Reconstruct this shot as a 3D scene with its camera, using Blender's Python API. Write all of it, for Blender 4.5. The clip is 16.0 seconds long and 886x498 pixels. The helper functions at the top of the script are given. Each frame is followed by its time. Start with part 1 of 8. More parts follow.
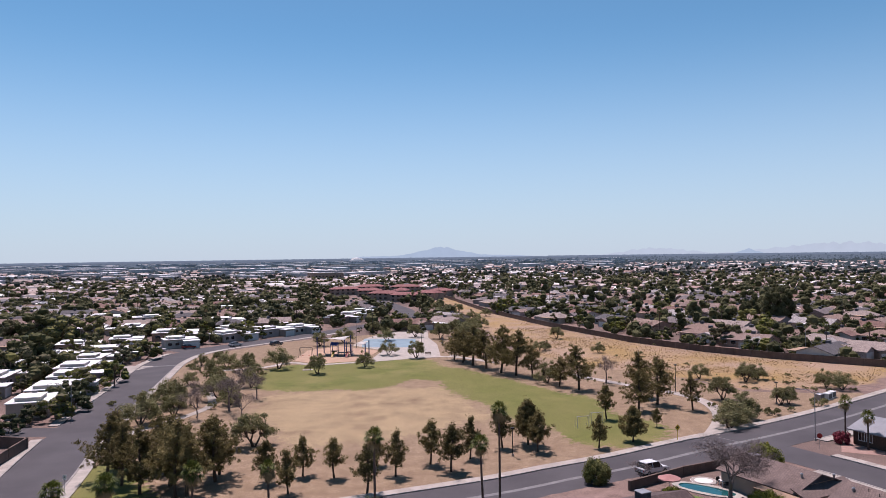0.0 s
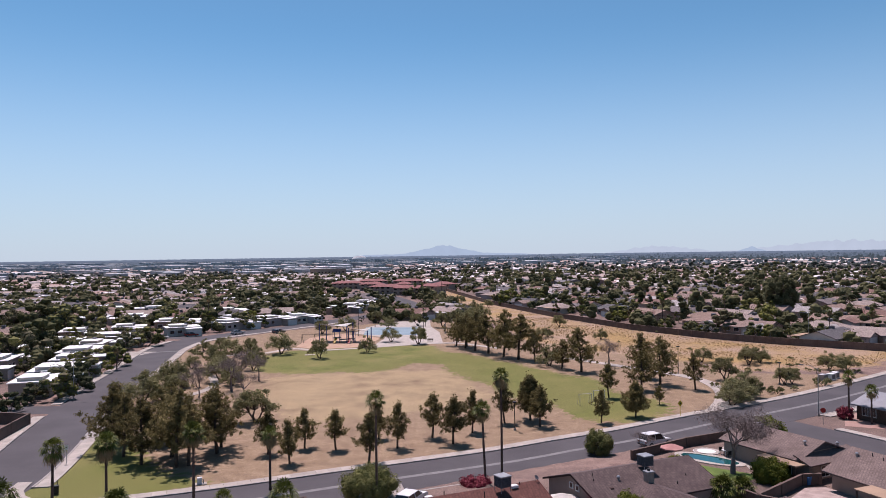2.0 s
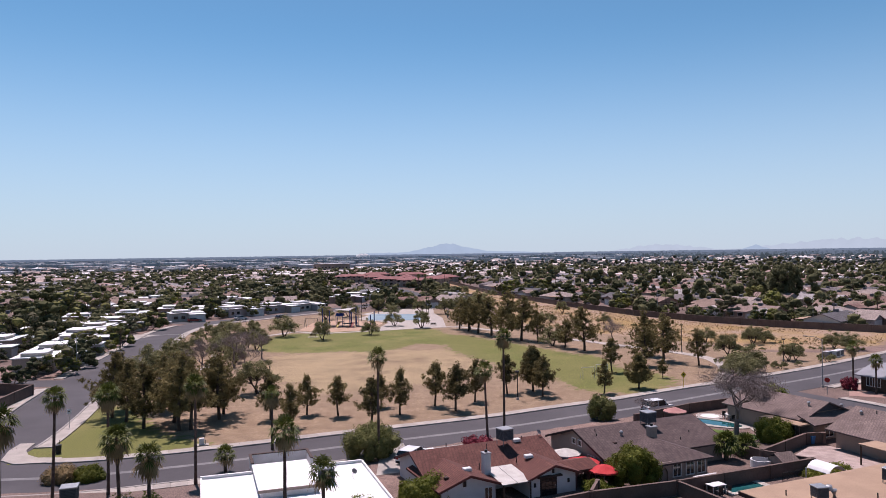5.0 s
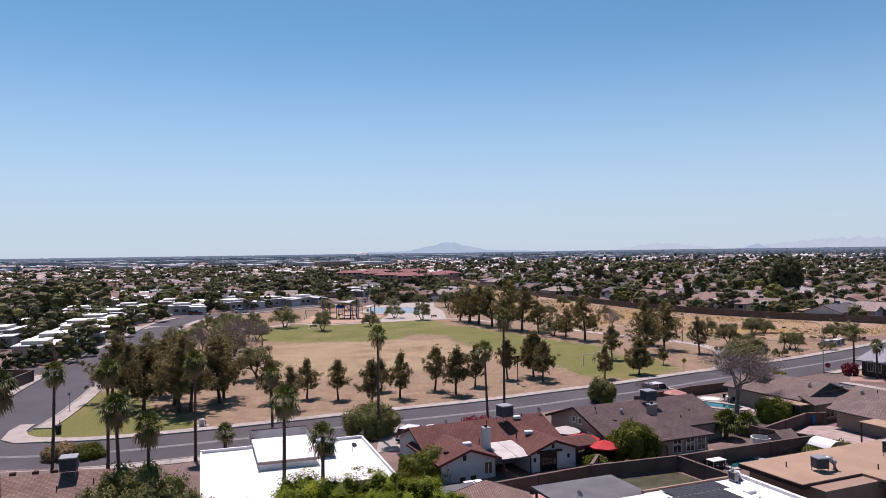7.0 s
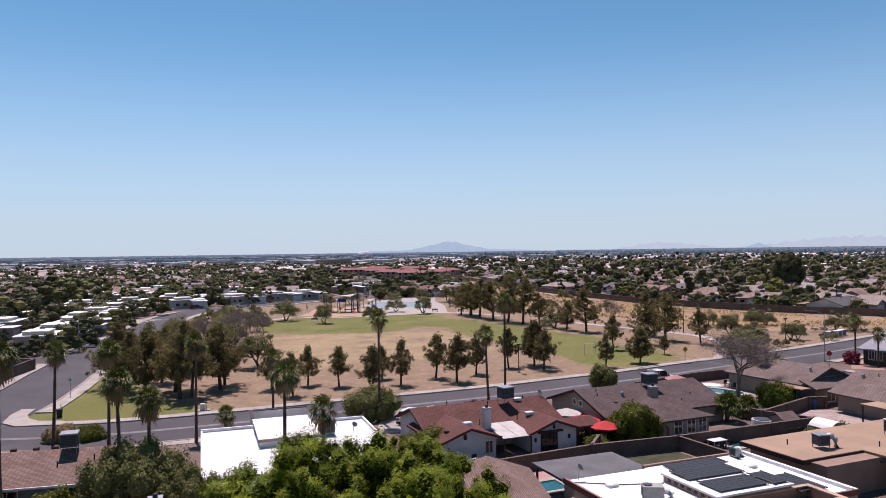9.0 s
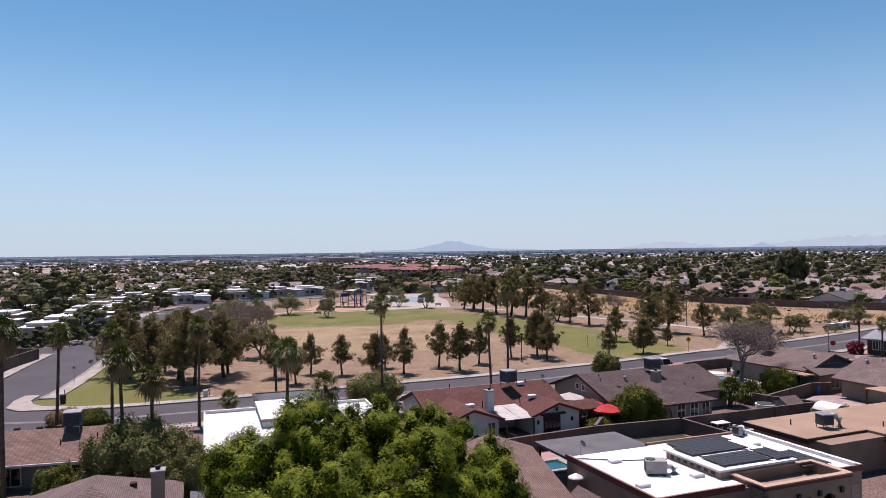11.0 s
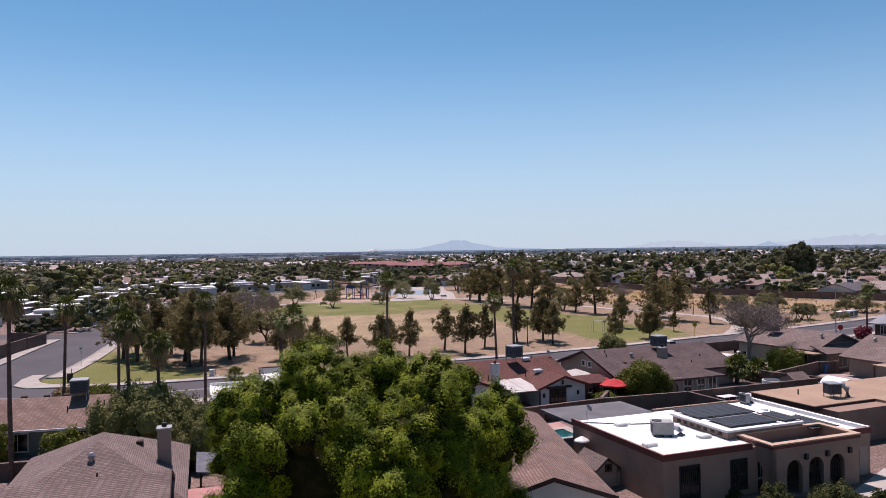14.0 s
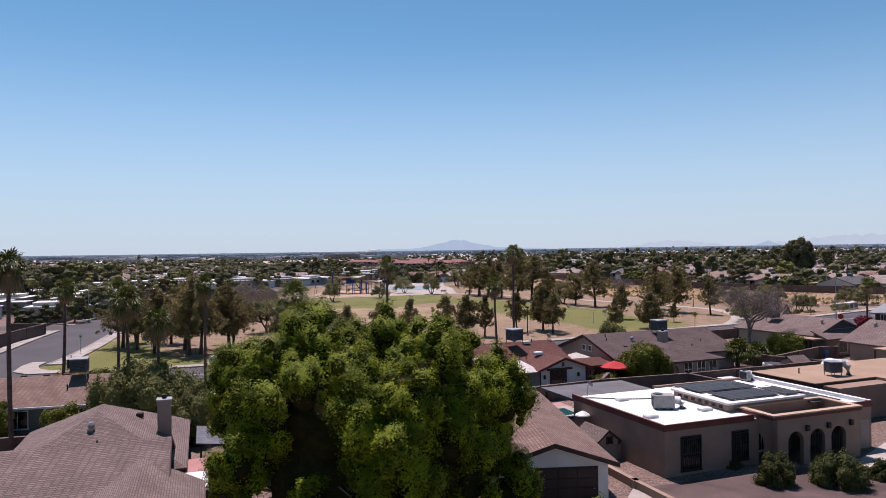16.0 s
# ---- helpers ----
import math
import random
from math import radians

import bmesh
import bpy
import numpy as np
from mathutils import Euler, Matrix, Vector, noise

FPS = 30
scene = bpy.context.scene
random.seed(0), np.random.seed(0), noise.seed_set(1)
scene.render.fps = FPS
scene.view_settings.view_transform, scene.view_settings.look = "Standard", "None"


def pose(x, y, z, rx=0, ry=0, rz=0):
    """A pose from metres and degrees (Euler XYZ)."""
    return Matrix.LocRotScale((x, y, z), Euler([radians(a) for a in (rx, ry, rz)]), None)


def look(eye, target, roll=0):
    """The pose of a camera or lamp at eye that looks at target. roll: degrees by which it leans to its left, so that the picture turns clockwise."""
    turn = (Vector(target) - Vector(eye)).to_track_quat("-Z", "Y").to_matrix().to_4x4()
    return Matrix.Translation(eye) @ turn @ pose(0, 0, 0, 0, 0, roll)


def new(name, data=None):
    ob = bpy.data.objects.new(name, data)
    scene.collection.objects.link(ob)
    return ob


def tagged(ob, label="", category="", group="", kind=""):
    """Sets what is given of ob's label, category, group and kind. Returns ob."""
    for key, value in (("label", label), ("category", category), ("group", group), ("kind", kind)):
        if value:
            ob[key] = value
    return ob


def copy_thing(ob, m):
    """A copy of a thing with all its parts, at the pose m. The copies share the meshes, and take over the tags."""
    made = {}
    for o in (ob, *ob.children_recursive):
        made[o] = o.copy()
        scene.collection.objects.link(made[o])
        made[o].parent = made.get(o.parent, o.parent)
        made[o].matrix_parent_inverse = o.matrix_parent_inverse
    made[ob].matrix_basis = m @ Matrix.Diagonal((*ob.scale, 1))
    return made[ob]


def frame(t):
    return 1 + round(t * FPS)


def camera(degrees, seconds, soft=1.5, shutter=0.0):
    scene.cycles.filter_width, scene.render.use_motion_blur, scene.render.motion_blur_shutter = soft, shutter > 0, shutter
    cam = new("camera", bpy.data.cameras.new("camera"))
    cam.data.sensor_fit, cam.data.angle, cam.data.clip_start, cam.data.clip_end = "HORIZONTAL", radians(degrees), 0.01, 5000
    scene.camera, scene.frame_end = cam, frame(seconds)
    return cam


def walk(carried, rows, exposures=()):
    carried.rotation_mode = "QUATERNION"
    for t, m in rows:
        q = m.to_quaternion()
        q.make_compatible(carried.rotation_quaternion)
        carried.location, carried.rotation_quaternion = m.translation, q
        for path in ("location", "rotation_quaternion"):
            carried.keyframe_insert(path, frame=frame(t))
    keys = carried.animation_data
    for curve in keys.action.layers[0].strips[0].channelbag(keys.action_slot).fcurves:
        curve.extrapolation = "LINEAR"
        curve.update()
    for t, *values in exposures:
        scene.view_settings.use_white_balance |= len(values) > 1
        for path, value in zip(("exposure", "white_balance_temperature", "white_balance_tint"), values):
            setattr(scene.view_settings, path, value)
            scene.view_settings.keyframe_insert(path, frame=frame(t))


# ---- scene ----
UNIT = 1.17                      # metres to one unit of the plan below
cam = camera(63.0, 16.0, soft=0.65)
PATH = [
    (0.0, (-0.115, -0.594, 36.538), (-0.492, 99.402, 37.238), -0.760),
    (0.5, (-0.099, -0.512, 35.371), (-0.520, 99.485, 36.020), -0.772),
    (1.0, (-0.083, -0.436, 34.224), (-0.590, 99.561, 34.836), -0.781),
    (1.5, (-0.067, -0.367, 33.106), (-0.683, 99.630, 33.692), -0.789),
    (2.0, (-0.050, -0.304, 32.029), (-0.783, 99.691, 32.594), -0.795),
    (2.5, (-0.033, -0.248, 30.997), (-0.881, 99.747, 31.543), -0.799),
    (3.0, (-0.015, -0.197, 30.018), (-0.968, 99.797, 30.545), -0.802),
    (3.5, (0.001, -0.151, 29.092), (-1.042, 99.842, 29.599), -0.803),
    (4.0, (0.019, -0.110, 28.222), (-1.100, 99.882, 28.707), -0.804),
    (4.5, (0.035, -0.074, 27.405), (-1.143, 99.918, 27.867), -0.803),
    (5.0, (0.051, -0.042, 26.641), (-1.172, 99.950, 27.079), -0.801),
    (5.5, (0.067, -0.014, 25.926), (-1.191, 99.977, 26.339), -0.799),
    (6.0, (0.082, 0.011, 25.258), (-1.203, 100.002, 25.646), -0.795),
    (6.5, (0.096, 0.032, 24.632), (-1.214, 100.023, 24.996), -0.792),
    (7.0, (0.109, 0.050, 24.045), (-1.226, 100.041, 24.386), -0.788),
    (7.5, (0.121, 0.067, 23.489), (-1.245, 100.057, 23.809), -0.783),
    (8.0, (0.131, 0.081, 22.960), (-1.274, 100.071, 23.262), -0.779),
    (8.5, (0.140, 0.092, 22.456), (-1.317, 100.081, 22.742), -0.774),
    (9.0, (0.149, 0.103, 21.969), (-1.375, 100.091, 22.241), -0.770),
    (9.5, (0.154, 0.113, 21.495), (-1.452, 100.099, 21.756), -0.765),
    (10.0, (0.159, 0.122, 21.032), (-1.546, 100.107, 21.283), -0.762),
    (10.5, (0.160, 0.131, 20.576), (-1.658, 100.114, 20.817), -0.758),
    (11.0, (0.161, 0.139, 20.120), (-1.786, 100.120, 20.353), -0.756),
    (11.5, (0.159, 0.147, 19.667), (-1.925, 100.125, 19.890), -0.754),
    (12.0, (0.154, 0.158, 19.210), (-2.072, 100.133, 19.423), -0.753),
    (12.5, (0.147, 0.168, 18.749), (-2.222, 100.139, 18.952), -0.753),
    (13.0, (0.138, 0.180, 18.285), (-2.367, 100.148, 18.475), -0.755),
    (13.5, (0.126, 0.194, 17.816), (-2.500, 100.159, 17.993), -0.757),
    (14.0, (0.111, 0.209, 17.339), (-2.612, 100.172, 17.504), -0.761),
    (14.5, (0.094, 0.228, 16.860), (-2.692, 100.189, 17.016), -0.767),
    (15.0, (0.073, 0.249, 16.376), (-2.733, 100.209, 16.528), -0.774),
    (15.5, (0.048, 0.273, 15.890), (-2.723, 100.235, 16.050), -0.783),
    (16.0, (0.020, 0.301, 15.402), (-2.651, 100.265, 15.586), -0.795),
]
walk(cam, [(t, look(eye, goal, lean)) for t, eye, goal, lean in PATH], [(0.0, 0.52, 6570, 19), (16.0, 0.53, 6620, 19)])

# ---- light ----
SUN_AZ = radians(-23)            # the sun stands ahead and a little to the left of the view, high up
SUN_EL = radians(66)
sun_way = Vector((math.sin(SUN_AZ) * math.cos(SUN_EL), math.cos(SUN_AZ) * math.cos(SUN_EL), math.sin(SUN_EL)))
world = bpy.data.worlds.new("sky")
scene.world = world
world.use_nodes = True
wn = world.node_tree
sky = wn.nodes.new("ShaderNodeTexSky")
sky.sky_type, sky.sun_disc = "NISHITA", False
sky.sun_elevation, sky.sun_rotation = SUN_EL, SUN_AZ
sky.altitude, sky.air_density, sky.dust_density, sky.ozone_density = 800, 0.75, 0.0, 5.0
wn.nodes["Background"].inputs["Strength"].default_value = 0.09
cool = wn.nodes.new("ShaderNodeMix")
cool.data_type, cool.blend_type = "RGBA", "MULTIPLY"
cool.inputs["Factor"].default_value, cool.inputs["B"].default_value = 1, (0.82, 1.12, 1.0, 1)
wn.links.new(sky.outputs[0], cool.inputs["A"])
# a layer of dust haze, palest at the horizon all round
lift_ = wn.nodes.new("ShaderNodeSeparateXYZ")
wn.links.new(wn.nodes.new("ShaderNodeTexCoord").outputs["Generated"], lift_.inputs[0])
fade = wn.nodes.new("ShaderNodeMapRange")
fade.interpolation_type = "SMOOTHSTEP"
fade.inputs["From Min"].default_value, fade.inputs["From Max"].default_value = -0.06, 0.31
fade.inputs["To Min"].default_value, fade.inputs["To Max"].default_value = 1.0, 0.0
wn.links.new(lift_.outputs[2], fade.inputs["Value"])
veil = wn.nodes.new("ShaderNodeMix")
veil.data_type = "RGBA"
veil.inputs["B"].default_value = (4.0, 4.75, 5.65, 1)
wn.links.new(fade.outputs[0], veil.inputs["Factor"])
wn.links.new(cool.outputs["Result"], veil.inputs["A"])
wn.links.new(veil.outputs["Result"], wn.nodes["Background"].inputs[0])
sun = new("sun", bpy.data.lights.new("sun", "SUN"))
sun.data.energy, sun.data.angle, sun.data.color = 5.0, radians(0.53), (1.0, 0.888, 0.895)
sun.matrix_world = look(sun_way * 400, (0, 0, 0))
scene.cycles.max_bounces = 5


# ---- materials ----
def mat(name, a, b, scale=1.0, rough=0.9, fine=8.0, bump=0.0, spread=0.0, metal=0.0, local=False, spec=0.3, grain=0.25, leaf=0.0, hues=(), island=False):
    """Two colours mixed by a broad noise, a fine grain over them, relief, and a spread of brightness from thing to thing."""
    tone = 0.7 if min(a) > 0.55 else 0.57
    a, b = [c * tone for c in a], [c * tone for c in b]
    m = bpy.data.materials.new(name)
    m.use_nodes = True
    t = m.node_tree
    n, link = t.nodes, t.links
    p = n["Principled BSDF"]
    p.inputs["Roughness"].default_value, p.inputs["Metallic"].default_value = rough, metal
    p.inputs["Specular IOR Level"].default_value = 0.1 if leaf else spec
    if local:
        where = n.new("ShaderNodeTexCoord").outputs["Object"]
    else:
        where = n.new("ShaderNodeNewGeometry").outputs["Position"]
    big, small = n.new("ShaderNodeTexNoise"), n.new("ShaderNodeTexNoise")
    for tex, s, d in ((big, scale, 4), (small, fine, 3)):
        tex.inputs["Scale"].default_value, tex.inputs["Detail"].default_value = s, d
        link.new(where, tex.inputs["Vector"])
    span = n.new("ShaderNodeMapRange")
    span.inputs["From Min"].default_value, span.inputs["From Max"].default_value = 0.35, 0.65
    link.new(big.outputs["Fac"], span.inputs["Value"])
    mix = n.new("ShaderNodeMix")
    mix.data_type = "RGBA"
    mix.inputs["A"].default_value, mix.inputs["B"].default_value = (*a, 1), (*b, 1)
    link.new(span.outputs[0], mix.inputs["Factor"])
    colour = mix.outputs["Result"]
    info = n.new("ShaderNodeObjectInfo") if spread or hues else None
    if hues:
        ramp = n.new("ShaderNodeValToRGB")
        ramp.color_ramp.interpolation = "CONSTANT"
        for i, c in enumerate(hues):
            e = ramp.color_ramp.elements[i] if i < 2 else ramp.color_ramp.elements.new(i / len(hues))
            e.position, e.color = i / len(hues), (*c, 1)
        link.new(n.new("ShaderNodeNewGeometry").outputs["Random Per Island"] if island else info.outputs["Random"], ramp.inputs[0])
        tint = n.new("ShaderNodeMix")
        tint.data_type, tint.blend_type = "RGBA", "MULTIPLY"
        tint.inputs["Factor"].default_value = 1
        link.new(colour, tint.inputs["A"]), link.new(ramp.outputs[0], tint.inputs["B"])
        colour = tint.outputs["Result"]
    value = n.new("ShaderNodeMath")
    value.operation = "MULTIPLY_ADD"
    value.inputs[1].default_value, value.inputs[2].default_value = 2 * grain, 1 - grain
    link.new(small.outputs["Fac"], value.inputs[0])
    last = value.outputs[0]
    if spread:
        vary = n.new("ShaderNodeMath")
        vary.operation = "MULTIPLY_ADD"
        vary.inputs[1].default_value, vary.inputs[2].default_value = 2 * spread, 1 - spread
        link.new(info.outputs["Random"], vary.inputs[0])
        both = n.new("ShaderNodeMath")
        both.operation = "MULTIPLY"
        link.new(last, both.inputs[0]), link.new(vary.outputs[0], both.inputs[1])
        last = both.outputs[0]
    hsv = n.new("ShaderNodeHueSaturation")
    link.new(last, hsv.inputs["Value"]), link.new(colour, hsv.inputs["Color"])
    link.new(hsv.outputs[0], p.inputs["Base Color"])
    if bump:
        bp = n.new("ShaderNodeBump")
        bp.inputs["Strength"].default_value, bp.inputs["Distance"].default_value = bump, 0.04
        link.new(small.outputs["Fac"], bp.inputs["Height"]), link.new(bp.outputs[0], p.inputs["Normal"])
    if leaf:
        thin = n.new("ShaderNodeBsdfTranslucent")
        link.new(hsv.outputs[0], thin.inputs["Color"])
        mixed = n.new("ShaderNodeMixShader")
        mixed.inputs[0].default_value = leaf
        link.new(p.outputs[0], mixed.inputs[1]), link.new(thin.outputs[0], mixed.inputs[2])
        link.new(mixed.outputs[0], n["Material Output"].inputs["Surface"])
    return m


def shingles(name, a, b, spread=0.0, hues=()):
    """Courses of shingles across the slope, over a mottled colour."""
    m = mat(name, a, b, 0.6, 0.95, 14, 0.25, spread, local=True, grain=0.3, hues=hues)
    n, link = m.node_tree.nodes, m.node_tree.links
    place = n.new("ShaderNodeTexCoord")
    cut, put = n.new("ShaderNodeSeparateXYZ"), n.new("ShaderNodeCombineXYZ")
    link.new(place.outputs["Object"], cut.inputs[0])
    along = n.new("ShaderNodeMath")
    link.new(cut.outputs[0], along.inputs[0]), link.new(cut.outputs[1], along.inputs[1])
    up = n.new("ShaderNodeMath")
    up.operation = "MULTIPLY"
    up.inputs[1].default_value = 3.2
    link.new(cut.outputs[2], up.inputs[0])
    link.new(along.outputs[0], put.inputs[0]), link.new(up.outputs[0], put.inputs[1])
    rows = n.new("ShaderNodeTexBrick")
    rows.inputs["Scale"].default_value, rows.inputs["Brick Width"].default_value, rows.inputs["Row Height"].default_value = 1.0, 0.33, 0.16
    rows.inputs["Mortar Size"].default_value, rows.inputs["Mortar Smooth"].default_value = 0.03, 0.4
    rows.inputs["Color1"].default_value, rows.inputs["Color2"].default_value, rows.inputs["Mortar"].default_value = (1, 1, 1, 1), (0.62, 0.62, 0.64, 1), (0.3, 0.3, 0.3, 1)
    link.new(put.outputs[0], rows.inputs["Vector"])
    p = n["Principled BSDF"]
    src = p.inputs["Base Color"].links[0].from_socket
    mul = n.new("ShaderNodeMix")
    mul.data_type, mul.blend_type = "RGBA", "MULTIPLY"
    mul.inputs["Factor"].default_value = 0.8
    link.new(src, mul.inputs["A"]), link.new(rows.outputs["Color"], mul.inputs["B"])
    link.new(mul.outputs["Result"], p.inputs["Base Color"])
    return m


ASPHALT = mat("asphalt", (0.077, 0.071, 0.079), (0.103, 0.096, 0.104), 0.12, 0.9, 5, 0.1, grain=0.2)
SEAL = mat("worn_lane", (0.2, 0.195, 0.2), (0.27, 0.265, 0.265), 0.7, 0.9, 6, grain=0.3)
CONCRETE = mat("concrete", (0.42, 0.38, 0.34), (0.52, 0.47, 0.42), 0.5, 0.9, 9, 0.1, 0.12)
KERB = mat("kerb_concrete", (0.36, 0.33, 0.31), (0.46, 0.43, 0.4), 0.8, 0.9, 9, grain=0.3)
WHITE_ROOF = mat("white_roof_coating", (0.78, 0.78, 0.78), (0.9, 0.9, 0.9), 0.5, 0.75, 3, 0.1, grain=0.12)
GREY_ROOF = mat("grey_roll_roofing", (0.13, 0.13, 0.14), (0.19, 0.19, 0.2), 0.4, 0.9, 12)
TAN_ROOF = mat("tan_foam_roof", (0.42, 0.29, 0.2), (0.5, 0.35, 0.24), 0.4, 0.9, 10, 0.15)
STUCCO_WHITE = mat("white_stucco", (0.7, 0.68, 0.68), (0.8, 0.78, 0.78), 0.7, 0.95, 14, 0.2, grain=0.12)
STUCCO_BEIGE = mat("beige_stucco", (0.37, 0.25, 0.19), (0.44, 0.3, 0.235), 0.6, 0.95, 14, 0.2, grain=0.15)
STUCCO_TAN = mat("pink_tan_stucco", (0.44, 0.34, 0.29), (0.5, 0.39, 0.33), 0.6, 0.95, 14, 0.2, grain=0.15)
STUCCO_ANY = mat("house_stucco", (0.85, 0.85, 0.85), (1, 1, 1), 0.4, 0.95, 9, grain=0.15, hues=((0.62, 0.56, 0.5), (0.48, 0.4, 0.34), (0.42, 0.3, 0.24), (0.7, 0.67, 0.64), (0.5, 0.45, 0.44), (0.36, 0.3, 0.28)))
BLOCK = mat("block_wall", (0.16, 0.11, 0.095), (0.216, 0.152, 0.129), 0.5, 0.95, 5, 0.2, 0.12, grain=0.3)
BLOCK_TAN = mat("tan_block_wall", (0.4, 0.29, 0.22), (0.47, 0.35, 0.27), 0.5, 0.95, 6, 0.2, 0.1)
RED_TRIM = mat("red_brown_trim", (0.16, 0.045, 0.04), (0.2, 0.06, 0.05), 1.0, 0.7, 10)
DARK_TRIM = mat("dark_brown_trim", (0.06, 0.035, 0.03), (0.09, 0.05, 0.04), 1.0, 0.8, 10)
SHINGLE_RED = shingles("red_brown_shingles", (0.19, 0.075, 0.06), (0.24, 0.1, 0.08))
SHINGLE_BROWN = shingles("grey_brown_shingles", (0.15, 0.106, 0.102), (0.2, 0.145, 0.137))
SHINGLE_TAN = shingles("rosy_tan_shingles", (0.27, 0.2, 0.18), (0.35, 0.26, 0.235))
SHINGLE_RUST = shingles("rusty_brown_shingles", (0.29, 0.185, 0.15), (0.38, 0.255, 0.21))
SHINGLE_ANY = shingles("weathered_shingles", (0.8, 0.8, 0.8), (1, 1, 1), hues=((0.4, 0.29, 0.25), (0.27, 0.23, 0.23), (0.48, 0.39, 0.35), (0.32, 0.19, 0.16), (0.52, 0.48, 0.47), (0.17, 0.16, 0.17), (0.4, 0.28, 0.23)))
TILE_RED = mat("red_clay_tiles", (0.25, 0.095, 0.092), (0.33, 0.135, 0.13), 0.2, 0.85, 2.5, 0.3, grain=0.3)
PALE_ROOF = mat("pale_grey_roof", (0.3, 0.31, 0.34), (0.37, 0.38, 0.41), 0.5, 0.8, 6, grain=0.15)
DRY_GRASS = mat("dry_grass_tufts", (0.52, 0.37, 0.19), (0.62, 0.45, 0.26), 0.12, 0.95, 1.5, leaf=0.3, grain=0.25)
GLASS = mat("window_glass", (0.015, 0.017, 0.02), (0.03, 0.033, 0.04), 0.3, 0.08, 2, spec=0.6)
FRAME_WHITE = mat("white_painted_metal", (0.7, 0.7, 0.7), (0.78, 0.78, 0.77), 1.0, 0.5, 12, grain=0.1)
METAL = mat("galvanised_steel", (0.42, 0.43, 0.45), (0.55, 0.56, 0.58), 1.4, 0.45, 9, metal=0.7, grain=0.15)
UNIT_GREY = mat("pale_grey_unit_paint", (0.42, 0.41, 0.39), (0.5, 0.49, 0.47), 2.0, 0.6, 9)
COOLER = mat("cooler_grey_paint", (0.1, 0.105, 0.125), (0.17, 0.175, 0.2), 2.0, 0.6, 9, metal=0.2)
LOUVRE = mat("dark_louvre", (0.05, 0.06, 0.08), (0.08, 0.09, 0.11), 3.0, 0.6, 12)
SOLAR = mat("black_pool_heater", (0.012, 0.012, 0.014), (0.022, 0.022, 0.026), 2.0, 0.5, 14, spec=0.5)
BLACK = mat("black_metal", (0.02, 0.02, 0.022), (0.035, 0.035, 0.037), 2.0, 0.6, 9)
WOOD = mat("dark_wood", (0.09, 0.055, 0.04), (0.14, 0.09, 0.065), 3.0, 0.8, 14)
RUSTY = mat("garage_brown_paint", (0.06, 0.035, 0.03), (0.08, 0.05, 0.045), 1.0, 0.7, 9)
POOL = mat("pool_water", (0.012, 0.1, 0.105), (0.025, 0.15, 0.155), 0.5, 0.06, 2, spec=0.5)
CLOTH_RED = mat("red_canvas", (0.55, 0.03, 0.04), (0.65, 0.06, 0.06), 1.0, 0.9, 9)
CLOTH_PALE = mat("pale_canvas", (0.6, 0.57, 0.53), (0.72, 0.69, 0.65), 1.0, 0.9, 9)
CLOTH_PINK = mat("faded_pink_awning", (0.5, 0.24, 0.22), (0.58, 0.3, 0.27), 1.0, 0.9, 9)
BARK = mat("bark", (0.1, 0.07, 0.055), (0.16, 0.12, 0.095), 2.0, 0.95, 16, 0.3, 0.15)
PALM_BARK = mat("palm_bark", (0.11, 0.075, 0.06), (0.17, 0.12, 0.1), 3.0, 0.95, 12, 0.4, 0.15)
PALE_BARK = mat("pale_bare_bark", (0.24, 0.19, 0.18), (0.34, 0.27, 0.25), 2.0, 0.95, 14, 0.2)
PINE_LEAF = mat("pine_needles", (0.18, 0.152, 0.064), (0.35, 0.288, 0.128), 0.5, 0.85, 3, spread=0.25, leaf=0.28)
SHRUB_LEAF = mat("dark_shrub_leaves", (0.075, 0.09, 0.028), (0.12, 0.13, 0.045), 1.2, 0.8, 5, spread=0.15, leaf=0.15)
MESQ_LEAF = mat("mesquite_leaves", (0.27, 0.26, 0.115), (0.4, 0.38, 0.2), 0.4, 0.85, 3, spread=0.22, leaf=0.33)
FICUS_LEAF = mat("glossy_yellow_green_leaves", (0.102, 0.152, 0.006), (0.32, 0.385, 0.014), 1.1, 0.6, 4.0, spread=0.05, leaf=0.03)
# leaf green darkened: shade between the great tree's leaves put into the colour
SHADED_LEAF = mat("shaded_green_leaves", (0.045, 0.056, 0.006), (0.085, 0.098, 0.012), 1.4, 0.9, 6, spec=0.05)
# darker still, painting the shade deep inside the crown
CROWN_SHADE = mat("crown_shade_core", (0.022, 0.024, 0.008), (0.045, 0.042, 0.014), 1.5, 0.95, 6, spec=0.05)
# rough grass, its colour darkened for the shadow over the walled yard
GRASS = mat("shaded_rough_grass", (0.05, 0.055, 0.025), (0.1, 0.095, 0.055), 0.7, 0.95, 6, grain=0.4)
GUM_LEAF = mat("gum_leaves", (0.15, 0.155, 0.08), (0.25, 0.245, 0.13), 0.3, 0.85, 2, leaf=0.3)
OLIVE_LEAF = mat("olive_green_leaves", (0.16, 0.175, 0.055), (0.31, 0.305, 0.12), 0.5, 0.85, 3, leaf=0.2)
LIME_LEAF = mat("fresh_green_leaves", (0.17, 0.195, 0.03), (0.26, 0.275, 0.05), 0.5, 0.6, 3, spread=0.2, leaf=0.3)
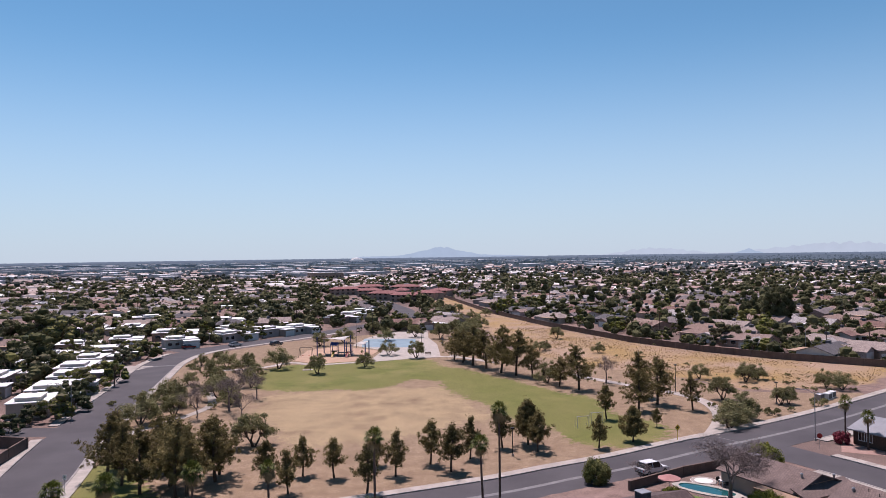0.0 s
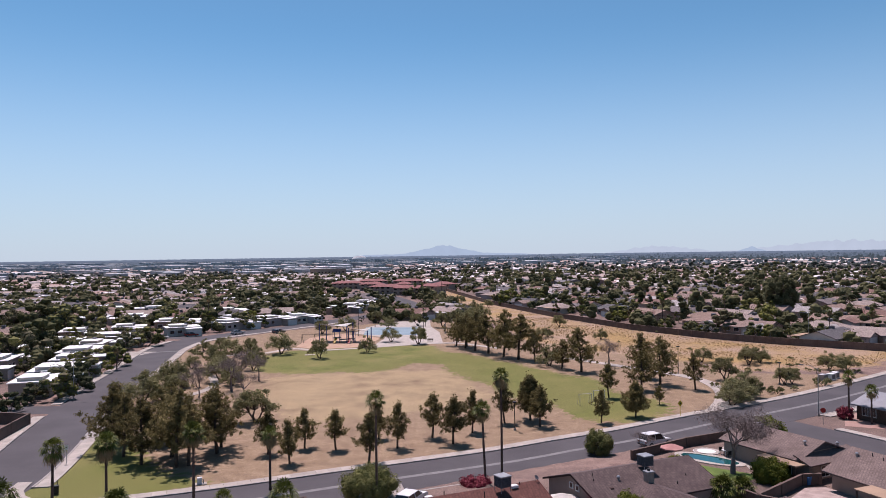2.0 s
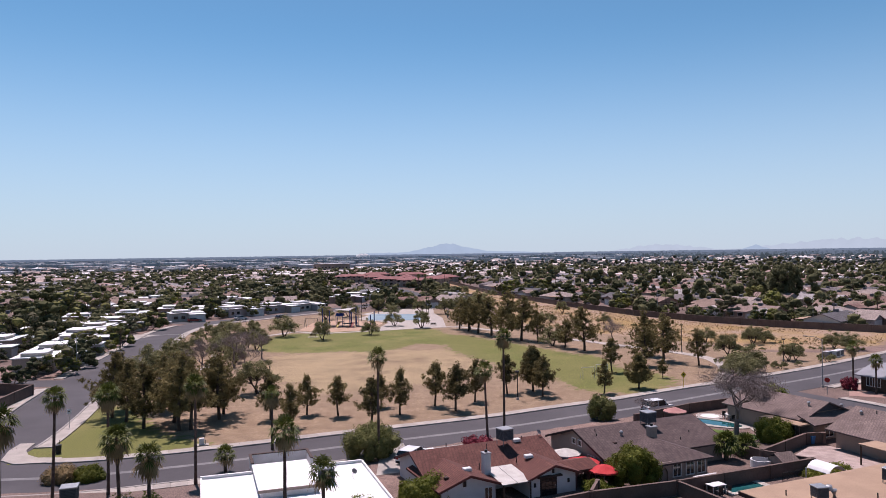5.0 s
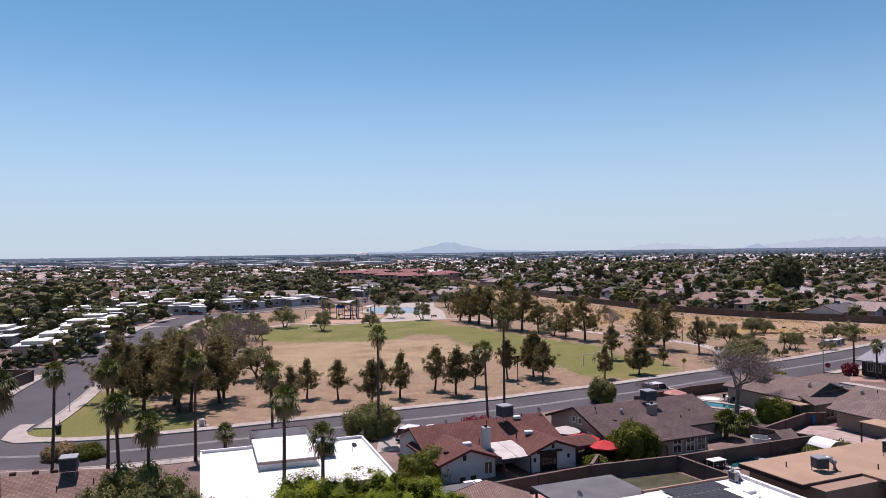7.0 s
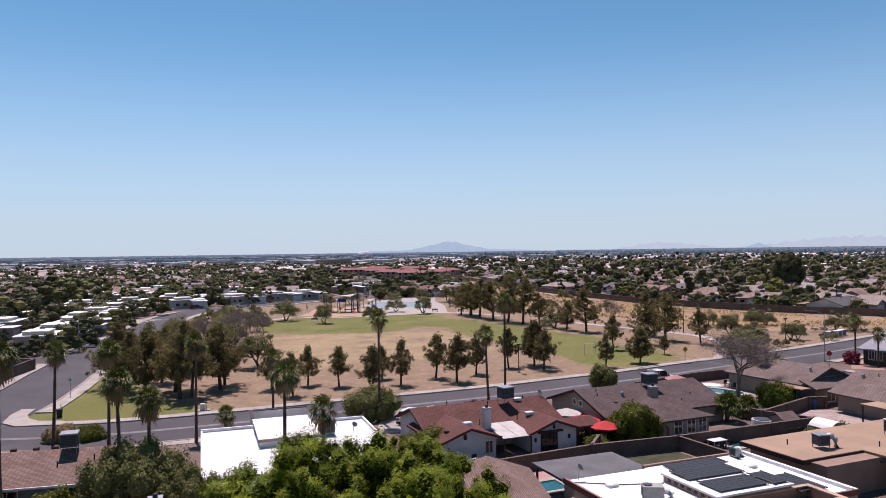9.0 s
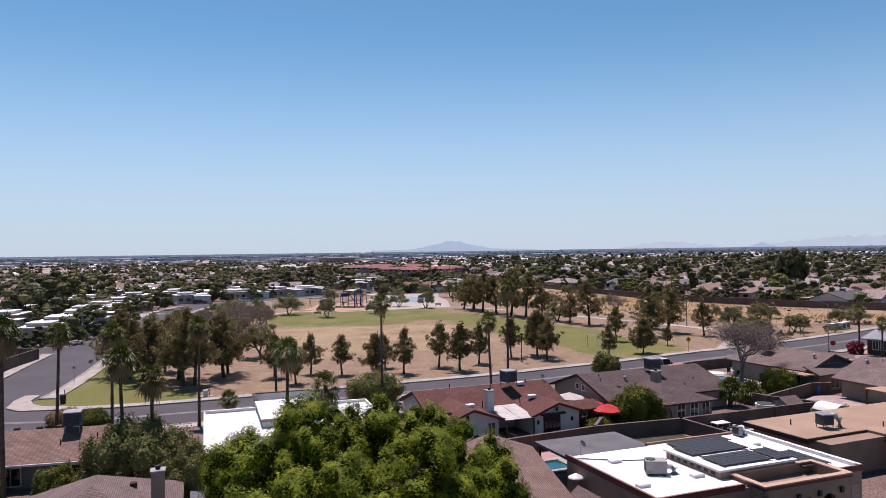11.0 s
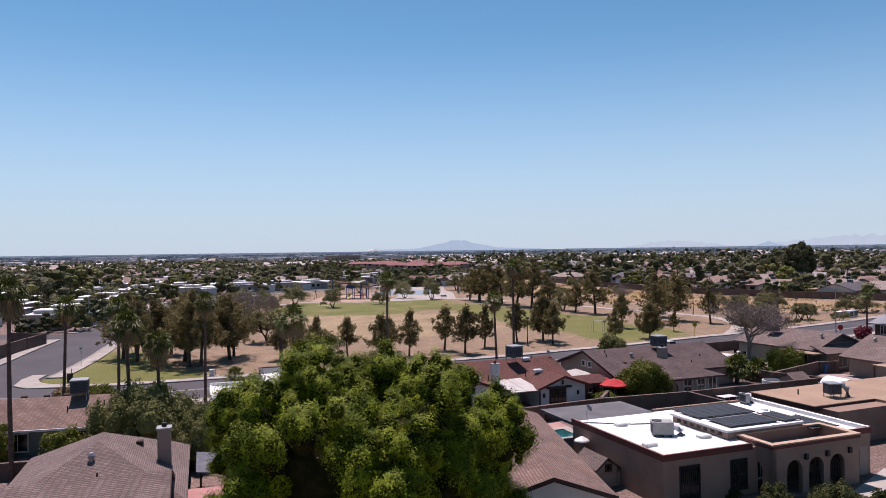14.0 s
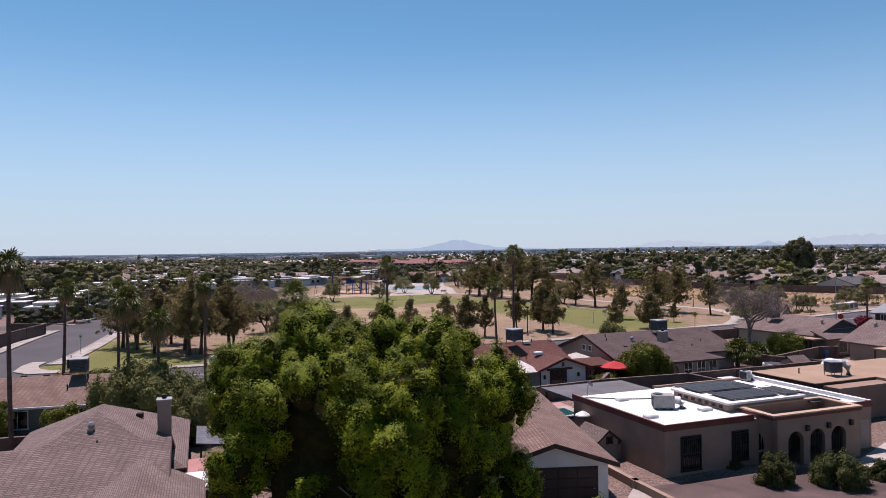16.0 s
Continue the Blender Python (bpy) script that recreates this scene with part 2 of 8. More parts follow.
TOWN_LEAF = mat("town_tree_leaves", (0.8, 0.8, 0.8), (1, 1, 1), 0.15, 0.85, 1.2, leaf=0.2, grain=0.4, hues=((0.11, 0.115, 0.05), (0.17, 0.165, 0.07), (0.08, 0.09, 0.045), (0.2, 0.21, 0.05), (0.18, 0.165, 0.1), (0.1, 0.115, 0.065), (0.23, 0.225, 0.08)))
PALM_LEAF = mat("palm_fronds", (0.07, 0.095, 0.018), (0.17, 0.195, 0.045), 0.8, 0.5, 3, spread=0.15, leaf=0.16)
PALM_DEAD = mat("dead_palm_fronds", (0.34, 0.24, 0.12), (0.52, 0.38, 0.2), 0.9, 0.95, 4, spread=0.15, leaf=0.15)
RED_BLOOM = mat("magenta_blossom", (0.26, 0.025, 0.05), (0.36, 0.05, 0.08), 1.5, 0.8, 5)
YELLOW = mat("yellow_paint", (0.75, 0.5, 0.02), (0.8, 0.56, 0.04), 2, 0.5, 9, grain=0.1)
SIGN_RED = mat("red_sign_paint", (0.5, 0.02, 0.02), (0.58, 0.04, 0.03), 2, 0.5, 9, grain=0.1)
BLUE = mat("blue_paint", (0.03, 0.06, 0.25), (0.05, 0.09, 0.32), 1, 0.5, 9)
BIN_BLUE = mat("blue_plastic", (0.03, 0.17, 0.42), (0.05, 0.2, 0.48), 1, 0.5, 9)
COURT = mat("blue_court", (0.22, 0.33, 0.4), (0.3, 0.42, 0.48), 0.15, 0.85, 4)
SAND = mat("play_sand", (0.5, 0.33, 0.23), (0.58, 0.4, 0.28), 0.3, 0.95, 6)
CAR_WHITE = mat("white_car_paint", (0.75, 0.75, 0.76), (0.8, 0.8, 0.8), 1, 0.25, 9, spec=0.5, grain=0.05)
CAR_ANY = mat("car_paint", (0.9, 0.9, 0.9), (1, 1, 1), 1, 0.25, 9, spec=0.5, grain=0.05, hues=((0.7, 0.7, 0.7), (0.08, 0.08, 0.09), (0.3, 0.31, 0.33), (0.35, 0.04, 0.03), (0.05, 0.09, 0.2)))
DARK_GRAVEL = mat("dark_gravel", (0.1, 0.07, 0.065), (0.17, 0.115, 0.105), 0.5, 0.95, 14, 0.5, grain=0.5)
TYRE = mat("tyre_rubber", (0.02, 0.02, 0.02), (0.03, 0.03, 0.03), 4, 0.9, 12)


# ---- mesh helpers ----
class Build:
    """Collects vertices and faces for one mesh."""

    def __init__(self):
        self.v, self.f = [], []

    def add(self, verts, faces):
        k = len(self.v)
        self.v += [tuple(p) for p in verts]
        self.f += [tuple(i + k for i in f) for f in faces]
        return self

    def box(self, x0, y0, z0, x1, y1, z1, chamfer=0.0):
        if chamfer:
            c = chamfer
            ring = [(x0 + c, y0), (x1 - c, y0), (x1, y0 + c), (x1, y1 - c), (x1 - c, y1), (x0 + c, y1), (x0, y1 - c), (x0, y0 + c)]
            return self.prism(ring, z0, z1 - c, cap=[(x0 + c, y0 + c), (x1 - c, y0 + c), (x1 - c, y0 + c), (x1 - c, y1 - c), (x1 - c, y1 - c), (x0 + c, y1 - c), (x0 + c, y1 - c), (x0 + c, y0 + c)], zc=z1)
        return self.add([(x, y, z) for z in (z0, z1) for x, y in ((x0, y0), (x1, y0), (x1, y1), (x0, y1))],
                        [(3, 2, 1, 0), (4, 5, 6, 7), (0, 1, 5, 4), (1, 2, 6, 5), (2, 3, 7, 6), (3, 0, 4, 7)])

    def prism(self, ring, z0, z1, cap=None, zc=0):
        n = len(ring)
        v = [(x, y, z0) for x, y in ring] + [(x, y, z1) for x, y in ring]
        f = [tuple(reversed(range(n)))] + [(i, (i + 1) % n, n + (i + 1) % n, n + i) for i in range(n)]
        if cap:
            v += [(x, y, zc) for x, y in cap]
            f += [(n + i, n + (i + 1) % n, 2 * n + (i + 1) % n, 2 * n + i) for i in range(n)] + [tuple(range(2 * n, 3 * n))]
        else:
            f += [tuple(range(n, 2 * n))]
        return self.add(v, f)

    def tube(self, path, radii, n=8, cap=True):
        path = [Vector(p) for p in path]
        v, f = [], []
        for i, p in enumerate(path):
            d = (path[min(i + 1, len(path) - 1)] - path[max(i - 1, 0)]).normalized()
            a = d.orthogonal().normalized() if abs(d.z) < 0.95 else Vector((1, 0, 0))
            b = d.cross(a).normalized()
            a = b.cross(d).normalized()
            r = radii[i] if isinstance(radii, (list, tuple)) else radii
            v += [p + a * r * math.cos(k * math.tau / n) + b * r * math.sin(k * math.tau / n) for k in range(n)]
        for i in range(len(path) - 1):
            f += [(i * n + k, i * n + (k + 1) % n, (i + 1) * n + (k + 1) % n, (i + 1) * n + k) for k in range(n)]
        if cap:
            f += [tuple(reversed(range(n))), tuple(range(len(v) - n, len(v)))]
        return self.add(v, f)

    def disc(self, x, y, z0, z1, r, n=20, r2=None):
        r2 = r if r2 is None else r2
        v = [(x + q * math.cos(k * math.tau / n), y + q * math.sin(k * math.tau / n), z) for z, q in ((z0, r), (z1, r2)) for k in range(n)]
        return self.add(v, [tuple(reversed(range(n))), tuple(range(n, 2 * n))] + [(k, (k + 1) % n, n + (k + 1) % n, n + k) for k in range(n)])

    def mesh(self, name, material, smooth=False):
        me = bpy.data.meshes.new(name)
        me.from_pydata(self.v, [], self.f)
        me.materials.append(material)
        if smooth:
            me.polygons.foreach_set("use_smooth", [True] * len(me.polygons))
        return me


def part(name, bm, material, parent, label="", m=None, smooth=False):
    """Links one mesh as a part under a thing or another part."""
    ob = new(name, bm.mesh(name, material, smooth) if isinstance(bm, Build) else bm)
    ob.parent = parent
    if m is not None:
        ob.matrix_basis = m
    return tagged(ob, label)


def thing(name, m, label, category, group="", kind=""):
    ob = new(name)
    ob.matrix_basis = m
    ob.empty_display_size = 0.5
    return tagged(ob, label, category, group, kind)


def plain(name, bm, material, label, category, m=None, group="", kind="", smooth=False):
    """A thing that is one mesh."""
    ob = new(name, bm.mesh(name, material, smooth) if isinstance(bm, Build) else bm)
    if m is not None:
        ob.matrix_basis = m
    return tagged(ob, label, category, group, kind)


def quads(name, v, material, tri=False):
    """A mesh of loose quads, four rows of v each, made at once."""
    k = 3 if tri else 4
    me = bpy.data.meshes.new(name)
    count = len(v) // k
    me.vertices.add(len(v)), me.loops.add(len(v)), me.polygons.add(count)
    me.vertices.foreach_set("co", np.asarray(v, dtype=np.float32).ravel())
    me.loops.foreach_set("vertex_index", np.arange(len(v), dtype=np.int32))
    me.polygons.foreach_set("loop_start", np.arange(0, len(v), k, dtype=np.int32))
    me.materials.append(material)
    me.update(calc_edges=True)
    return me


def smooth_line(points, step=3.0):
    """A rounded line through the points."""
    out = []
    p = [Vector(q) for q in points]
    p = [2 * p[0] - p[1]] + p + [2 * p[-1] - p[-2]]
    for i in range(1, len(p) - 2):
        n = max(2, int((p[i + 1] - p[i]).length / step))
        for k in range(n):
            t = k / n
            a, b, c, d = p[i - 1], p[i], p[i + 1], p[i + 2]
            out.append(0.5 * (2 * b + (c - a) * t + (2 * a - 5 * b + 4 * c - d) * t * t + (3 * b - a - 3 * c + d) * t ** 3))
    return out + [p[-2]]


def offset(line, d):
    """The line moved d metres to its left."""
    out = []
    for i, p in enumerate(line):
        w = (line[min(i + 1, len(line) - 1)] - line[max(i - 1, 0)]).normalized()
        out.append(p + Vector((-w.y, w.x)) * d)
    return out


def strip(line, a, b, z0, z1):
    """A slab along a line, from a to b metres left of it."""
    s = Build()
    l, r = offset(line, b), offset(line, a)
    n = len(line)
    v = []
    for i in range(n):
        v += [(*l[i], z0), (*r[i], z0), (*r[i], z1), (*l[i], z1)]
    f = []
    for i in range(n - 1):
        k = 4 * i
        f += [(k + 3, k + 2, k + 6, k + 7), (k + 2, k + 1, k + 5, k + 6), (k, k + 3, k + 7, k + 4)]
    f += [(0, 1, 2, 3), (4 * n - 1, 4 * n - 2, 4 * n - 3, 4 * n - 4)]
    return s.add(v, f)


# ---- ground ----
GREEN_FAR = [(-51, 199), (-46, 207), (-25, 213), (-15, 220), (-5, 215), (0, 199), (9, 190), (-2, 177), (-8, 180), (-20, 167), (-33, 166), (-43, 169), (-49, 180)]
GREEN_NEAR = [(-3, 181), (8, 190), (15, 179), (23, 165), (30, 155), (31, 148), (33, 138), (39, 127), (39, 123), (28, 116.5), (20, 118.5), (18, 128), (11, 137), (6.5, 150), (0, 167)]
BARE = [(-42, 160), (-30, 167), (-12, 168), (-2, 170), (6.7, 150), (9, 137), (1, 133), (-13, 118), (-26, 120), (-36, 139)]
CORNER_LAWN = [(-52, 77), (-55, 97), (-58, 108), (-48, 109), (-38, 93), (-29, 87), (-33, 82), (-40, 79)]
DRY_BELT = [(-32, 577), (0, 420), (17, 283), (24, 226), (34, 207), (46, 191), (57, 179), (66, 163), (80, 160), (97, 166), (116, 187), (93, 207), (79, 223), (63, 249), (43, 305), (22, 382), (5, 484), (-10, 577)]


def inside(px, py, poly):
    """Signed distance to a polygon, positive within."""
    best = np.full(px.shape, 1e9)
    odd = np.zeros(px.shape, dtype=bool)
    for (ax, ay), (bx, by) in zip(poly, poly[1:] + poly[:1]):
        dx, dy = bx - ax, by - ay
        t = np.clip(((px - ax) * dx + (py - ay) * dy) / (dx * dx + dy * dy), 0, 1)
        best = np.minimum(best, np.hypot(px - ax - t * dx, py - ay - t * dy))
        odd ^= ((ay > py) != (by > py)) & (px < (bx - ax) * (py - ay) / (by - ay + 1e-12) + ax)
    return np.where(odd, best, -best)


def axis(lo, hi, step, far):
    out = list(np.arange(lo, hi, step))
    s, a = step, out[-1]
    while a < far:
        s *= 1.35
        a += s
        out.append(min(a, far))
    s, a, low = step, out[0], []
    while a > -far:
        s *= 1.35
        a -= s
        low.append(max(a, -far))
    return np.array(low[::-1] + out)


gx, gy = np.meshgrid(axis(-110, 150, 1.6, 4180), axis(20, 300, 1.6, 4180))
shape = gx.shape
px, py = gx.ravel(), gy.ravel()
wob = np.array([noise.fractal(Vector((x * 0.09, y * 0.09, 3)), 0.9, 2.1, 4) for x, y in zip(px, py)]) * 4.5
rows, cols = shape
idx = np.arange(rows * cols).reshape(shape)
faces = np.stack([idx[:-1, :-1], idx[:-1, 1:], idx[1:, 1:], idx[1:, :-1]], -1).reshape(-1, 4)
ground_mesh = bpy.data.meshes.new("ground")
NEAR = [(-60, 55), (-45, 67), (-28, 68.5), (-8, 79), (20, 94), (43, 106), (51, 96), (57, 78), (61, 40), (40, -60), (-90, -60)]
rise = np.clip(inside(px, py, NEAR) / 6 + 0.5, 0, 1)
rise = 0.57 * rise * rise * (3 - 2 * rise)
ground_mesh.from_pydata(np.stack([px, py, rise], 1).tolist(), [], faces.tolist())


def zone(name, polys, soft):
    d = np.max([inside(px, py, p) for p in polys], axis=0) + wob * 0.6
    att = ground_mesh.attributes.new(name, "FLOAT", "POINT")
    att.data.foreach_set("value", np.clip(d / soft * 0.5 + 0.5, 0, 1).astype(np.float32))


zone("green", [GREEN_FAR, GREEN_NEAR, CORNER_LAWN], 2.5)
zone("bare", [BARE], 4.0)
zone("gold", [DRY_BELT], 3.0)
PARK = [(-46, 80), (-52, 97), (-59, 118), (-74, 180), (-80, 225), (-60, 262), (-20, 290), (10, 285), (24, 226), (57, 180), (66, 160), (92, 156), (52, 126), (25, 110), (-4, 95), (-27, 85)]
zone("park", [PARK], 0.8)

GROUND = bpy.data.materials.new("ground")
GROUND.use_nodes = True
gn, gl = GROUND.node_tree.nodes, GROUND.node_tree.links
where = gn.new("ShaderNodeNewGeometry").outputs["Position"]


def noise_node(scale, detail=5):
    t = gn.new("ShaderNodeTexNoise")
    t.inputs["Scale"].default_value, t.inputs["Detail"].default_value = scale, detail
    gl.new(where, t.inputs["Vector"])
    r = gn.new("ShaderNodeMapRange")
    r.inputs["From Min"].default_value, r.inputs["From Max"].default_value = 0.36, 0.64
    gl.new(t.outputs["Fac"], r.inputs["Value"])
    return r.outputs[0]


def blend(fac, a, b):
    x = gn.new("ShaderNodeMix")
    x.data_type = "RGBA"
    for socket, c in ((x.inputs["A"], a), (x.inputs["B"], b)):
        if isinstance(c, tuple):
            socket.default_value = (*c, 1)
        else:
            gl.new(c, socket)
    gl.new(fac, x.inputs["Factor"])
    return x.outputs["Result"]


def edge(name, rough):
    """A zone with a frayed border."""
    a = gn.new("ShaderNodeAttribute")
    a.attribute_name = name
    s = gn.new("ShaderNodeMath")
    s.operation = "MULTIPLY_ADD"
    s.inputs[1].default_value = rough
    gl.new(noise_node(0.7), s.inputs[0])
    gl.new(a.outputs["Fac"], s.inputs[2])
    r = gn.new("ShaderNodeMapRange")
    r.interpolation_type = "SMOOTHSTEP"
    r.inputs["From Min"].default_value, r.inputs["From Max"].default_value = 0.3 + rough * 0.5, 0.7 + rough * 0.5
    gl.new(s.outputs[0], r.inputs["Value"])
    return r.outputs[0]


broad, mid, fine_n, grit = noise_node(0.035, 8), noise_node(0.42, 8), noise_node(1.9, 6), noise_node(7.0, 3)
dirt = blend(mid, (0.37, 0.26, 0.18), (0.6, 0.44, 0.305))
dirt = blend(fine_n, dirt, (0.4, 0.28, 0.17))
yard = blend(mid, (0.32, 0.215, 0.18), (0.47, 0.325, 0.275))
yard = blend(broad, yard, (0.25, 0.18, 0.155))
base = blend(edge("park", 0.1), yard, dirt)
pale = blend(mid, (0.65, 0.5, 0.315), (0.5, 0.37, 0.23))
pale = blend(fine_n, pale, (0.6, 0.455, 0.255))
worn = noise_node(0.075, 9)
pale = blend(worn, pale, (0.36, 0.25, 0.155))
pale = blend(noise_node(0.19, 9), pale, (0.6, 0.455, 0.265))
base = blend(edge("bare", 0.5), base, pale)
straw = blend(mid, (0.6, 0.4, 0.15), (0.5, 0.33, 0.15))
straw = blend(noise_node(0.055, 8), straw, (0.58, 0.41, 0.29))
base = blend(edge("gold", 0.5), base, straw)
lawn = blend(mid, (0.11, 0.165, 0.026), (0.285, 0.305, 0.07))
lawn = blend(fine_n, lawn, (0.18, 0.215, 0.042))
lawn = blend(noise_node(0.09, 9), lawn, (0.34, 0.31, 0.11))
lawn = blend(broad, lawn, (0.26, 0.26, 0.075))
base = blend(edge("green", 0.55), base, lawn)
spot = gn.new("ShaderNodeMix")
spot.data_type, spot.blend_type = "RGBA", "MULTIPLY"
spot.inputs["Factor"].default_value = 0.58
gl.new(base, spot.inputs["A"]), gl.new(grit, spot.inputs["B"])
gp = gn["Principled BSDF"]
gp.inputs["Roughness"].default_value, gp.inputs["Specular IOR Level"].default_value = 0.95, 0.2
dim = gn.new("ShaderNodeHueSaturation")
dim.inputs["Value"].default_value = 0.585
gl.new(spot.outputs["Result"], dim.inputs["Color"]), gl.new(dim.outputs[0], gp.inputs["Base Color"])
ground_mesh.materials.append(GROUND)
tagged(new("ground", ground_mesh), "dry desert ground with patchy green and bare sandy park field", "ground", kind="structure")

# ---- roads ----
FAR_KERB = smooth_line([(-150, 74), (-90, 77.5), (-62, 78.6), (-45, 79.2), (-38.1, 80.4), (-26.9, 84.7), (-14.5, 90.4), (-4, 94.9), (6.4, 99.6), (14.1, 104), (25, 109.8), (37.8, 118), (51.9, 126.2), (68.7, 137), (91.9, 154.2), (130, 184), (220, 262)])
LEFT_STREET = smooth_line([(-54, 76), (-55.5, 88), (-58.6, 101), (-62.6, 115), (-69.5, 142), (-75.2, 170), (-81.2, 198), (-84, 213), (-84.6, 230), (-80.5, 244), (-72, 257), (-61.5, 272), (-52, 287), (-42, 306), (-30, 330), (-22, 352), (-23, 400), (-35, 450), (-56, 530), (-90, 640)])
SIDE_STREET = smooth_line([(47.5, 118.5), (52.2, 110), (57.2, 100.6), (60.4, 93), (66, 78), (70, 62), (74, 40)])
LEFT_LANE = smooth_line([(-68.5, 130), (-77, 130), (-90, 130.5), (-110, 132), (-150, 138)])
FAR_LANE = smooth_line([(-84, 240), (-104, 252), (-140, 268), (-200, 290)])


def road(name, line, a, b, z, label):
    plain(name, strip(line, a, b, -0.2, z), ASPHALT, label, "road", kind="structure")


road("road_main", FAR_KERB, -11.0, 0.0, 0.03, "grey asphalt street with a pale worn centre strip")
road("road_left", LEFT_STREET, -4.9, 4.9, 0.024, "grey asphalt street curving past the park")
road("road_side", SIDE_STREET, -4.0, 4.0, 0.02, "grey asphalt side street")
road("road_lane", LEFT_LANE, -3.3, 3.3, 0.016, "grey asphalt lane between houses")
road("road_far_lane", FAR_LANE, -4.0, 4.0, 0.012, "grey asphalt lane between far houses")
plain("lane_strip", strip(FAR_KERB, -5.75, -4.95, 0.02, 0.036), SEAL, "pale worn seal along the middle of the street", "road marking", kind="structure")
plain("crossing_seam", strip(smooth_line([(-87.5, 204), (-83, 207.5), (-77.5, 209)]), -0.6, 0.6, 0.02, 0.036), SEAL, "pale concrete seam across the street", "road marking", kind="structure")
for d in (0.0, 3.4):
    plain("crossing_line", strip(smooth_line([(41.5 + d, 118.6 + d * 0.62), (47.3 + d, 110.2 + d * 0.62)]), -0.12, 0.12, 0.02, 0.04), SEAL, "faded white crosswalk line", "road marking", kind="structure")


def cut(line, f):
    """The longest run of a line for which f holds."""
    runs, run = [], []
    for p in line:
        if f(p):
            run.append(p)
        else:
            runs.append(run)
            run = []
    runs.append(run)
    return max(runs, key=len)


def kerb_and_walk(name, line, side, gap, wide, label):
    """A kerb along the line, and a walk of separate slabs behind it, on its left (1) or right (-1)."""
    lo, hi = sorted((0.0, side * 0.28))
    plain("kerb_" + name, strip(line, lo, hi, -0.1, 0.17), KERB, "low pale concrete kerb", "kerb", kind="structure")
    base = thing("pavement_" + name, pose(0, 0, 0), label, "pavement", kind="structure")
    inner, outer = offset(line, side * (0.3 + gap)), offset(line, side * (0.3 + gap + wide))
    bed = Build()
    acc, count = 0.0, 0
    k = 0
    while k < len(line) - 1:
        p, q, r, s = inner[k], inner[k + 1], outer[k + 1], outer[k]
        c = (p + q + r + s) / 4
        ring = [c + (w - c) * 0.985 for w in (p, q, r, s)]
        if side < 0:
            ring = ring[::-1]
        ring = [tuple(w) for w in ring]
        if -120 < c.x < 110 and c.y < 215 and count < 300:
            part("slab", Build().prism(ring[::-1] if side > 0 else ring[::-1], 0.0, 0.14), CONCRETE, base)
            count += 1
        else:
            bed.prism(ring[::-1], 0.0, 0.14)
        k += 1
    if bed.v:
        tagged(part("slab_run", bed, CONCRETE, base), kind="stuff")


def even(line, step):
    """The same line with evenly spaced points."""
    out, left = [line[0]], step
    for a, b in zip(line, line[1:]):
        d = (b - a).length
        while d > 1e-6 and left <= d:
            a = a + (b - a) * (left / d)
            d -= left
            left = step
            out.append(a)
        left -= d
    return out


park_side = even(cut(FAR_KERB, lambda p: p.x > -46.8), 1.6)
near_line = offset(FAR_KERB, -11.0)
near_left = even(cut(near_line, lambda p: p.x < 46.5), 1.6)
near_right = even(cut(near_line, lambda p: p.x > 59), 1.6)
left_park = even(cut(offset(LEFT_STREET, -4.9), lambda p: 83.5 < p.y < 300), 1.6)
left_home = even(cut(offset(LEFT_STREET, 4.9), lambda p: 134 < p.y < 236), 1.6)
left_home_b = even(cut(offset(LEFT_STREET, 4.9), lambda p: 84 < p.y < 126), 1.6)
side_east = even(cut(offset(SIDE_STREET, 4.0), lambda p: p.y < 110), 1.6)
side_west = even(cut(offset(SIDE_STREET, -4.0), lambda p: p.y < 103), 1.6)


# ---- trees ----
def cores(mids, radii, squash=1.0, fine=2):
    """Rough closed clumps inside the lobes of a crown, where the leaves stand too thick to see through."""
    b = Build()
    bm = bmesh.new()
    bmesh.ops.create_icosphere(bm, subdivisions=fine, radius=1)
    vs, fs = [v.co.copy() for v in bm.verts], [tuple(v.index for v in f.verts) for f in bm.faces]
    bm.free()
    for q, r in zip(mids, radii):
        b.add([(q[0] + v.x * r * (1 + 0.2 * math.sin(5 * v.y + q[0])), q[1] + v.y * r * (1 + 0.2 * math.sin(5 * v.z + q[1])), q[2] + v.z * r * squash) for v in vs], fs)
    return b


def cards(centres, size, rng, flat=0.0, slim=0.6, out=None, loose=0.7):
    """Small leaf-shaped quads scattered at the centres, turned at random, or facing outwards more or less."""
    n = len(centres)
    a = rng.normal(size=(n, 3))
    if out is not None:
        up = out + rng.normal(size=(n, 3)) * loose
        up /= np.linalg.norm(up, axis=1, keepdims=True)
        a = np.cross(up, a)
    a[:, 2] *= 1 - flat
    a /= np.linalg.norm(a, axis=1, keepdims=True)
    b = np.cross(a, rng.normal(size=(n, 3)) if out is None else up)
    b /= np.linalg.norm(b, axis=1, keepdims=True)
    s = size * rng.uniform(0.6, 1.35, (n, 1))
    a, b = a * s, b * s * slim
    c = np.asarray(centres)
    return np.stack([c - a, c + b * 0.9 - a * 0.1, c + a, c - b * 0.9 + a * 0.15], 1).reshape(-1, 3)


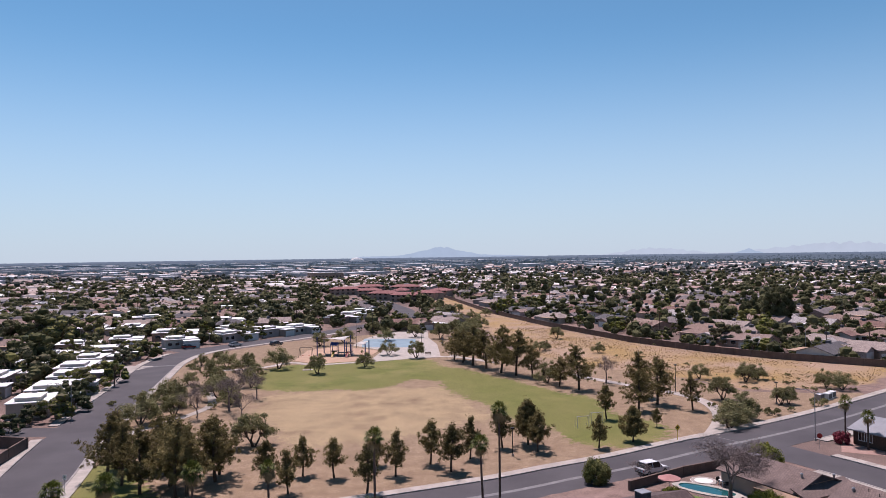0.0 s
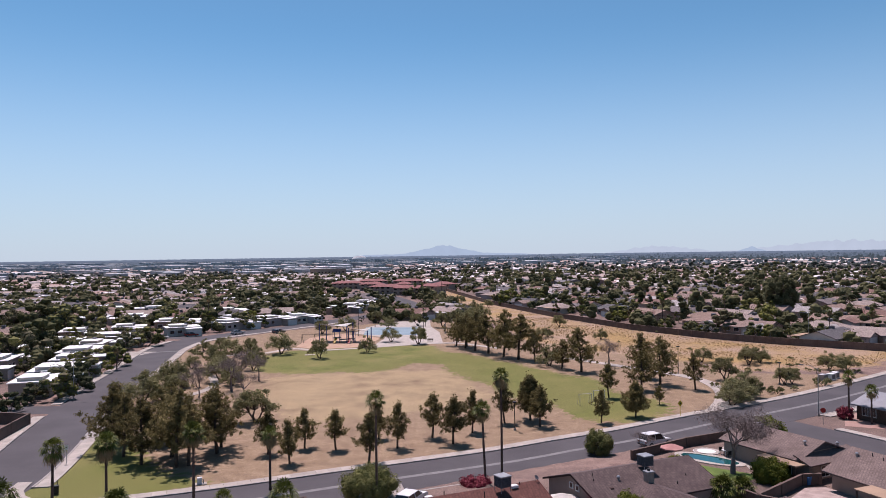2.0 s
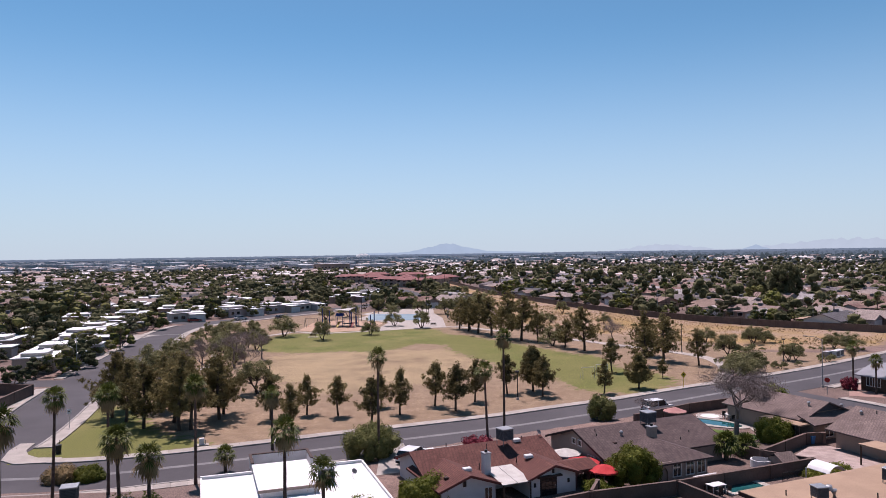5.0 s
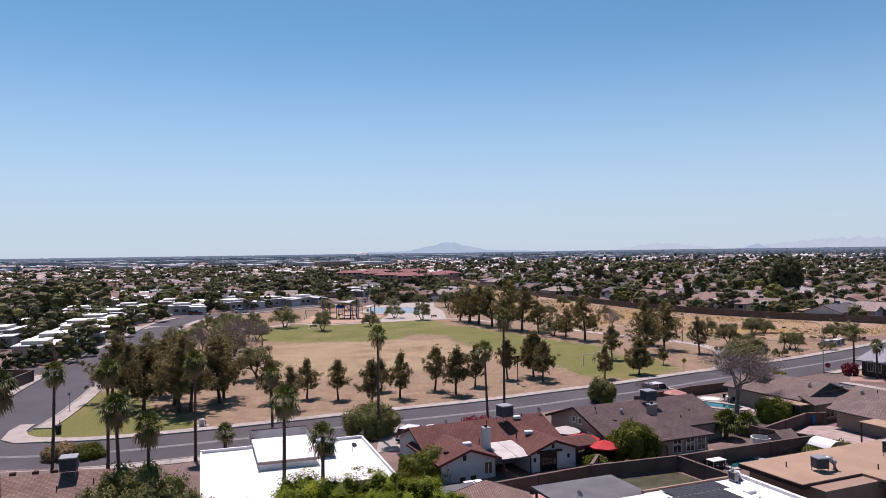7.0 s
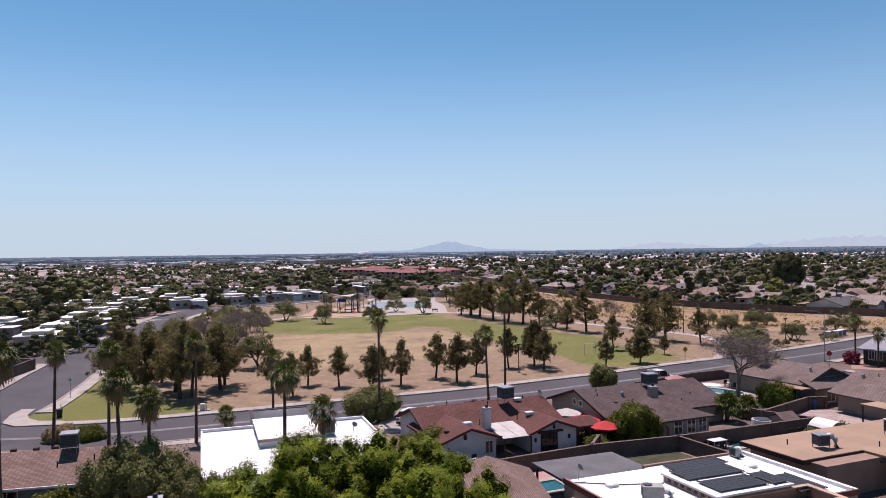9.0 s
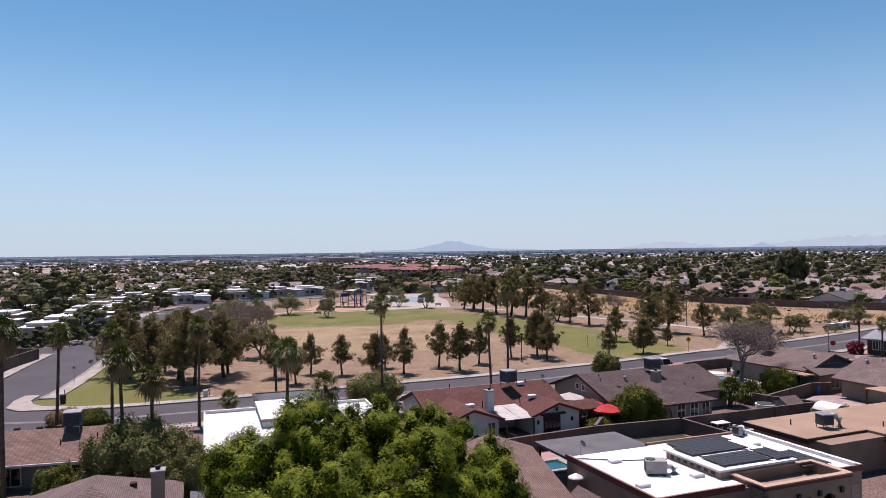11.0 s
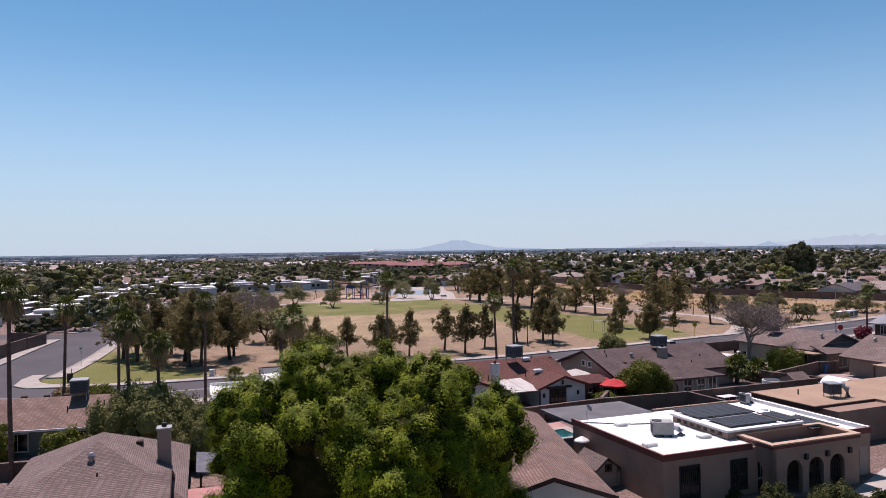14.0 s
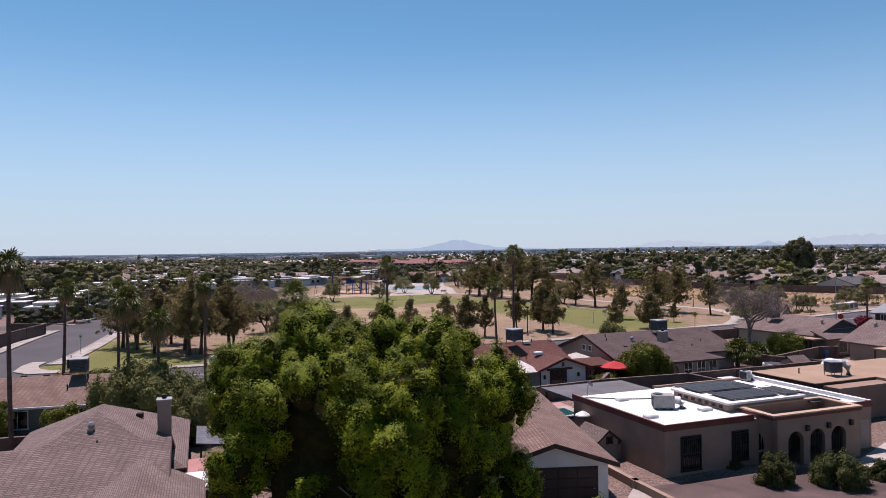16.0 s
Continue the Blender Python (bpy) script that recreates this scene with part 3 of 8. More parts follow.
def pine_tree(name, seed, high=9.0, reach=2.6, dense=1.0, bare=0.22):
    """A loose conical pine: a trunk, whorls of limbs and tufts of needles along them."""
    rng = np.random.default_rng(seed)
    root = new(name)
    lean = rng.normal(0, 0.02, 2)
    axis_pts = [(lean[0] * z + 0.12 * math.sin(z * 0.7 + seed), lean[1] * z, z) for z in np.linspace(-0.1, high * 0.95, 8)]
    t = Build().tube(axis_pts, [0.19 * (1 - 0.85 * k / 7) * high / 9 + 0.02 for k in range(8)], 7)
    tufts = []
    whorls = int(22 * dense)
    for w in range(whorls):
        f = w / whorls
        z0 = high * (bare + (0.95 - bare) * f)
        long = reach * (0.68 + 0.35 * math.sin(min(1.0, f * 3.4) * 1.5) - 0.99 * f ** 1.12) * rng.uniform(0.75, 1.2)
        for k in range(rng.integers(3, 6)):
            yaw = rng.uniform(0, math.tau)
            l = max(0.35, long * rng.uniform(0.45, 1.3))
            rise = rng.uniform(0.2, 0.7)
            tip = np.array([math.cos(yaw) * l, math.sin(yaw) * l, l * rise])
            start = np.array([lean[0] * z0, lean[1] * z0, z0])
            if k == 0 or w % 3 == 0:
                t.tube([start, start + tip * 0.8], [0.045, 0.015], 4, cap=False)
            for q in range(int(2.0 * l * dense) + 1):
                knot = start + tip * rng.uniform(0.3, 1.05) + rng.normal(0, 0.1, 3) * (0.5 + 0.4 * l)
                tufts.append(knot + rng.normal(0, 0.115, (19, 3)) * (1, 1, 1.3))
    top = np.array([lean[0] * high, lean[1] * high, high * 0.96])
    tufts.append(top + rng.normal(0, 0.22, (24, 3)) * (1, 1, 1.6))
    part("trunk", t, BARK, root, smooth=True)
    part("crown", quads("crown", cards(np.concatenate(tufts), 0.18, rng, slim=0.29), PINE_LEAF), None, root)
    return root


def spread_tree(name, seed, high, wide, leaf, bark=BARK, size=0.2, count=2600, clumps=26, base=0.25, dome=0.5, stems=3, heart=0.0, under=0.36):
    """A tree of several leaning stems that carry clumps of small leaves; the outline is uneven, with gaps."""
    rng = np.random.default_rng(seed)
    root = new(name)
    t = Build()
    mids = []
    for c in range(clumps):
        yaw, r = rng.uniform(0, math.tau), wide * 0.5 * math.sqrt(rng.uniform(0.02, 1.0))
        fall = 1 - (r / (wide * 0.5)) ** 2 * dome
        z = high * (base + (1 - base) * fall * rng.uniform(under, 0.93))
        mids.append((math.cos(yaw) * r * 0.86, math.sin(yaw) * r * 0.86, z))
    mids = np.array(mids)
    heads = []
    for s in range(stems):
        yaw = s * math.tau / stems + rng.uniform(-0.5, 0.5)
        foot = np.array([0.12 * math.cos(yaw), 0.12 * math.sin(yaw), -0.1])
        head = np.array([math.cos(yaw) * wide * 0.15, math.sin(yaw) * wide * 0.15, high * (base + 0.14)])
        t.tube([foot, (foot + head) / 2 + rng.normal(0, 0.12, 3), head], [0.028 * high, 0.022 * high, 0.016 * high], 6)
        heads.append(head)
    for q in mids:
        h = min(heads, key=lambda w: np.linalg.norm(w - q))
        bend = (h + q) / 2 + rng.normal(0, 0.12 * wide / 5, 3) + (0, 0, 0.1)
        t.tube([h, bend, q], [0.012 * high, 0.008 * high, 0.004 * high], 4, cap=False)
    per = count // clumps
    spots, ways = [], []
    for q in mids:
        rad = wide * rng.uniform(0.08, 0.15)
        d = rng.normal(size=(per, 3))
        d /= np.linalg.norm(d, axis=1, keepdims=True)
        ways.append(d)
        spots.append(q + d * rad * rng.uniform(0.3, 1.1, (per, 1)) ** 0.6 * (1, 1, 0.75))
    spots = np.concatenate(spots)
    spots[:, 2] = np.maximum(spots[:, 2], 0.15)
    part("trunk", t, bark, root, smooth=True)
    if heart:
        part("inner_crown", cores(mids, [wide * heart * rng.uniform(0.8, 1.2) for _ in mids], 0.75, 1), leaf, root)
    part("crown", quads("crown", cards(spots, size, rng, out=np.concatenate(ways), loose=0.6), leaf), None, root)
    return root


def bare_tree(name, seed, high, wide, haze=3200):
    """A leafless branching tree with a haze of fine twigs."""
    rng = np.random.default_rng(seed)
    root = new(name)
    t = Build()
    tips = []

    def grow(p, way, length, r, depth):
        bend = p + way * length * 0.5 + rng.normal(0, 0.07, 3) * length
        end = p + way * length + rng.normal(0, 0.05, 3) * length
        t.tube([p, bend, end], [r, r * 0.8, r * 0.55], 5 if depth < 3 else 3, cap=False)
        if depth > 2:
            tips.append(end)
        if depth < 5:
            for _ in range(3 if depth < 3 else 2):
                w = way + rng.normal(0, 0.5, 3) * (1.2, 1.2, 0.6)
                w[2] = abs(w[2]) * 0.8 + 0.2
                grow(end, w / np.linalg.norm(w), length * rng.uniform(0.6, 0.85), r * 0.55, depth + 1)

    grow(np.array([0, 0, -0.1]), np.array([0.05, 0, 1.0]), high * 0.14, high * 0.017, 0)
    tips = np.array(tips)
    broad = wide * 0.5 / np.abs(tips[:, :2]).max()
    tall = high * 0.97 / tips[:, 2].max()
    t.v = [(x * broad, y * broad, z * tall) for x, y, z in t.v]
    tips *= (broad, broad, tall)
    spots = tips[rng.integers(0, len(tips), haze)] + rng.normal(0, 0.3, (haze, 3))
    part("trunk", t, PALE_BARK, root, smooth=True)
    part("twig_haze", quads("twig_haze", cards(spots, 0.24, rng, slim=0.05), PALE_BARK), None, root)
    return root


def fan_palm(m, high, label, seed, crown=1.0, skirt=1.0, bow=0.0, group="fan palms", thick=0.16):
    """A fan palm: ringed trunk, a head of fan-shaped fronds on stalks, and a skirt of dead ones."""
    rng = np.random.default_rng(seed)
    root = thing("palm_tree", m, label, "palm tree", group)
    k = 14
    pts = [(bow * math.sin(i / (k - 1) * 1.6), 0.3 * bow * (i / (k - 1)) ** 2, -0.1 + (high + 0.1) * i / (k - 1)) for i in range(k)]
    rad = [thick * (1.35 if i == 0 else 1.0 - 0.35 * i / k) * (1.05 if i % 2 else 0.95) for i in range(k)]
    part("trunk", Build().tube(pts, rad, 9), PALM_BARK, root, smooth=True)
    head = np.array(pts[-1])

    def frond(yaw, pitch, stalk, fan, droop):
        out = np.array([math.cos(yaw) * math.cos(pitch), math.sin(yaw) * math.cos(pitch), math.sin(pitch)])
        side = np.array([-math.sin(yaw), math.cos(yaw), 0])
        up = np.cross(out, side)
        foot = head + out * 0.1
        end = foot + out * stalk - np.array([0, 0, droop * stalk * 0.25])
        v = [foot - side * 0.025, foot + side * 0.025, end + side * 0.02, end - side * 0.02]
        n = 13
        for i in range(n):
            a = (i / (n - 1) - 0.5) * 3.9
            w = out * math.cos(a) + side * math.sin(a)
            l = fan * (0.75 + 0.25 * math.cos(a)) * rng.uniform(0.85, 1.1)
            fold = up * 0.07 * (1 if i % 2 else -1)
            cross = (side * math.cos(a) - out * math.sin(a)) * fan * 0.085
            tip = end + w * l - np.array([0, 0, droop * l * 0.8])
            half = end + w * l * 0.55 - np.array([0, 0, droop * l * 0.12]) + fold
            v += [end, half - cross, tip, half + cross]
        return v

    live, dead = [], []
    for i in range(int(34 * crown)):
        f = i / (34 * crown)
        live += frond(i * 2.4 + rng.uniform(-0.2, 0.2), 1.35 - 1.75 * f + rng.uniform(-0.12, 0.12), rng.uniform(0.5, 0.8) * crown ** 0.4, rng.uniform(0.6, 0.8) * crown ** 0.4, 0.3 + 0.7 * f)
    for i in range(int(30 * skirt)):
        dead += frond(i * 2.4 + rng.uniform(-0.3, 0.3), rng.uniform(-1.4, -0.5), rng.uniform(0.35, 0.75), rng.uniform(0.4, 0.75), 1.0)
    part("palm_head", quads("palm_head", live, PALM_LEAF), None, root)
    if dead:
        part("dead_skirt", quads("dead_skirt", dead, PALM_DEAD), None, root, "hanging skirt of dry tan fronds")
    return root


def put_trees(protos, places, label, category, group, high, seed=1, girth=1.0):
    """Copies of the first trees, at (x, y, height)."""
    rng = np.random.default_rng(seed)
    for i, (x, y, h) in enumerate(places):
        p = protos[i % len(protos)]
        s = h / high
        w = s * girth * rng.uniform(0.92, 1.12)
        c = copy_thing(p, pose(x, y, 0, 0, 0, rng.uniform(0, 360)))
        c.scale = (w, w, s)
        tagged(c, label, category, group)


def drop_proto(ob):
    for o in (*ob.children_recursive, ob):
        bpy.data.objects.remove(o)


pines = [pine_tree("pine_tree", 3, 9, 3.3, 1.15, 0.2), pine_tree("pine_tree", 8, 9, 2.9, 1.1, 0.24), pine_tree("pine_tree", 15, 9, 3.6, 1.2, 0.17)]
put_trees(pines, [(-48.3, 101.6, 9.7), (-49.0, 107.0, 9.0), (-41.0, 95.2, 9.0), (-35.8, 93.7, 10.7), (-34.4, 94.4, 9.6), (-32.6, 100.0, 9.6), (-33.0, 103.4, 8.6), (-45.0, 99.0, 8.6), (-38.2, 98.6, 9.9), (-43.0, 105.5, 8.6)],
          "tall dark olive pine in a dense grove on dry earth", "pine tree", "pine grove", 9, 2, 1.12)
put_trees(pines, [(2, 213, 9.5), (7.2, 201.8, 11.4), (14.1, 188.8, 12.8), (17.4, 184.1, 12), (21.1, 180.5, 8.3), (26.1, 168.6, 7.1), (29.8, 164.1, 10.5), (41.4, 155.5, 10), (42.7, 147.3, 10.1),
                  (37.2, 141.2, 8.2), (47.8, 141.6, 7.5), (4.5, 207, 10), (10.5, 196, 11), (5, 211, 9)],
          "tall brownish pine beside the park lawn", "pine tree", "pine row", 9, 3, 1.22)
slim = [pine_tree("young_pine", 21, 6, 2.05, 1.0, 0.22), pine_tree("young_pine", 22, 6, 1.85, 0.95, 0.28), pine_tree("young_pine", 23, 6, 2.25, 1.05, 0.25)]
put_trees(slim, [(-20.7, 102.2, 5.7), (-16.2, 101.2, 5.7), (-25.3, 99.3, 6), (-21.3, 94.5, 5.8), (-10.8, 94.1, 6.6), (-10.8, 106.7, 5), (-7.6, 101.6, 6.5), (-2.8, 107.2, 6.6), (0.4, 103.4, 6.9),
                 (3.3, 109.9, 6.5), (8.6, 115.8, 6.4), (14, 113.2, 6.4), (24, 115, 5.4), (29.5, 134.9, 6.5), (37, 128.3, 3.4)],
          "young pine with a slim crown and brownish needles", "pine tree", "young pines by the street", 6, 4)
full = pine_tree("round_pine", 31, 6, 2.7, 1.6, 0.16)
put_trees([full], [(30.3, 118.6, 5.9), (12.9, 117.6, 7.4)], "full dark pine with a broad crown", "pine tree", "young pines by the street", 6, 5)
mesq = [spread_tree("mesquite_tree", 41, 6, 7.2, MESQ_LEAF, size=0.115, count=6200, clumps=44, base=0.1, dome=0.72, heart=0.045), spread_tree("mesquite_tree", 42, 6, 8.2, MESQ_LEAF, size=0.11, count=6000, clumps=40, base=0.14, dome=0.68, heart=0.045),
        spread_tree("mesquite_tree", 43, 6, 6.2, MESQ_LEAF, size=0.115, count=5600, clumps=40, base=0.12, dome=0.78, heart=0.045)]
put_trees(mesq, [(-57.9, 135, 7), (-58, 149.9, 6.4), (-32.1, 118.3, 6.9), (-55.3, 196, 5.6), (-46.8, 200.1, 6.6), (-34.3, 190.7, 6.5), (-23, 201.2, 5.2), (-18.2, 224.4, 4.8), (-9.5, 217.5, 6.6),
                 (23.9, 173.2, 5.8), (61.4, 176.3, 4), (57.3, 151, 6.2), (51.5, 129.5, 5.5), (72.7, 175.5, 4.4), (67.1, 145.6, 4.4), (46.7, 224, 3.8), (28.9, 229, 3.8), (70.4, 171, 5.0), (54.5, 134.4, 5.6), (49.1, 126.4, 4.1), (68.9, 146.3, 4), (85.3, 163.1, 4.6), (87.4, 160.2, 4.4), (-54.9, 169.8, 4.6),
                 (74.5, 174.2, 4.3), (-49.4, 370, 5.6), (-2.4, 266.1, 7.5), (2.6, 362, 5.6), (19.5, 359.6, 4.6), (39.6, 261.5, 5.6), (31.4, 231.5, 3.6), (-62, 203, 5), (-68, 215, 4), (-71, 208, 4), (-50, 158, 6),
                 (-12, 272, 6), (3, 275, 7), (8, 262, 8), (10, 290, 7), (14, 305, 6.5), (5, 320, 6), (-4, 330, 6), (12, 335, 6), (-22, 262, 5), (-28, 285, 6), (-16, 300, 6), (-6, 395, 6), (6, 385, 6), (-3, 375, 5.5), (-37, 258, 6), (-44, 249, 6), (-52, 165, 5), (-47, 172, 4.6), (-58, 182, 4.5), (-50, 186, 4.6), (-62, 192, 4.4), (-57, 207, 4.6), (-46, 152, 5), (-63, 176, 3.6), (-66, 201, 3.6), (-61, 143, 5), (-60, 156, 5.4), (-54, 142, 5.5)],
          "feathery olive-grey desert tree with several stems", "mesquite tree", "desert trees", 6, 6)
shrub = [spread_tree("desert_shrub", 51, 1.6, 2.6, MESQ_LEAF, size=0.13, count=700, clumps=12, base=0.1, dome=0.6, stems=4), spread_tree("desert_shrub", 52, 1.4, 2.2, MESQ_LEAF, size=0.12, count=600, clumps=10, base=0.1, stems=4)]
rs = np.random.default_rng(9)
spots = [(72, 142, 2), (74, 144, 2.2), (78, 143.5, 1.8), (62, 130, 1), (66, 139, 1.2), (61, 138, 1), (80, 158, 1.4), (76, 160, 1.2), (-60, 160, 1.6), (-62, 168, 1.4), (-66, 186, 1.8), (-63, 190, 1.6), (-68, 195, 2),
         (-72, 202, 2), (-60, 199, 1.6), (-57, 178, 1.3), (45, 180, 1.0), (55, 196, 0.9), (66, 192, 1), (72, 205, 1.2), (59, 221, 1), (50, 214, 0.9), (41, 240, 1), (81, 191, 0.9), (91, 186, 1.1), (100, 181, 0.8), (88, 170, 1), (61.4, 136.6, 1.9), (64.5, 136.5, 1.6), (49.4, 127.8, 1.8), (84, 179, 0.9), (68.7, 239.6, 1)]
spots += [(rs.uniform(50, 100), rs.uniform(140, 175), rs.uniform(0.5, 1.3)) for _ in range(30)]
spots = [s for s in spots if inside(np.array([s[0]]), np.array([s[1]]), [(45, 124), (52, 127.5), (69, 138.5), (92, 156), (130, 186), (130, 100), (40, 100)])[0] < -1]
spots += [(rs.uniform(-72, -48), rs.uniform(140, 205), rs.uniform(0.7, 1.6)) for _ in range(24)]
spots += [(rs.uniform(30, 100), rs.uniform(165, 215), rs.uniform(0.3, 0.8)) for _ in range(30)]
put_trees(shrub, [s for s in spots if not (s[1] > 215 - 0.4 * s[0] and s[0] > 70)], "low dry olive shrub on bare earth", "shrub", "desert shrubs", 1.5, 7)
bare = [bare_tree("bare_tree", 61, 6, 7), bare_tree("bare_tree", 63, 6, 7)]
put_trees(bare, [(-44.3, 145.9, 7.4), (-49, 140, 6), (37.7, 172.2, 6.2), (-52, 150, 5.5), (-42, 158, 5.5), (-47, 163, 5), (-50, 176, 4.6), (-40, 140, 5), (25.8, 97.2, 3.0)], "leafless grey-purple tree with fine twigs", "bare tree", "bare trees", 6, 8)
broad_bare = bare_tree("bare_tree", 67, 6.4, 8.6, 8000)
put_trees([broad_bare], [(33.6, 86.4, 8.4)], "wide leafless grey-purple tree beside a pool", "bare tree", "bare trees", 6.4, 8)
for p in (*pines, *slim, full, *mesq, *shrub, *bare, broad_bare):
    drop_proto(p)

for i, (x, y, h, cr, sk, bow) in enumerate([(-36.4, 64.9, 10.2, 0.8, 0.5, 0.3), (-32.8, 68.1, 9.8, 0.9, 1.6, 0.1), (-23.7, 51.5, 9.8, 0.85, 0.9, 0.5), (-22.0, 52.2, 8.4, 0.75, 1.0, 0.2), (-25.7, 71.5, 10.0, 0.8, 1.0, 0.1),
                                            (-12.4, 52.2, 10.0, 0.85, 0.9, 0.15), (-21.2, 84.1, 6.6, 0.6, 1.2, 0.0), (-8.9, 47.9, 8.4, 0.7, 0.3, -0.2), (-8.1, 77.8, 11.7, 0.75, 0.4, 0.1), (4.0, 84.8, 9.0, 0.8, 0.4, -0.3),
                                            (5.9, 85.1, 12.8, 0.75, 1.3, 0.1), (63.3, 115.3, 7.0, 0.7, 0.5, 0), (65.1, 112.2, 5.3, 0.7, 0.3, 0), (-28.6, 45.2, 12.6, 0.8, 1.6, 0.5)]):
    fan_palm(pose(x, y, 0, 0, 0, i * 77), h, "tall fan palm with a bare trunk and dry skirt" if sk > 0.7 else "tall slim fan palm with a green head", 70 + i, cr, sk, bow)

# ---- dry grass ----
gr = np.random.default_rng(12)
tx, ty = gr.uniform(20, 118, 60000), gr.uniform(140, 330, 60000)
thick_ = np.array([noise.noise(Vector((a * 0.06, b * 0.06, 5))) for a, b in zip(tx, ty)])
ok = (inside(tx, ty, DRY_BELT) > 1) & (thick_ + gr.uniform(-0.3, 0.3, 60000) > 0.0)
tx, ty = tx[ok][:9000], ty[ok][:9000]
tip = gr.normal(0, 0.1, (len(tx), 3)) + (0, 0, 1)
tall = gr.uniform(0.07, 0.24, (len(tx), 1))
side_ = np.stack([np.cos(tx * 91), np.sin(tx * 91), 0 * tx], 1) * gr.uniform(0.08, 0.2, (len(tx), 1))
foot = np.stack([tx, ty, 0 * tx - 0.02], 1)
tagged(new("dry_grass", quads("dry_grass", np.stack([foot - side_, foot + side_, foot + side_ * 0.6 + tip * tall, foot - side_ * 0.7 + tip * tall * 0.8], 1).reshape(-1, 3), DRY_GRASS)), "golden dry grass tufts on bare earth", "grass", kind="stuff")


# ---- house parts ----
def swap(bd, axis):
    """Turns a piece built along u so that it runs along v."""
    if axis == "v":
        bd.v = [(y, x, z) for x, y, z in bd.v]
        bd.f = [tuple(reversed(f)) for f in bd.f]
    return bd


def pitched(a0, a1, b0, b1, eave, ridge, axis="u", over=0.45, thick=0.16, hips=(False, False)):
    """A pitched roof with its thickness, ridge along a; a hipped end where asked."""
    half, mid = (b1 - b0) / 2, (b0 + b1) / 2
    slope = (ridge - eave) / half
    low = eave - slope * over
    r0 = a0 + half if hips[0] else a0 - over
    r1 = a1 - half if hips[1] else a1 + over
    if r0 > r1:
        r0 = r1 = (r0 + r1) / 2
    v = []
    for dz in (0, -thick):
        v += [(a0 - over, b0 - over, low + dz), (a1 + over, b0 - over, low + dz), (a1 + over, b1 + over, low + dz), (a0 - over, b1 + over, low + dz), (r0, mid, ridge + dz), (r1, mid, ridge + dz)]
    f = [(0, 1, 5, 4), (2, 3, 4, 5), (3, 0, 4), (1, 2, 5), (7, 6, 10, 11), (9, 8, 11, 10), (6, 9, 10), (8, 7, 11)]
    f += [(6, 7, 1, 0), (7, 8, 2, 1), (8, 9, 3, 2), (9, 6, 0, 3)]
    if not hips[0]:
        f = [q for q in f if q not in ((3, 0, 4), (6, 9, 10), (9, 6, 0, 3))] + [(0, 4, 10, 6), (4, 3, 9, 10)]
    if not hips[1]:
        f = [q for q in f if q not in ((1, 2, 5), (8, 7, 11), (7, 8, 2, 1))] + [(5, 1, 7, 11), (2, 5, 11, 8)]
    return swap(Build().add(v, f), axis)


def bargeboards(a0, a1, b0, b1, eave, ridge, axis="u", over=0.45, ends=(True, True), deep=0.2):
    """Boards along the sloping edges of gable ends."""
    half, mid = (b1 - b0) / 2, (b0 + b1) / 2
    slope = (ridge - eave) / half
    low = eave - slope * over
    d = Build()
    for end, a in zip(ends, (a0 - over, a1 + over)):
        if not end:
            continue
        s = -0.05 if a < (a0 + a1) / 2 else 0.05
        for b, sg in ((b0 - over, 1), (b1 + over, -1)):
            v = [(a + s * k, y, z + dz) for k in (0, 1) for dz in (0.03, -deep) for y, z in ((b, low), (mid, ridge))]
            d.add(v, [(0, 1, 3, 2), (4, 6, 7, 5), (0, 4, 5, 1), (2, 3, 7, 6), (0, 2, 6, 4), (1, 5, 7, 3)])
    return swap(d, axis)


def gable_boards(parent, material, *place, ends=(True, True), **more):
    """One pair of boards, joined at the ridge, for each gable end."""
    for which in ((True, False), (False, True)):
        if not any(a and b for a, b in zip(which, ends)):
            continue
        d = bargeboards(*place, ends=which, **more)
        seen = {}
        turn = [seen.setdefault(tuple(round(c, 4) for c in p), len(seen)) for p in d.v]
        d.v, d.f = list(seen), [tuple(turn[i] for i in f) for f in d.f]
        part("bargeboard", d, material, parent)


def gabled_body(a0, a1, b0, b1, eave, ridge, axis="u"):
    """Walls with gable ends that reach up under the roof."""
    mid = (b0 + b1) / 2
    ring = [(b0, 0), (b1, 0), (b1, eave - 0.02), (mid, ridge - 0.18), (b0, eave - 0.02)]
    v = [(a, b, z) for a in (a0, a1) for b, z in ring]
    f = [tuple(range(5)), tuple(reversed(range(5, 10)))] + [(i, 5 + i, 5 + (i + 1) % 5, (i + 1) % 5) for i in range(5)]
    f = [tuple(reversed(q)) for q in f]
    return swap(Build().add(v, f), axis)


def face(u, v, z, yaw=0):
    """A place on a wall whose outside looks along -v when yaw is 0."""
    return pose(u, v, z, 0, 0, yaw)


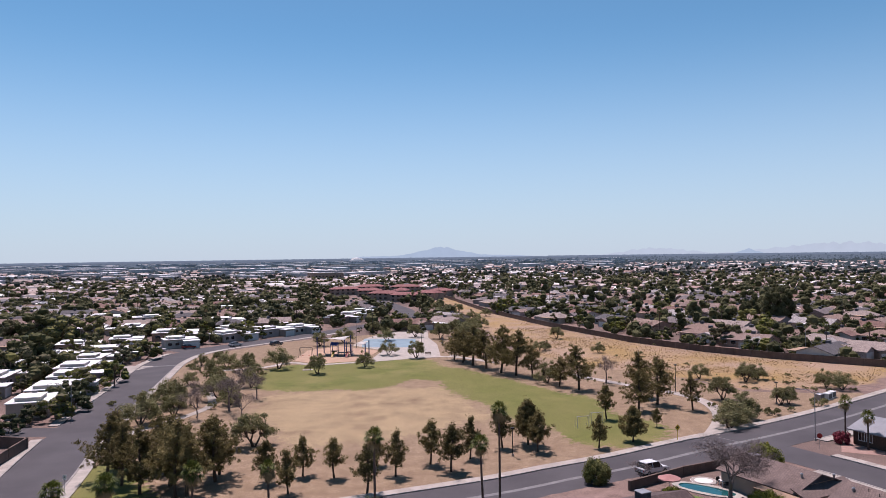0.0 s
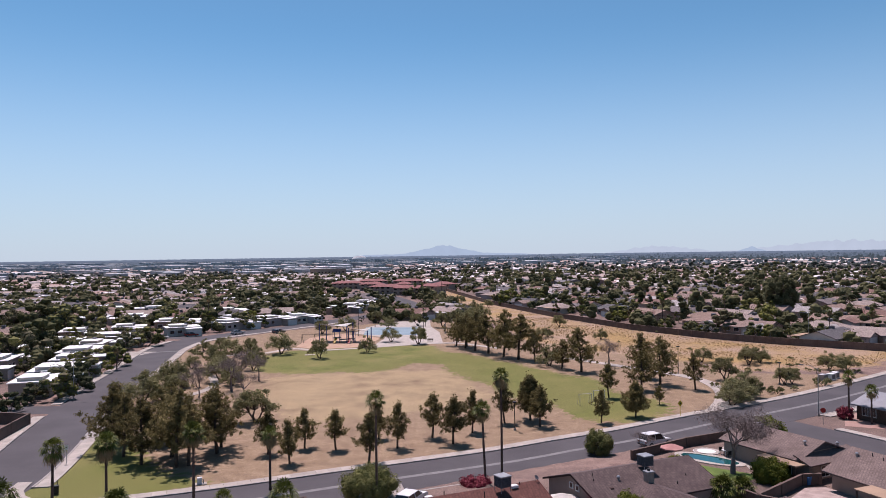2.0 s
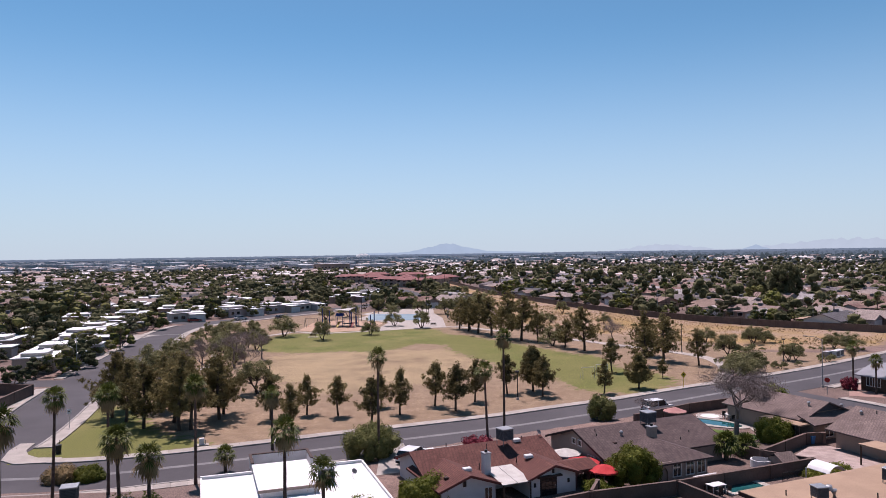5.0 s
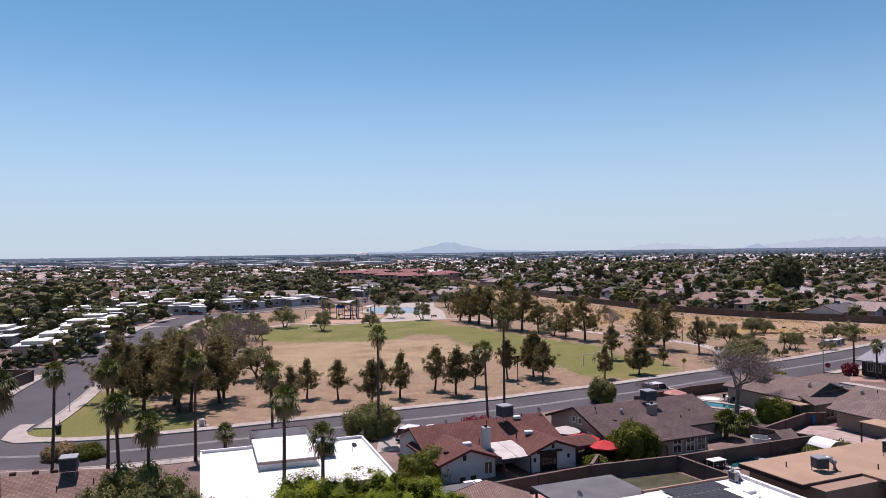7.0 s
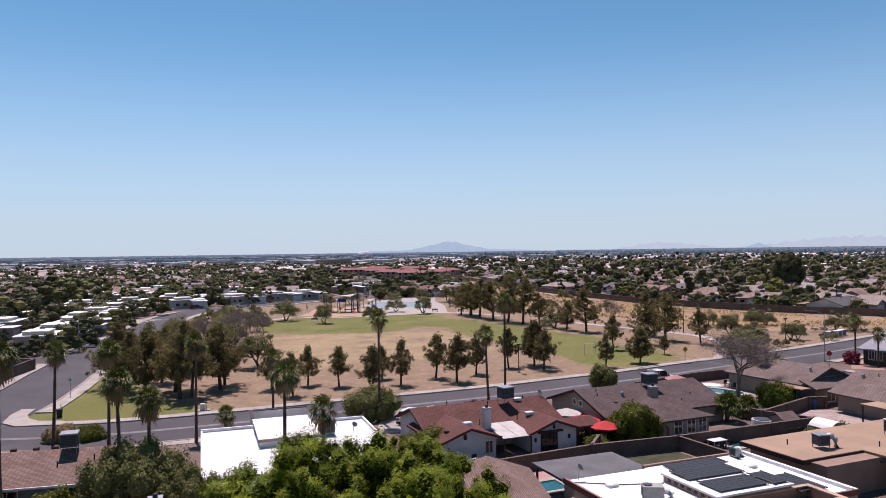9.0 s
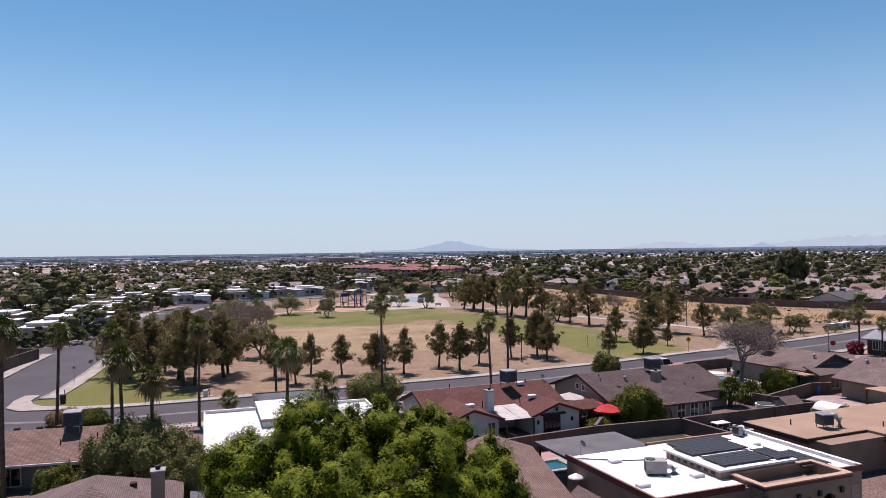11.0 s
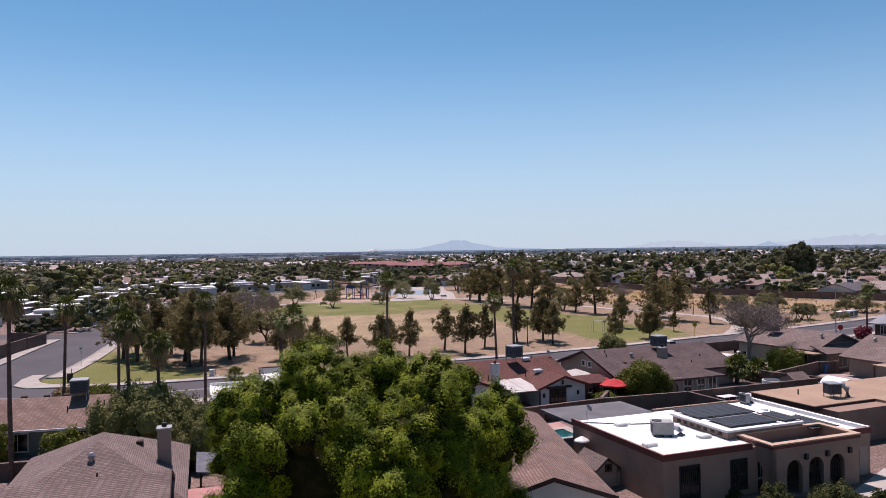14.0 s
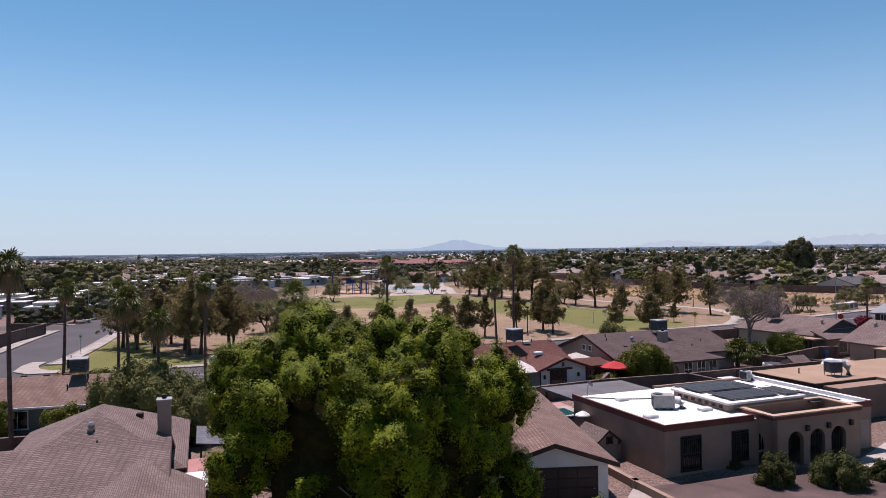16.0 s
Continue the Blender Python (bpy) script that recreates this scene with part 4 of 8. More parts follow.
def window(parent, m, w, h, frame_mat=None, grille=False, panes=2):
    fr = Build()
    for x0, z0, x1, z1 in ((-w / 2 - 0.07, -0.07, -w / 2, h + 0.07), (w / 2, -0.07, w / 2 + 0.07, h + 0.07), (-w / 2, h, w / 2, h + 0.07), (-w / 2 - 0.1, -0.1, w / 2 + 0.1, 0)):
        fr.box(x0, -0.07, z0, x1, 0.03, z1)
    for k in range(1, panes):
        x = -w / 2 + w * k / panes
        fr.box(x - 0.025, -0.05, 0, x + 0.025, 0.03, h)
    win = part("window", fr, frame_mat or FRAME_WHITE, parent, "", m)
    for k in range(panes):
        x = -w / 2 + w * k / panes
        part("pane", Build().box(x + 0.025, -0.03, 0, x + w / panes - 0.025, -0.01, h), GLASS, win)
    if grille:
        g = Build()
        for k in range(int(w / 0.13) + 1):
            x = -w / 2 + 0.02 + k * (w - 0.04) / int(w / 0.13)
            g.box(x - 0.012, -0.13, 0.02, x + 0.012, -0.105, h - 0.02)
        for z in (0.05, h * 0.5, h - 0.08):
            g.box(-w / 2, -0.135, z, w / 2, -0.1, z + 0.04)
        part("window_grille", g, BLACK, win, "black iron bars")
    return win


def door(parent, m, w=0.95, h=2.05, material=None, name="door"):
    b = Build().box(-w / 2 - 0.08, -0.05, 0, w / 2 + 0.08, 0.03, h + 0.08)
    d = part(name, b, DARK_TRIM, parent, "", m @ pose(0, 0, 0.57) @ Matrix.Diagonal((1, 1, 0.86, 1)))
    p = Build()
    rows = 4 if w > 1.5 else 3
    colns = 4 if w > 1.5 else 2
    for r in range(rows):
        for c in range(colns):
            x0, z0 = -w / 2 + w * c / colns, h * r / rows
            p.box(x0 + 0.03, -0.085, z0 + 0.03, x0 + w / colns - 0.03, -0.05, z0 + h / rows - 0.03)
    part("door_panel", p, material or WOOD, d)
    part("door_handle", Build().box(w / 2 - 0.16, -0.13, 0.98, w / 2 - 0.08, -0.08, 1.04), METAL, d)
    return d


def evap_cooler(m, label="grey evaporative cooler on a steel stand", duct=False, s=1.0, lift=0.35):
    root = thing("roof_cooler", m, label, "air conditioner", "roof coolers")
    w = 0.62 * s
    part("cabinet", Build().box(-w, -w, lift, w, w, lift + 1.0 * s, 0.03), COOLER, root)
    part("top_pan", Build().box(-w - 0.05, -w - 0.05, lift + 1.0 * s, w + 0.05, w + 0.05, lift + 1.1 * s, 0.03), METAL, root)
    for yaw in (0, 90, 180, 270):
        lv = Build()
        for k in range(7):
            z = lift + 0.12 + k * 0.115 * s
            lv.box(-w + 0.1, -w - 0.03, z, w - 0.1, -w + 0.01, z + 0.075)
        part("louvre", lv, LOUVRE, root, "", pose(0, 0, 0, 0, 0, yaw))
    for x in (-w + 0.06, w - 0.06):
        for y in (-w + 0.06, w - 0.06):
            part("stand_leg", Build().box(x - 0.025, y - 0.025, -0.15, x + 0.025, y + 0.025, lift), METAL, root)
    if duct:
        pts = [(w, 0, lift + 0.6), (w + 0.45, 0, lift + 0.6), (w + 0.75, 0, lift + 0.4), (w + 0.85, 0, -0.1)]
        part("elbow_duct", Build().tube(pts, [0.34 * s] * 4, 12), METAL, root, "bright galvanised elbow duct", smooth=True)
    return root


def package_unit(m, w=1.5, d=1.0, h=0.9, label="pale grey rooftop air conditioner"):
    root = thing("air_conditioner", m, label, "air conditioner", "roof air conditioners")
    part("cabinet", Build().box(-w / 2, -d / 2, 0.08, w / 2, d / 2, h, 0.02), UNIT_GREY, root)
    for k in range(3):
        part("skid", Build().box(-w / 2 + 0.1 + k * (w - 0.3) / 2, -d / 2, -0.02, -w / 2 + 0.2 + k * (w - 0.3) / 2, d / 2, 0.08), WOOD, root)
    part("fan_grille", Build().disc(-w / 4, 0, h, h + 0.05, min(w, d) * 0.33), LOUVRE, root, "round dark fan grille")
    coil = Build()
    for k in range(9):
        coil.box(-w / 2 - 0.02, -d / 2 + 0.06 + k * (d - 0.14) / 9, 0.16, -w / 2 + 0.01, -d / 2 + 0.11 + k * (d - 0.14) / 9, h - 0.1)
    part("coil_grille", coil, LOUVRE, root)
    part("elbow_duct", Build().tube([(w / 2 - 0.05, 0.1, 0.5), (w / 2 + 0.35, 0.1, 0.48), (w / 2 + 0.5, 0.1, 0.3), (w / 2 + 0.52, 0.1, 0)], 0.24, 10), FRAME_WHITE, root, smooth=True)
    return root


def roof_vent(parent, x, y, z, kind="pipe"):
    if kind == "pipe":
        part("vent_pipe", Build().disc(x, y, z - 0.2, z + 0.4, 0.05, 8), BLACK, parent)
    elif kind == "turtle":
        part("roof_vent", Build().box(x - 0.2, y - 0.2, z - 0.1, x + 0.2, y + 0.2, z + 0.16, 0.05), DARK_TRIM, parent)
    elif kind == "turbine":
        b = Build().disc(x, y, z - 0.2, z + 0.2, 0.13, 10)
        b.disc(x, y, z + 0.2, z + 0.34, 0.16, 12, 0.2).disc(x, y, z + 0.34, z + 0.48, 0.2, 12, 0.1)
        part("turbine_vent", b, METAL, parent, "bright galvanised turbine vent")
    else:
        part("skylight", Build().box(x - 0.4, y - 0.28, z - 0.1, x + 0.4, y + 0.28, z + 0.18, 0.06), FRAME_WHITE, parent)


def sat_dish(m, h=0.9):
    root = thing("satellite_dish", m, "small grey satellite dish on a pole", "satellite dish", "satellite dishes")
    part("mast", Build().tube([(0, 0, -0.1), (0, 0, h), (0.1, -0.1, h + 0.15)], 0.03, 6), METAL, root)
    d = Build()
    n = 14
    v = [(0, 0, 0)] + [(r * math.cos(k * math.tau / n), r * math.sin(k * math.tau / n), r * r * 0.5) for r in (0.12, 0.25) for k in range(n)]
    f = [(0, 1 + k, 1 + (k + 1) % n) for k in range(n)] + [(1 + k, 1 + n + k, 1 + n + (k + 1) % n, 1 + (k + 1) % n) for k in range(n)]
    part("dish", d.add(v, f), COOLER, root, "", pose(0.1, -0.1, h + 0.2, 50, 0, 20), smooth=True)
    part("feed_arm", Build().tube([(0.1, -0.1, h + 0.05), (0.16, -0.36, h + 0.28)], 0.015, 5), METAL, root)


def garden_wall(points, h=1.8, material=None, label="brown block garden wall", cap=True, t=0.2):
    """A block wall along the points, with a flat cap and pillars."""
    mt = material or BLOCK
    root = thing("garden_wall", pose(0, 0, 0), label, "wall", "garden walls")
    pts = [Vector(p) for p in points]
    for a, b in zip(pts, pts[1:]):
        w = b - a
        m = pose(a.x, a.y, 0, 0, 0, math.degrees(math.atan2(w.y, w.x)))
        part("wall_run", Build().box(0, -t / 2, -0.05, w.length, t / 2, h), mt, root, "", m)
        if cap:
            part("wall_cap", Build().box(-0.05, -t / 2 - 0.04, h + 0.002, w.length + 0.05, t / 2 + 0.04, h + 0.07), mt, root, "", m)
        n = max(1, int(w.length / 5))
        for k in range(n + 1):
            part("pillar", Build().box(w.length * k / n - 0.2, -0.2, -0.05, w.length * k / n + 0.2, 0.2, h + 0.1, 0.03), mt, root, "", m)
    return root


def arch_wall(u0, u1, top, openings, thick):
    """A wall along u, its outside at y = 0, with arched openings (centre, width, spring, sill)."""
    w = Build()

    def slab(a, b, za, zb, ta, tb):
        v = [(a, 0, za), (b, 0, zb), (b, 0, tb), (a, 0, ta), (a, thick, za), (b, thick, zb), (b, thick, tb), (a, thick, ta)]
        w.add(v, [(0, 1, 2, 3), (5, 4, 7, 6), (3, 2, 6, 7), (1, 0, 4, 5)])

    x = u0
    for c, wide, spring, sill in openings:
        slab(x, c - wide / 2, 0, 0, top, top)
        w.add([(c - wide / 2, y, z) for z in (sill, spring) for y in (0, thick)], [(0, 1, 3, 2)])
        w.add([(c + wide / 2, y, z) for z in (sill, spring) for y in (0, thick)], [(0, 2, 3, 1)])
        n = 10
        for k in range(n):
            a0, a1 = math.pi * (1 - k / n), math.pi * (1 - (k + 1) / n)
            slab(c + math.cos(a0) * wide / 2, c + math.cos(a1) * wide / 2, spring + math.sin(a0) * wide / 2, spring + math.sin(a1) * wide / 2, top, top)
        if sill > 0:
            slab(c - wide / 2, c + wide / 2, 0, 0, sill, sill)
        x = c + wide / 2
    slab(x, u1, 0, 0, top, top)
    w.add([(u, y, z) for u in (u0, u1) for y, z in ((0, 0), (thick, 0), (thick, top), (0, top))], [(3, 2, 1, 0), (4, 5, 6, 7)])
    seen, turn = {}, []
    for p in w.v:
        turn.append(seen.setdefault(tuple(round(c, 4) for c in p), len(seen)))
    w.v, w.f = list(seen), [tuple(turn[i] for i in f) for f in w.f]
    return w


def chimney(parent, x, y, z0, z1, w=0.5, d=0.5, material=None):
    c = part("chimney", Build().box(x - w, y - d, z0, x + w, y + d, z1), material or STUCCO_TAN, parent)
    part("chimney_cap", Build().box(x - w - 0.06, y - d - 0.06, z1, x + w + 0.06, y + d + 0.06, z1 + 0.1, 0.02), METAL, c)
    part("flue", Build().disc(x, y, z1 + 0.1, z1 + 0.32, 0.14, 10), BLACK, c)


# ---- beige house with flat white roofs ----
bm_ = pose(10.9, 40.0, 0, 0, 0, 22.5)
beige = thing("house", bm_, "beige stucco house with flat white roofs and arches", "house", "near houses")
part("wall", Build().box(0, 0, 0, 6.6, 9.4, 3.2).box(6.6, 1.6, 0, 13.0, 9.8, 3.2).box(13.0, 0, 0, 15.6, 10.4, 3.2), STUCCO_BEIGE, beige)
par = Build()
# lighter copy of the tan stucco, sunlight on the porch cap put into colour
SUNLIT_CAP = mat("sunlit_tan_stucco", (0.6, 0.42, 0.3), (0.68, 0.49, 0.36), 0.6, 0.95, 14, 0.2, grain=0.15)
for x0, y0, x1, y1 in ((0, 0, 6.2, 0.2), (0, 0.2, 0.2, 9.4), (13.3, 0, 15.6, 0.2), (15.35, 0.2, 15.6, 10.4), (6.6, 9.6, 15.35, 9.8)):
    par.box(x0, y0, 3.2, x1, y1, 3.42)
part("parapet", par, STUCCO_BEIGE, beige)
for x0, y0, x1, y1 in ((-0.06, -0.06, 6.2, 0.0), (-0.06, 0.0, 0.0, 9.5), (13.3, -0.06, 15.66, 0.0), (15.6, 0.0, 15.66, 10.4)):
    part("roof_trim", Build().box(x0, y0, 3.1, x1, y1, 3.46), RED_TRIM, beige, "red-brown painted roof band")
part("roof", Build().box(0.2, 0.2, 3.2, 6.6, 9.4, 3.28).box(6.6, 2.0, 3.2, 15.35, 9.6, 3.275).box(13.3, 0.2, 3.2, 15.35, 2.0, 3.27), WHITE_ROOF, beige, "bright white coated flat roof")
part("parapet_coating", Build().box(15.3, 0.2, 3.275, 15.36, 10.3, 3.5).box(15.36, 0.0, 3.46, 15.6, 10.4, 3.5), WHITE_ROOF, beige, "white coated parapet")
part("upper_block", Build().box(5.9, 1.6, 3.2, 11.8, 6.6, 3.72), STUCCO_BEIGE, beige)
part("upper_roof", Build().box(5.75, 1.5, 3.72, 11.9, 6.7, 3.84), WHITE_ROOF, beige)
for k in range(7):
    part("roof_scupper", Build().box(5.86, 2.1 + k * 0.62, 3.42, 5.9, 2.4 + k * 0.62, 3.6), BLACK, beige, "small dark vent slot")
porch = part("porch", arch_wall(6.6, 13.3, 3.5, [(8.25, 1.16, 1.95, 0.0), (9.9, 1.16, 1.95, 0.0), (11.55, 1.16, 1.95, 0.0)], 0.28), STUCCO_BEIGE, beige, "", pose(0, -1.1, 0))
part("porch_side", arch_wall(0, 2.6, 3.5, [(1.3, 1.1, 1.85, 0.0)], 0.28), STUCCO_BEIGE, beige, "", pose(6.6, 1.5, 0, 0, 0, -90))
part("porch_end", Build().box(13.02, -0.82, 0, 13.3, 1.6, 3.5), STUCCO_BEIGE, beige)
part("porch_back", Build().box(6.6, 1.58, 3.2, 13.02, 1.8, 3.5), STUCCO_BEIGE, beige)
part("porch_roof", Build().box(6.86, -0.82, 2.75, 13.02, 1.58, 2.9), STUCCO_BEIGE, beige, "sunk brown porch roof")
part("porch_trim", Build().box(6.5, -1.2, 3.5, 13.4, -0.8, 3.58).box(6.5, -0.8, 3.5, 6.9, 1.8, 3.58).box(13.0, -0.8, 3.5, 13.4, 1.8, 3.58).box(6.9, 1.5, 3.5, 13.0, 1.8, 3.58), SUNLIT_CAP, beige, "tan cap along the porch parapet, coloured pale as sunlit")
part("porch_band", Build().box(6.52, -1.17, 3.3, 13.38, -1.1, 3.5).box(6.53, -1.1, 3.3, 6.6, 1.4, 3.5), RED_TRIM, beige)
for u in (9.08, 10.72, 12.5):
    lamp = part("wall_lamp", Build().box(u - 0.12, -1.26, 2.5, u + 0.12, -1.1, 2.82, 0.02), BLACK, beige)
for c in (9.9, 11.55):
    g = Build()
    for k in range(8):
        g.box(c - 0.48 + k * 0.13, -1.0, 0.0, c - 0.46 + k * 0.13, -0.97, 2.2)
    part("arch_grille", g, BLACK, beige, "black iron bars in the arch")
window(beige, face(1.75, 0, 0.85), 1.25, 1.8, BLACK, True, 2)
window(beige, face(5.2, 0, 1.0), 1.05, 1.6, BLACK, True, 2)
door(beige, face(10.8, 1.6, 0), 1.0, 2.1)
window(beige, face(8.3, 1.6, 0.8), 1.2, 1.2)
part("door_jamb", Build().box(14.55, -0.03, 0, 15.35, 0.0, 2.3).box(14.65, -0.05, 0, 15.25, -0.03, 2.2), STUCCO_TAN, beige)
for u, v in ((2.2, 7.1), (0.9, 2.4), (5.0, 2.6), (13.4, 6.6)):
    roof_vent(beige, u, v, 3.3, "skylight")
package_unit(bm_ @ pose(3.1, 4.1, 3.3, 0, 0, -28), 1.25, 0.9, 0.86)
small = package_unit(bm_ @ pose(14.2, 9.0, 3.3, 0, 0, 0), 0.36, 0.75, 0.75, "small white rooftop cooling unit")
sat_dish(bm_ @ pose(0.9, 9.1, 3.35, 0, 0, 10), 0.6)
part("roof_pipe", Build().tube([(0.3, 8.7, 3.33), (3.0, 7.0, 3.33), (5.6, 6.2, 3.33)], 0.035, 5), GREY_ROOF, beige)
for u0, v0, u1, v1, z in ((8.0, 7.2, 12.6, 9.3, 3.36), (6.3, 4.5, 10.7, 6.4, 3.92), (6.5, 1.95, 10.2, 4.0, 3.92), (10.6, 1.8, 11.75, 4.0, 3.92), (12.2, 1.2, 14.3, 4.4, 3.36)):
    heater = thing("solar_panel", bm_ @ pose(u0, v0, z), "black ribbed solar pool heater panel on a white roof", "solar panel", "solar pool heaters")
    n = int((v1 - v0) / 0.3)
    for k in range(n):
        a = (v1 - v0) * k / n
        part("panel_strip", Build().box(0, a + 0.015, 0, u1 - u0, a + (v1 - v0) / n - 0.015, 0.05), SOLAR, heater)
    part("header_pipe", Build().tube([(0, -0.1, 0.04), (0, v1 - v0 + 0.1, 0.04)], 0.05, 6), SOLAR, heater)
    part("header_pipe", Build().tube([(u1 - u0, -0.1, 0.04), (u1 - u0, v1 - v0 + 0.1, 0.04)], 0.05, 6), SOLAR, heater)
cover = thing("patio_cover", bm_ @ pose(0, 0, 0), "flat dark grey patio cover on posts", "patio cover")
part("cover_roof", Build().box(0.8, 9.8, 2.62, 7.9, 15.4, 2.8), GREY_ROOF, cover)
for u in (1.0, 4.3, 7.6):
    part("post", Build().box(u, 15.0, 0, u + 0.14, 15.14, 2.62), WOOD, cover)
    part("post", Build().box(u, 10.2, 0, u + 0.14, 10.34, 2.62), WOOD, cover)
shed = thing("shed", bm_ @ pose(-0.88, 5.3, 0), "small tan garden shed with a shingle roof", "shed")
part("wall", gabled_body(-1.15, 1.15, -0.7, 0.7, 1.8, 2.35, "v"), STUCCO_TAN, shed)
part("roof", pitched(-1.15, 1.15, -0.7, 0.7, 1.8, 2.35, "v", over=0.15, thick=0.08), SHINGLE_TAN, shed)
gable_boards(shed, DARK_TRIM, -1.15, 1.15, -0.7, 0.7, 1.8, 2.35, "v", over=0.15, deep=0.08)
window(shed, face(0.1, -1.15, 1.6), 0.3, 0.28, DARK_TRIM, panes=1)
garden_wall([(6.6, 46.6), (7.7, 43.3), (9.25, 43.95)], 1.35, BLOCK_TAN, "low tan block wall round a garden shed")
garden_wall([(7.4, 42.6), (8.9, 38.4), (11.2, 32.5)], 0.95, BLOCK_TAN, "low tan wall beside a driveway")
dish = thing("garden_lamp", pose(7.6, 46.9, 0), "white mushroom-shaped lamp on a post", "lamp")
part("pole", Build().tube([(0, 0, 0), (0, 0, 2.5)], 0.05, 8), METAL, dish)
part("shade", Build().disc(0, 0, 2.45, 2.52, 0.5, 16, 0.46).disc(0, 0, 2.52, 2.72, 0.46, 16, 0.1), FRAME_WHITE, dish)

# ---- white flat-roofed house ----
wm = pose(-22.0, 63.1, 0, 0, 0, 19.4)
white = thing("house", wm, "low white house with bright flat roofs at two levels", "house", "near houses")
part("wall", Build().box(0, -13.6, 0, 5.0, 0, 3.0).box(5.0, -11.8, 0, 14.0, 0, 3.0).box(4.3, 0, 0, 9.8, 3.0, 3.0), STUCCO_WHITE, white)
part("roof", Build().box(-0.25, -14.0, 3.0, 5.0, 0.2, 3.14).box(5.0, -12.2, 3.0, 14.2, 0.2, 3.136), WHITE_ROOF, white, "bright white coated flat roof")
part("upper_wall", Build().box(4.3, -7.0, 3.14, 8.9, 0.4, 3.75), STUCCO_WHITE, white)
part("upper_roof", Build().box(4.15, -7.1, 3.75, 9.05, 0.5, 3.86), WHITE_ROOF, white)
fas = Build()
for x0, y0, x1, y1, z0, z1 in ((-0.3, -14.05, 5.0, -14.0, 2.85, 3.14), (5.0, -12.25, 14.2, -12.2, 2.85, 3.14), (4.1, -7.15, 9.1, -7.1, 3.62, 3.86), (14.2, -12.2, 14.25, 0.2, 2.85, 3.14)):
    fas.box(x0, y0, z0, x1, y1, z1)
part("fascia", fas, STUCCO_TAN, white)
cop = Build().box(-0.25, 0.0, 3.14, 4.15, 0.2, 3.4).box(9.05, 0.0, 3.14, 14.2, 0.2, 3.4).box(-0.25, -14.0, 3.14, -0.1, 0.2, 3.3).box(14.05, -12.2, 3.14, 14.2, 0.2, 3.4)
part("parapet", cop, WHITE_ROOF, white)
front = Build()
for x0, y0, x1, y1 in ((4.15, 3.6, 9.6, 3.8), (4.15, 0.5, 4.3, 3.6), (9.45, 0.5, 9.6, 3.6)):
    front.box(x0, y0, 2.7, x1, y1, 3.9)
part("entry_screen", front, STUCCO_WHITE, white)
part("entry_cap", Build().box(4.1, 3.55, 3.9, 9.65, 3.85, 3.98).box(4.1, 0.5, 3.9, 4.35, 3.55, 3.98).box(9.4, 0.5, 3.9, 9.65, 3.55, 3.98), DARK_TRIM, white, "dark cap along the entry screen")
window(white, face(2.4, -13.6, 1.0), 1.8, 1.2)
window(white, face(7.4, -11.8, 0.9), 2.2, 1.3)
window(white, face(0, -8, 1.0, -90), 1.2, 1.2)
door(white, face(10.6, -11.8, 0), 1.8, 2.1, GLASS, "patio_door")
evap_cooler(wm @ pose(10.0, -4.6, 3.2), lift=0.2)
sat_dish(wm @ pose(12.4, -4.3, 3.15), 0.4)
wall_l = thing("patio_cover", wm @ pose(0, 0, 0), "white flat carport roof with a dark open side", "carport")
part("cover_roof", Build().box(0.2, -16.4, 2.7, 5.4, -14.1, 2.85), WHITE_ROOF, wall_l)
for u in (0.4, 2.8, 5.1):
    part("post", Build().box(u, -16.2, 0, u + 0.12, -16.08, 2.7), WOOD, wall_l)

# ---- red-roofed house ----
rm = pose(-5.7, 72.2, 0, 0, 0, 24)
red = thing("house", rm, "white stucco house with red-brown shingle gables", "house", "near houses")
part("wall", gabled_body(0.2, 13.6, -8.0, -0.2, 2.5, 3.95), STUCCO_WHITE, red)
part("left_wing", gabled_body(-11.2, -5.0, 0.0, 5.2, 2.5, 3.4, "v"), STUCCO_WHITE, red)
part("right_wing", gabled_body(-11.6, -5.0, 8.5, 13.3, 2.5, 3.35, "v"), STUCCO_WHITE, red)
part("roof", pitched(0.2, 13.6, -8.0, -0.2, 2.5, 3.95), SHINGLE_RED, red, "red-brown shingle roof")
part("wing_roof", pitched(-11.2, -4.2, 0.0, 5.2, 2.5, 3.4, "v"), SHINGLE_RED, red)
part("wing_roof", pitched(-11.6, -4.2, 8.5, 13.3, 2.5, 3.35, "v"), SHINGLE_RED, red)
part("side_roof", pitched(13.0, 16.0, -11.0, -8.0, 2.35, 2.75, over=0.3), SHINGLE_RED, red)
gable_boards(red, RED_TRIM, -11.2, -4.2, 0.0, 5.2, 2.5, 3.4, "v", ends=(True, False))
gable_boards(red, RED_TRIM, -11.6, -4.2, 8.5, 13.3, 2.5, 3.35, "v", ends=(True, False))
gable_boards(red, RED_TRIM, 0.2, 13.6, -8.0, -0.2, 2.5, 3.95)
part("porch_frame", arch_wall(0, 1.7, 2.3, [(0.85, 1.1, 1.4, 0)], 0.12), RED_TRIM, red, "", pose(13.6, -11.0, 0))
door(red, face(10.4, -11.6, 0), 1.6, 2.0, GLASS, "patio_door")
part("door_hood", Build().box(9.2, -11.95, 2.25, 11.7, -11.6, 2.4), DARK_TRIM, red)
for u in (8.95, 12.5):
    part("wall_lamp", Build().box(u - 0.09, -11.75, 1.5, u + 0.09, -11.6, 1.85, 0.02), BLACK, red)
window(red, face(2.2, -11.2, 2.35), 0.35, 0.5, STUCCO_WHITE, panes=1)
window(red, face(10.9, -11.6, 2.5), 0.3, 0.4, STUCCO_WHITE, panes=1)
window(red, face(4.5, -11.2, 1.0), 0.7, 1.0)
